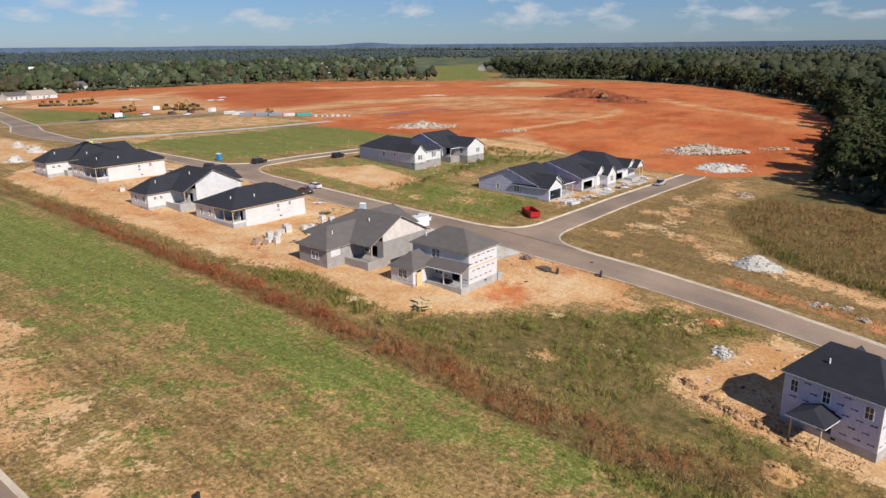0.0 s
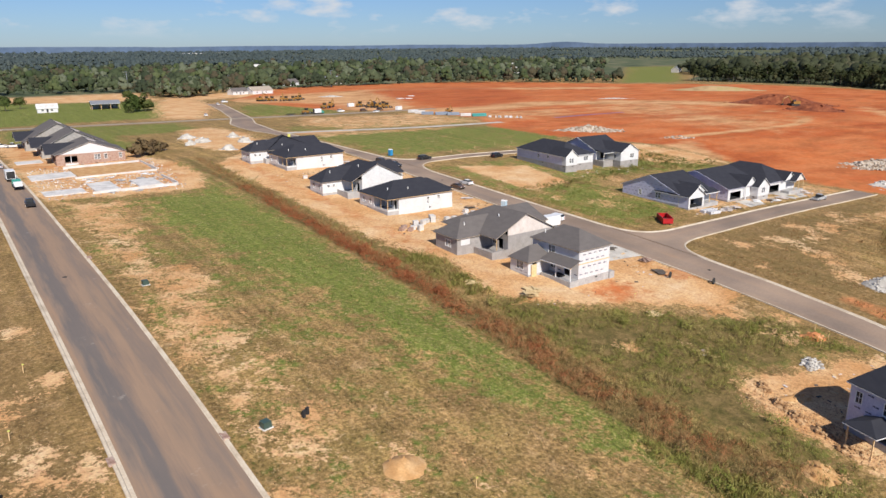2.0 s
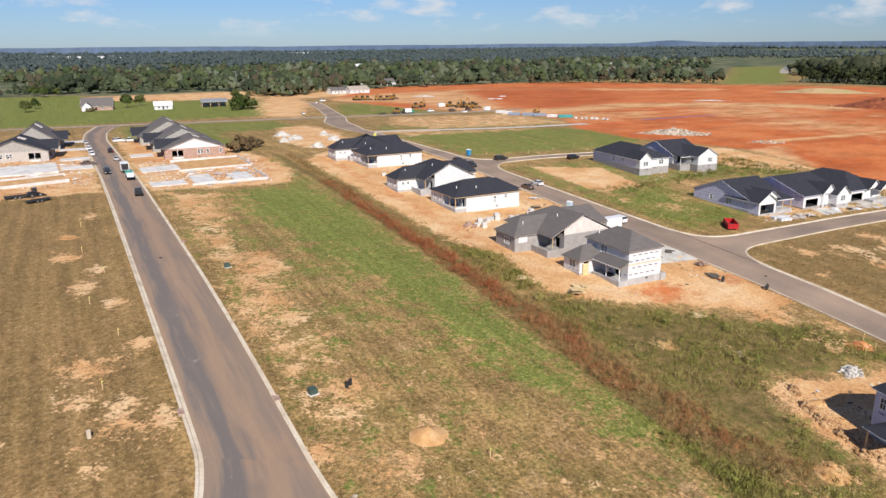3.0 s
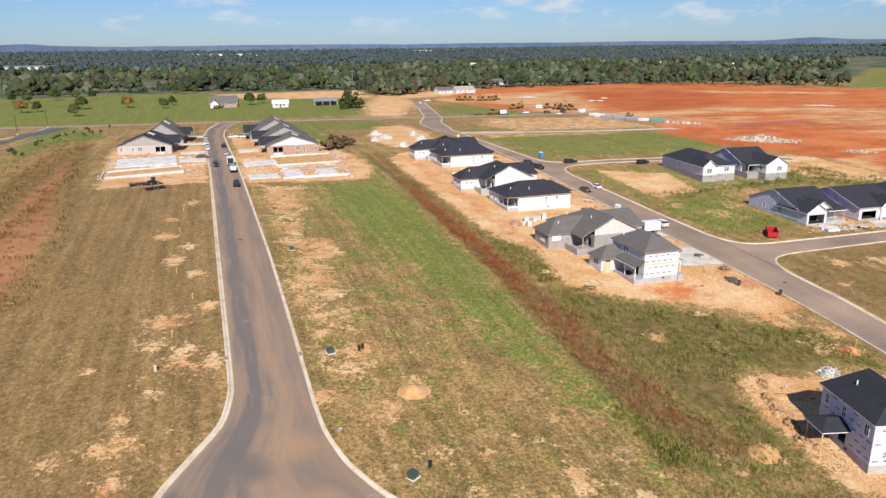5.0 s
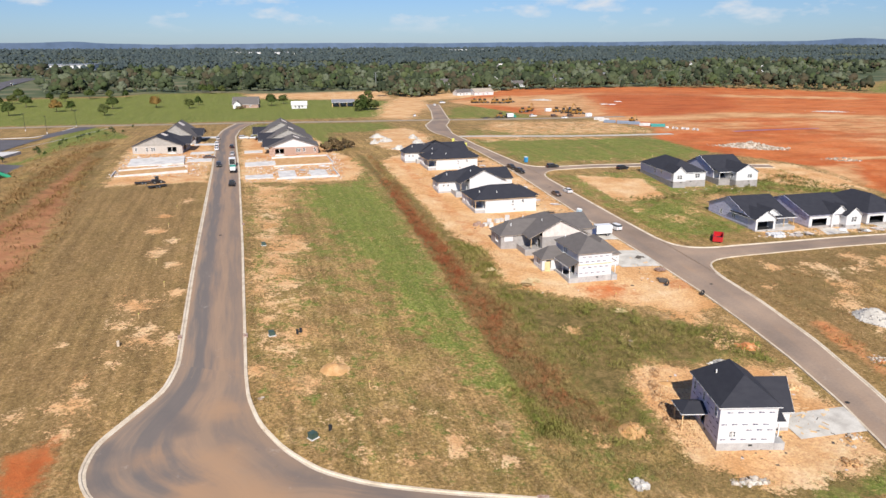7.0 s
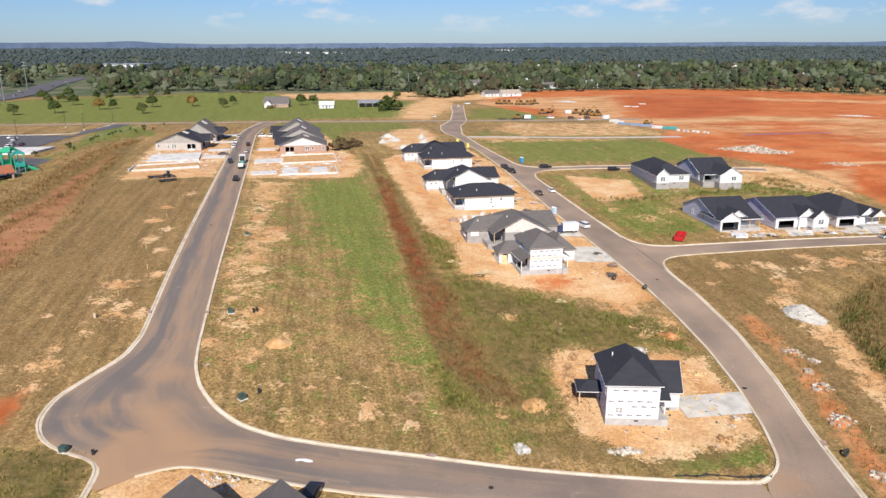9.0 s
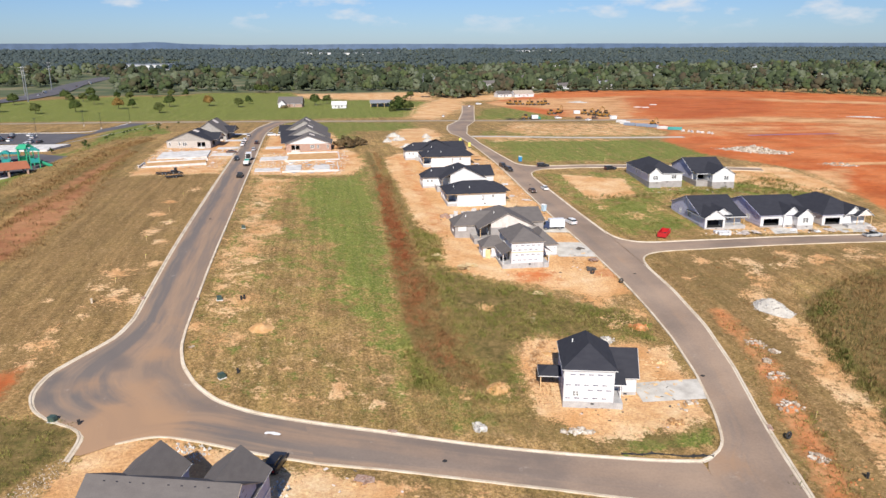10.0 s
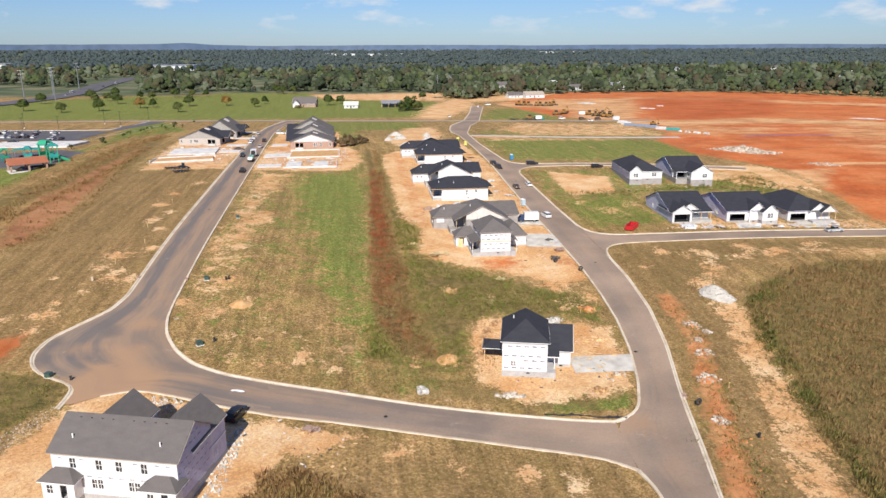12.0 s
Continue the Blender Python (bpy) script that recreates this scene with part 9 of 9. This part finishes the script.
slab("foundation_slab", [(-3.5, 272), (5.8, 272), (5.8, 278), (-3.6, 278)], 0.12, "concrete", "pale concrete drive slab")
slab("foundation_slab", [(-3.5, 300), (5.8, 300), (5.8, 306), (-3.6, 306)], 0.12, "concrete", "pale concrete drive slab")
slab("foundation_slab", [(18.5, 205), (30, 206), (30, 216), (18.5, 215)], 0.12, "concrete", "pale concrete drive slab")
slab("foundation_slab", [(30, 203), (50, 204), (50, 221), (30, 220)], 0.2, "soil", "formed house pad filled with tan soil")
slab("foundation_slab", [(18.5, 180), (28, 180), (28, 187), (18.5, 187)], 0.12, "concrete", "pale concrete drive slab")
slab("foundation_slab", [(30, 179), (36, 179.5), (36, 193), (30, 192.5)], 0.2, "concrete", "pale poured concrete slab section")
slab("foundation_slab", [(41, 180), (47, 180.5), (47, 192), (41, 191.5)], 0.2, "concrete", "pale poured concrete slab section")
slab("foundation_slab", [(18.5, 240), (26, 240), (26, 247), (18.5, 247)], 0.12, "concrete", "pale concrete drive slab")


def form_wall(a, b, h=0.55):
    d = Vector((b[0] - a[0], b[1] - a[1], 0))
    ang = math.degrees(math.atan2(d.y, d.x))
    t = thing("form_wall", a[0], a[1], ang, "low white block footing wall on the bare pad", "wall", z=max(ground_at(*a), ground_at(*b)))
    part("course", Mesh().box(0, -0.15, -0.8, d.length, 0.15, h), "concrete", t)


for a, b in (((-25, 192), (-1.5, 198)), ((-25.4, 204.5), (-2.5, 209.5)), ((-26, 192.5), (-26.3, 204)), ((29, 202), (51, 203)), ((51.4, 203.5), (51.2, 222)), ((29, 222.5), (51, 222.5)), ((29, 178), (50, 178.4)), ((50.4, 178.6), (50.2, 194))):
    form_wall(a, b)
r_d = random.Random(77)
for k in range(26):
    x, y = r_d.uniform(30, 50), r_d.uniform(176, 200)
    lumber(x, y, r_d.uniform(0, 180), 4, "white boards and blocks about the row-house pads", 100 + k, ("concrete", "trim", "block")[k % 3], 2.2)
for k in range(14):
    x, y = r_d.uniform(-26, 4), r_d.uniform(196, 246)
    lumber(x, y, r_d.uniform(0, 180), 4, "white boards and blocks about the row-house pads", 140 + k, ("concrete", "trim", "block")[k % 3], 2.2)


def pipe_stack(x, y, rz, n, long, mat, label):
    t = thing("pipe_stack", x, y, rz, label, "pipes")
    for j in range(3):
        for i in range(n - j):
            part("pipe", Mesh().tube((-long / 2, (i + j * 0.5) * 0.62, 0.32 + j * 0.54), (long / 2, (i + j * 0.5) * 0.62, 0.32 + j * 0.54), 0.3, n=10), mat, t)


pipe_stack(235, 341, -35, 5, 6, "concrete", "stack of white pipes on the clay")
pipe_stack(234, 332, -30, 5, 6, "concrete", "stack of white pipes on the clay")
pipe_stack(233, 323, -32, 5, 7, "pipe_blue", "stack of blue-grey pipes on the clay")
pipe_stack(238, 316, -30, 6, 7, "pipe_blue", "stack of blue-grey pipes on the clay")
pipe_stack(242, 310, -30, 5, 7, "pipe_blue", "stack of blue-grey pipes on the clay")
pipe_stack(244, 301, -30, 4, 6, "concrete", "stack of white pipes on the clay")
pipe_stack(249, 295, -25, 5, 8, "play_teal", "stack of green pipes on the clay")
for k in range(7):
    pipe_stack(250 + 1.7 * k + (k % 2), 287 - 2.2 * k, 40 * k + 10, 2, 2.0, "concrete", "scattered white pipe sections on the clay")
for k, (x, y) in enumerate(((297, 453), (302, 449), (320, 473))):
    slab("precast_slab", [(x - 3, y - 2), (x + 2.4, y - 2.5), (x + 3, y + 1.8), (x - 2.2, y + 2.2)], 0.35, "concrete", "pale precast slab lying on the clay")
for k, (x, y) in enumerate(((229.5, 408), (240, 365))):
    t = thing("site_container", x, y, 20 * k, "white site container beside the machines", "container")
    part("box", hull(Mesh(), [(-2.2, 1.0, 0.15, 2.3), (2.2, 1.0, 0.15, 2.3)]), "white_paint", t)
    # dark plate on the closed end, in place of a doorway's shade
    part("door", Mesh().box(2.2, -0.9, 0.25, 2.25, 0.9, 2.2), "dark", t, "dark plate painting the shade of an open doorway")
    part("skids", Mesh().box(-2.2, -0.9, -0.2, 2.2, -0.7, 0.15).box(-2.2, 0.7, -0.2, 2.2, 0.9, 0.15), "steel", t)

# street details
for x, y, rz in ((17.55, 49.6, 90), (6.65, 50.8, 90), (53.2, 1.05, -16), (112.6, -5.6, 74), (17.5, 120, 90)):
    t = thing("storm_inlet", x, y, rz, "rust-stained storm drain inlet in the kerb", "drain", z=ground_at(x, y))
    part("hood", Mesh().box(-0.75, -0.35, -0.3, 0.75, 0.35, 0.19), "brick", t)
    # the hood is solid; a dark plate paints the opening's shade
    part("mouth_shade", Mesh().box(-0.6, -0.37, 0.03, 0.6, -0.352, 0.13), "dark", t)
for x, y in ((110.8, 12), (119, 60), (118.5, 150), (12, 110), (60, -7)):
    t = thing("manhole_cover", x, y, 0, "dark round manhole cover in the asphalt", "manhole", z=ground_at(x, y) + 0.08)
    part("plate", Mesh().tube((0, 0, 0), (0, 0, 0.025), 0.38, n=18), "dark", t)
spill = thing("paint_spill", 34.5, 1.7, -16, "white dried spill on the asphalt", "stain", z=ground_at(34.5, 1.7) + 0.085)
r_p = random.Random(5)
for k in range(9):
    pts = [((0.5 + 0.25 * r_p.random()) * math.cos(a) * 1.2, (0.2 + 0.12 * r_p.random()) * math.sin(a)) for a in [2 * math.pi * i / 10 for i in range(10)]]
    part("splash", Mesh().prism(pts, 0, 0.006, pose(-1.9 + 0.45 * k, 0.12 * math.sin(k * 1.3) - 0.05 * k, 0.001 * k)), "trim", spill)


# ---- beyond the site ----
def small_house(x, y, rz, w, d, h, wall, tiles, label, name="house", rise=0.45, wing=True, wing_wall=None):
    t = thing(name, x, y, rz, label, "house" if name == "house" else name.replace("_", " "), z=surface(x, y) - 0.1)
    block(t, -w / 2, -d / 2, w / 2, d / 2, 0.2, h, wall, [("S", w * 0.2, 0.8, 1.2, 1.3, "w"), ("S", w * 0.65, 0.8, 1.2, 1.3, "w"), ("S", w * 0.45, 0.0, 1.0, 2.0, "o")], -1.0, wall)
    roof(t, -w / 2, -d / 2, w / 2, d / 2, h, h + d * rise, "x", a=0, b=0, mat=tiles, gable=wall, fascia="trim")
    if wing:
        wall = wing_wall or wall
        block(t, -w / 2 + 1, -d / 2 - 4, -w / 2 + 6.5, -d / 2 - 0.05, 0.2, h, wall, [("S", 2, 0.8, 1.4, 1.4, "w")], -1.0, wall)
        roof(t, -w / 2 + 1, -d / 2 - 4, -w / 2 + 6.5, 0, h, h + 2.6, "y", a=0, b=0, mat=tiles, gable=wall, fascia="trim")


small_house(21, 502, -8, 19, 11, 3.2, "brick", "shingle_grey", "brick farmhouse with a dark roof and cream gable", wing_wall="siding")
small_house(59, 478, -5, 11, 8, 2.8, "siding", "concrete", "small white shed with a pale roof", "shed", 0.3, False)
small_house(221, 594, 12, 15, 9, 3.0, "siding", "shingle_grey", "long white building behind the clay field", "building", 0.3, False)
small_house(240, 593, 8, 20, 12, 3.2, "siding", "eave", "long white building with a brown roof", "building", 0.25, False)
FAR = [(318, 700, 20), (366, 700, 0), (300, 735, 40), (250, 770, 10), (668, 1190, 30), (830, 930, 5), (394, 752, 50), (520, 900, 20), (720, 800, 60), (330, 900, 0), (200, 950, 45), (480, 1200, 20), (900, 1250, 0), (890, 640, 20)]
for k, (x, y, rz) in enumerate(FAR):
    small_house(x, y, rz, 15 + (k * 5) % 9, 9 + k % 3, 3.4 + (k % 3) * 0.9, ("siding", "tan_brick", "siding", "row_grey")[k % 4], ("shingle_grey", "grey_metal", "concrete")[k % 3], ("distant white house among the trees", "distant tan brick house among the trees", "distant white house among the trees", "distant grey house among the trees")[k % 4], rise=0.4, wing=False)
for k, (x, y, w) in enumerate(((1090, 3560, 110), (1230, 3540, 70), (-20, 3300, 80), (70, 3320, 60), (150, 3290, 70), (235, 3300, 60), (310, 3310, 70), (-660, 1500, 70), (-280, 1380, 90))):
    t = thing("warehouse", x, y, 0, "very distant long white warehouse on the plain", "building", z=surface(x, y))
    part("hall", Mesh().box(-w / 2, -30, 0, w / 2, 30, 8 if y > 3000 else 9), "siding", t)
    part("roof", Mesh().box(-w / 2 - 1, -31, 8 if y > 3000 else 9, w / 2 + 1, 31, 9 if y > 3000 else 10), "grey_metal", t)


def barn(x, y, rz):
    t = thing("barn", x, y, rz, "open grey metal barn by the thicket", "barn", z=surface(x, y))
    posts(t, [(a, b) for a in (-8, -2.7, 2.7, 8) for b in (-5, 5)], -0.5, 3.6, "wood", 0.14)
    roof(t, -8.2, -5.2, 8.2, 5.2, 3.6, 5.4, "x", a=0, b=0, mat="grey_metal", fascia="trim")
    part("back_wall", Mesh().box(-8, 4.9, -0.3, 8, 5.05, 3.6), "grey_metal", t)


barn(92, 480, -5)


def lamp_post(x, y, h=9.0):
    t = thing("lamp_post", x, y, 0, "tall dark car-park lamp post", "lamp post", "lamp posts round the car park")
    part("base", Mesh().tube((0, 0, -0.3), (0, 0, 0.8), 0.3, n=10), "concrete", t)
    part("pole", Mesh().tube((0, 0, 0.8), (0, 0, h), 0.11, 0.08, 8), "dark", t)
    part("head", Mesh().box(-0.8, -0.2, h, 0.8, 0.2, h + 0.16), "dark", t)


for x, y in ((-115, 292), (-100, 300), (-80, 341), (-74, 381), (-130, 330), (-95, 360), (-140, 270)):
    lamp_post(x, y)


def pylon(x, y, h):
    t = thing("power_pole", x, y, 15, "tall grey steel power pole by the highway", "power pole", "power poles along the highway", z=surface(x, y))
    part("mast", Mesh().tube((0, 0, -1), (0, 0, h), 0.6, 0.28, 8), "steel", t)
    for z in (0.75, 0.86, 0.97):
        part("arm", Mesh().tube((-2.6, 0, h * z), (2.6, 0, h * z + 0.4), 0.14, n=6), "steel", t)


for x, y, h in ((-232, 583, 28), (-205, 581, 30), (-244, 756, 30), (-236, 660, 28), (160, 720, 18), (236, 640, 16), (340, 650, 16)):
    pylon(x, y, h)
for k, (x, y) in enumerate(((-262, 470), (-236, 540), (-226, 610), (-232, 700), (-238, 820), (-224, 660), (-240, 880))):
    if k % 3 == 0:
        box_truck(x, y, 85, "white_paint", "white lorry on the highway")
    else:
        car(x, y, 85, "suv", ("white_paint", "black_paint", "silver")[k % 3], "car on the highway")


# car park, pavilion and playground to the west
tagged(part("car_park", ribbon([(-150, 266), (-110, 264), (-80, 264)], [(-150, 316), (-110, 316), (-76, 312)], 3, 8, 0.12), "lot_asphalt", smooth=True), "dark asphalt car park", "car park", kind="structure")
tagged(part("car_park", ribbon([(-80, 290), (-72, 330), (-62, 374)], [(-76, 312), (-80, 335), (-72, 375)], 3, 4, 0.11), "lot_asphalt", smooth=True), "dark asphalt drive to the car park", "car park", kind="structure")
tagged(part("kerb", kerb([(-78, 262), (-70, 296), (-62, 330), (-54, 374)], -1), "concrete"), "pale kerb of the car park drive", "kerb", kind="structure")
tagged(part("kerb", kerb([(-150, 318), (-100, 318), (-82, 322), (-76, 345), (-74, 375)], 1), "concrete"), "pale kerb of the car park", "kerb", kind="structure")
for k, (x, y, rz) in enumerate(((-118, 277, 90), (-115, 277, 90), (-107, 277, 90), (-104, 277, 90), (-92, 270, 90), (-88, 270, 90), (-128, 302, 90), (-122, 302, 90), (-126, 290, 90), (-132, 290, 90), (-98, 290, 90), (-111, 277, 90), (-124, 277, 90), (-114, 290, 90), (-108, 290, 90), (-104, 302, 90), (-112, 302, 90), (-105, 256, 0), (-90, 260, 90), (-140, 302, 90), (-138, 277, 90))):
    car(x, y, rz, ("suv", "sedan")[k % 2], ("white_paint", "silver", "black_paint")[k % 3], "car standing in the car park", "cars in the car park")
slab("plaza", [(-110, 236), (-74, 238), (-70, 256), (-110, 258)], 0.1, "concrete", "pale concrete forecourt of the playground", "pavement")
slab("play_mat", [(-92, 178), (-66, 180), (-55, 190), (-57, 216), (-73, 226), (-94, 216)], 0.06, "lot_asphalt", "dark rubber playground surface", "play surface")


def pavilion(x, y, rz):
    t = thing("pavilion", x, y, rz, "open picnic pavilion with a rust-red roof", "pavilion")
    posts(t, [(a, b) for a in (-6, 0, 6) for b in (-3.4, 3.4)], -0.3, 3.0, "brick", 0.3)
    roof(t, -6.4, -3.8, 6.4, 3.8, 3.0, 4.9, "x", a=0, b=0, mat="rust_roof", fascia="rust_roof", gable="wood")
    part("floor", Mesh().box(-6.6, -4, -0.6, 6.6, 4, 0.1), "concrete", t)
    for k in (-3, 3):
        part("table", Mesh().box(k - 1, -0.4, 0.7, k + 1, 0.4, 0.78).box(k - 0.9, -0.1, 0.1, k + 0.9, 0.1, 0.7), "wood", t)


pavilion(-66, 175, 32)


def play_tower(x, y, rz, mat, roof_mat, label, scale=1.0):
    t = thing("play_tower", x, y, rz, label, "playground", "playground frames", scale=scale)
    posts(t, [(-1, -1), (1, -1), (-1, 1), (1, 1)], 0, 4.4, mat, 0.09)
    part("deck", Mesh().box(-1, -1, 1.5, 1, 1, 1.62), mat, t)
    part("canopy", hull(Mesh(), [(-1.4, 1.3, 4.3, 4.4), (-0.5, 0.9, 4.5, 5.2), (0.5, 0.9, 4.5, 5.2), (1.4, 1.3, 4.3, 4.4)]), roof_mat, t)
    part("slide", Mesh().tube((1.0, 0, 1.7), (3.6, 0, 0.3), 0.4, n=8), mat, t)
    for s in (-1, 1):
        part("panel", Mesh().box(-0.9, s - 0.04, 1.62, 0.9, s + 0.04, 2.5), roof_mat, t)


play_tower(-61, 188, 20, "play_green", "play_teal", "green play tower with a slide", 1.5)
play_tower(-66, 194, 70, "play_green", "play_green", "tall green play tower", 1.7)
play_tower(-69, 199, 120, "play_green", "play_teal", "tall green play tower with a slide", 1.5)
play_tower(-74, 196, 10, "play_teal", "play_teal", "teal play tower with a slide", 1.2)
play_tower(-82, 194, 40, "play_teal", "play_green", "teal and green play tower", 1.1)
shade = thing("shade_sail", -78, 205, 15, "flat teal shade canopy over the playground", "canopy")
posts(shade, [(-5, -3), (5, -3), (-5, 3), (5, 3)], -0.2, 3.6, "steel", 0.1)
part("sheet", hull(Mesh(), [(-5.4, 3.4, 3.6, 3.7), (0, 3.4, 4.0, 4.1), (5.4, 3.4, 3.6, 3.7)]), "play_teal", shade)
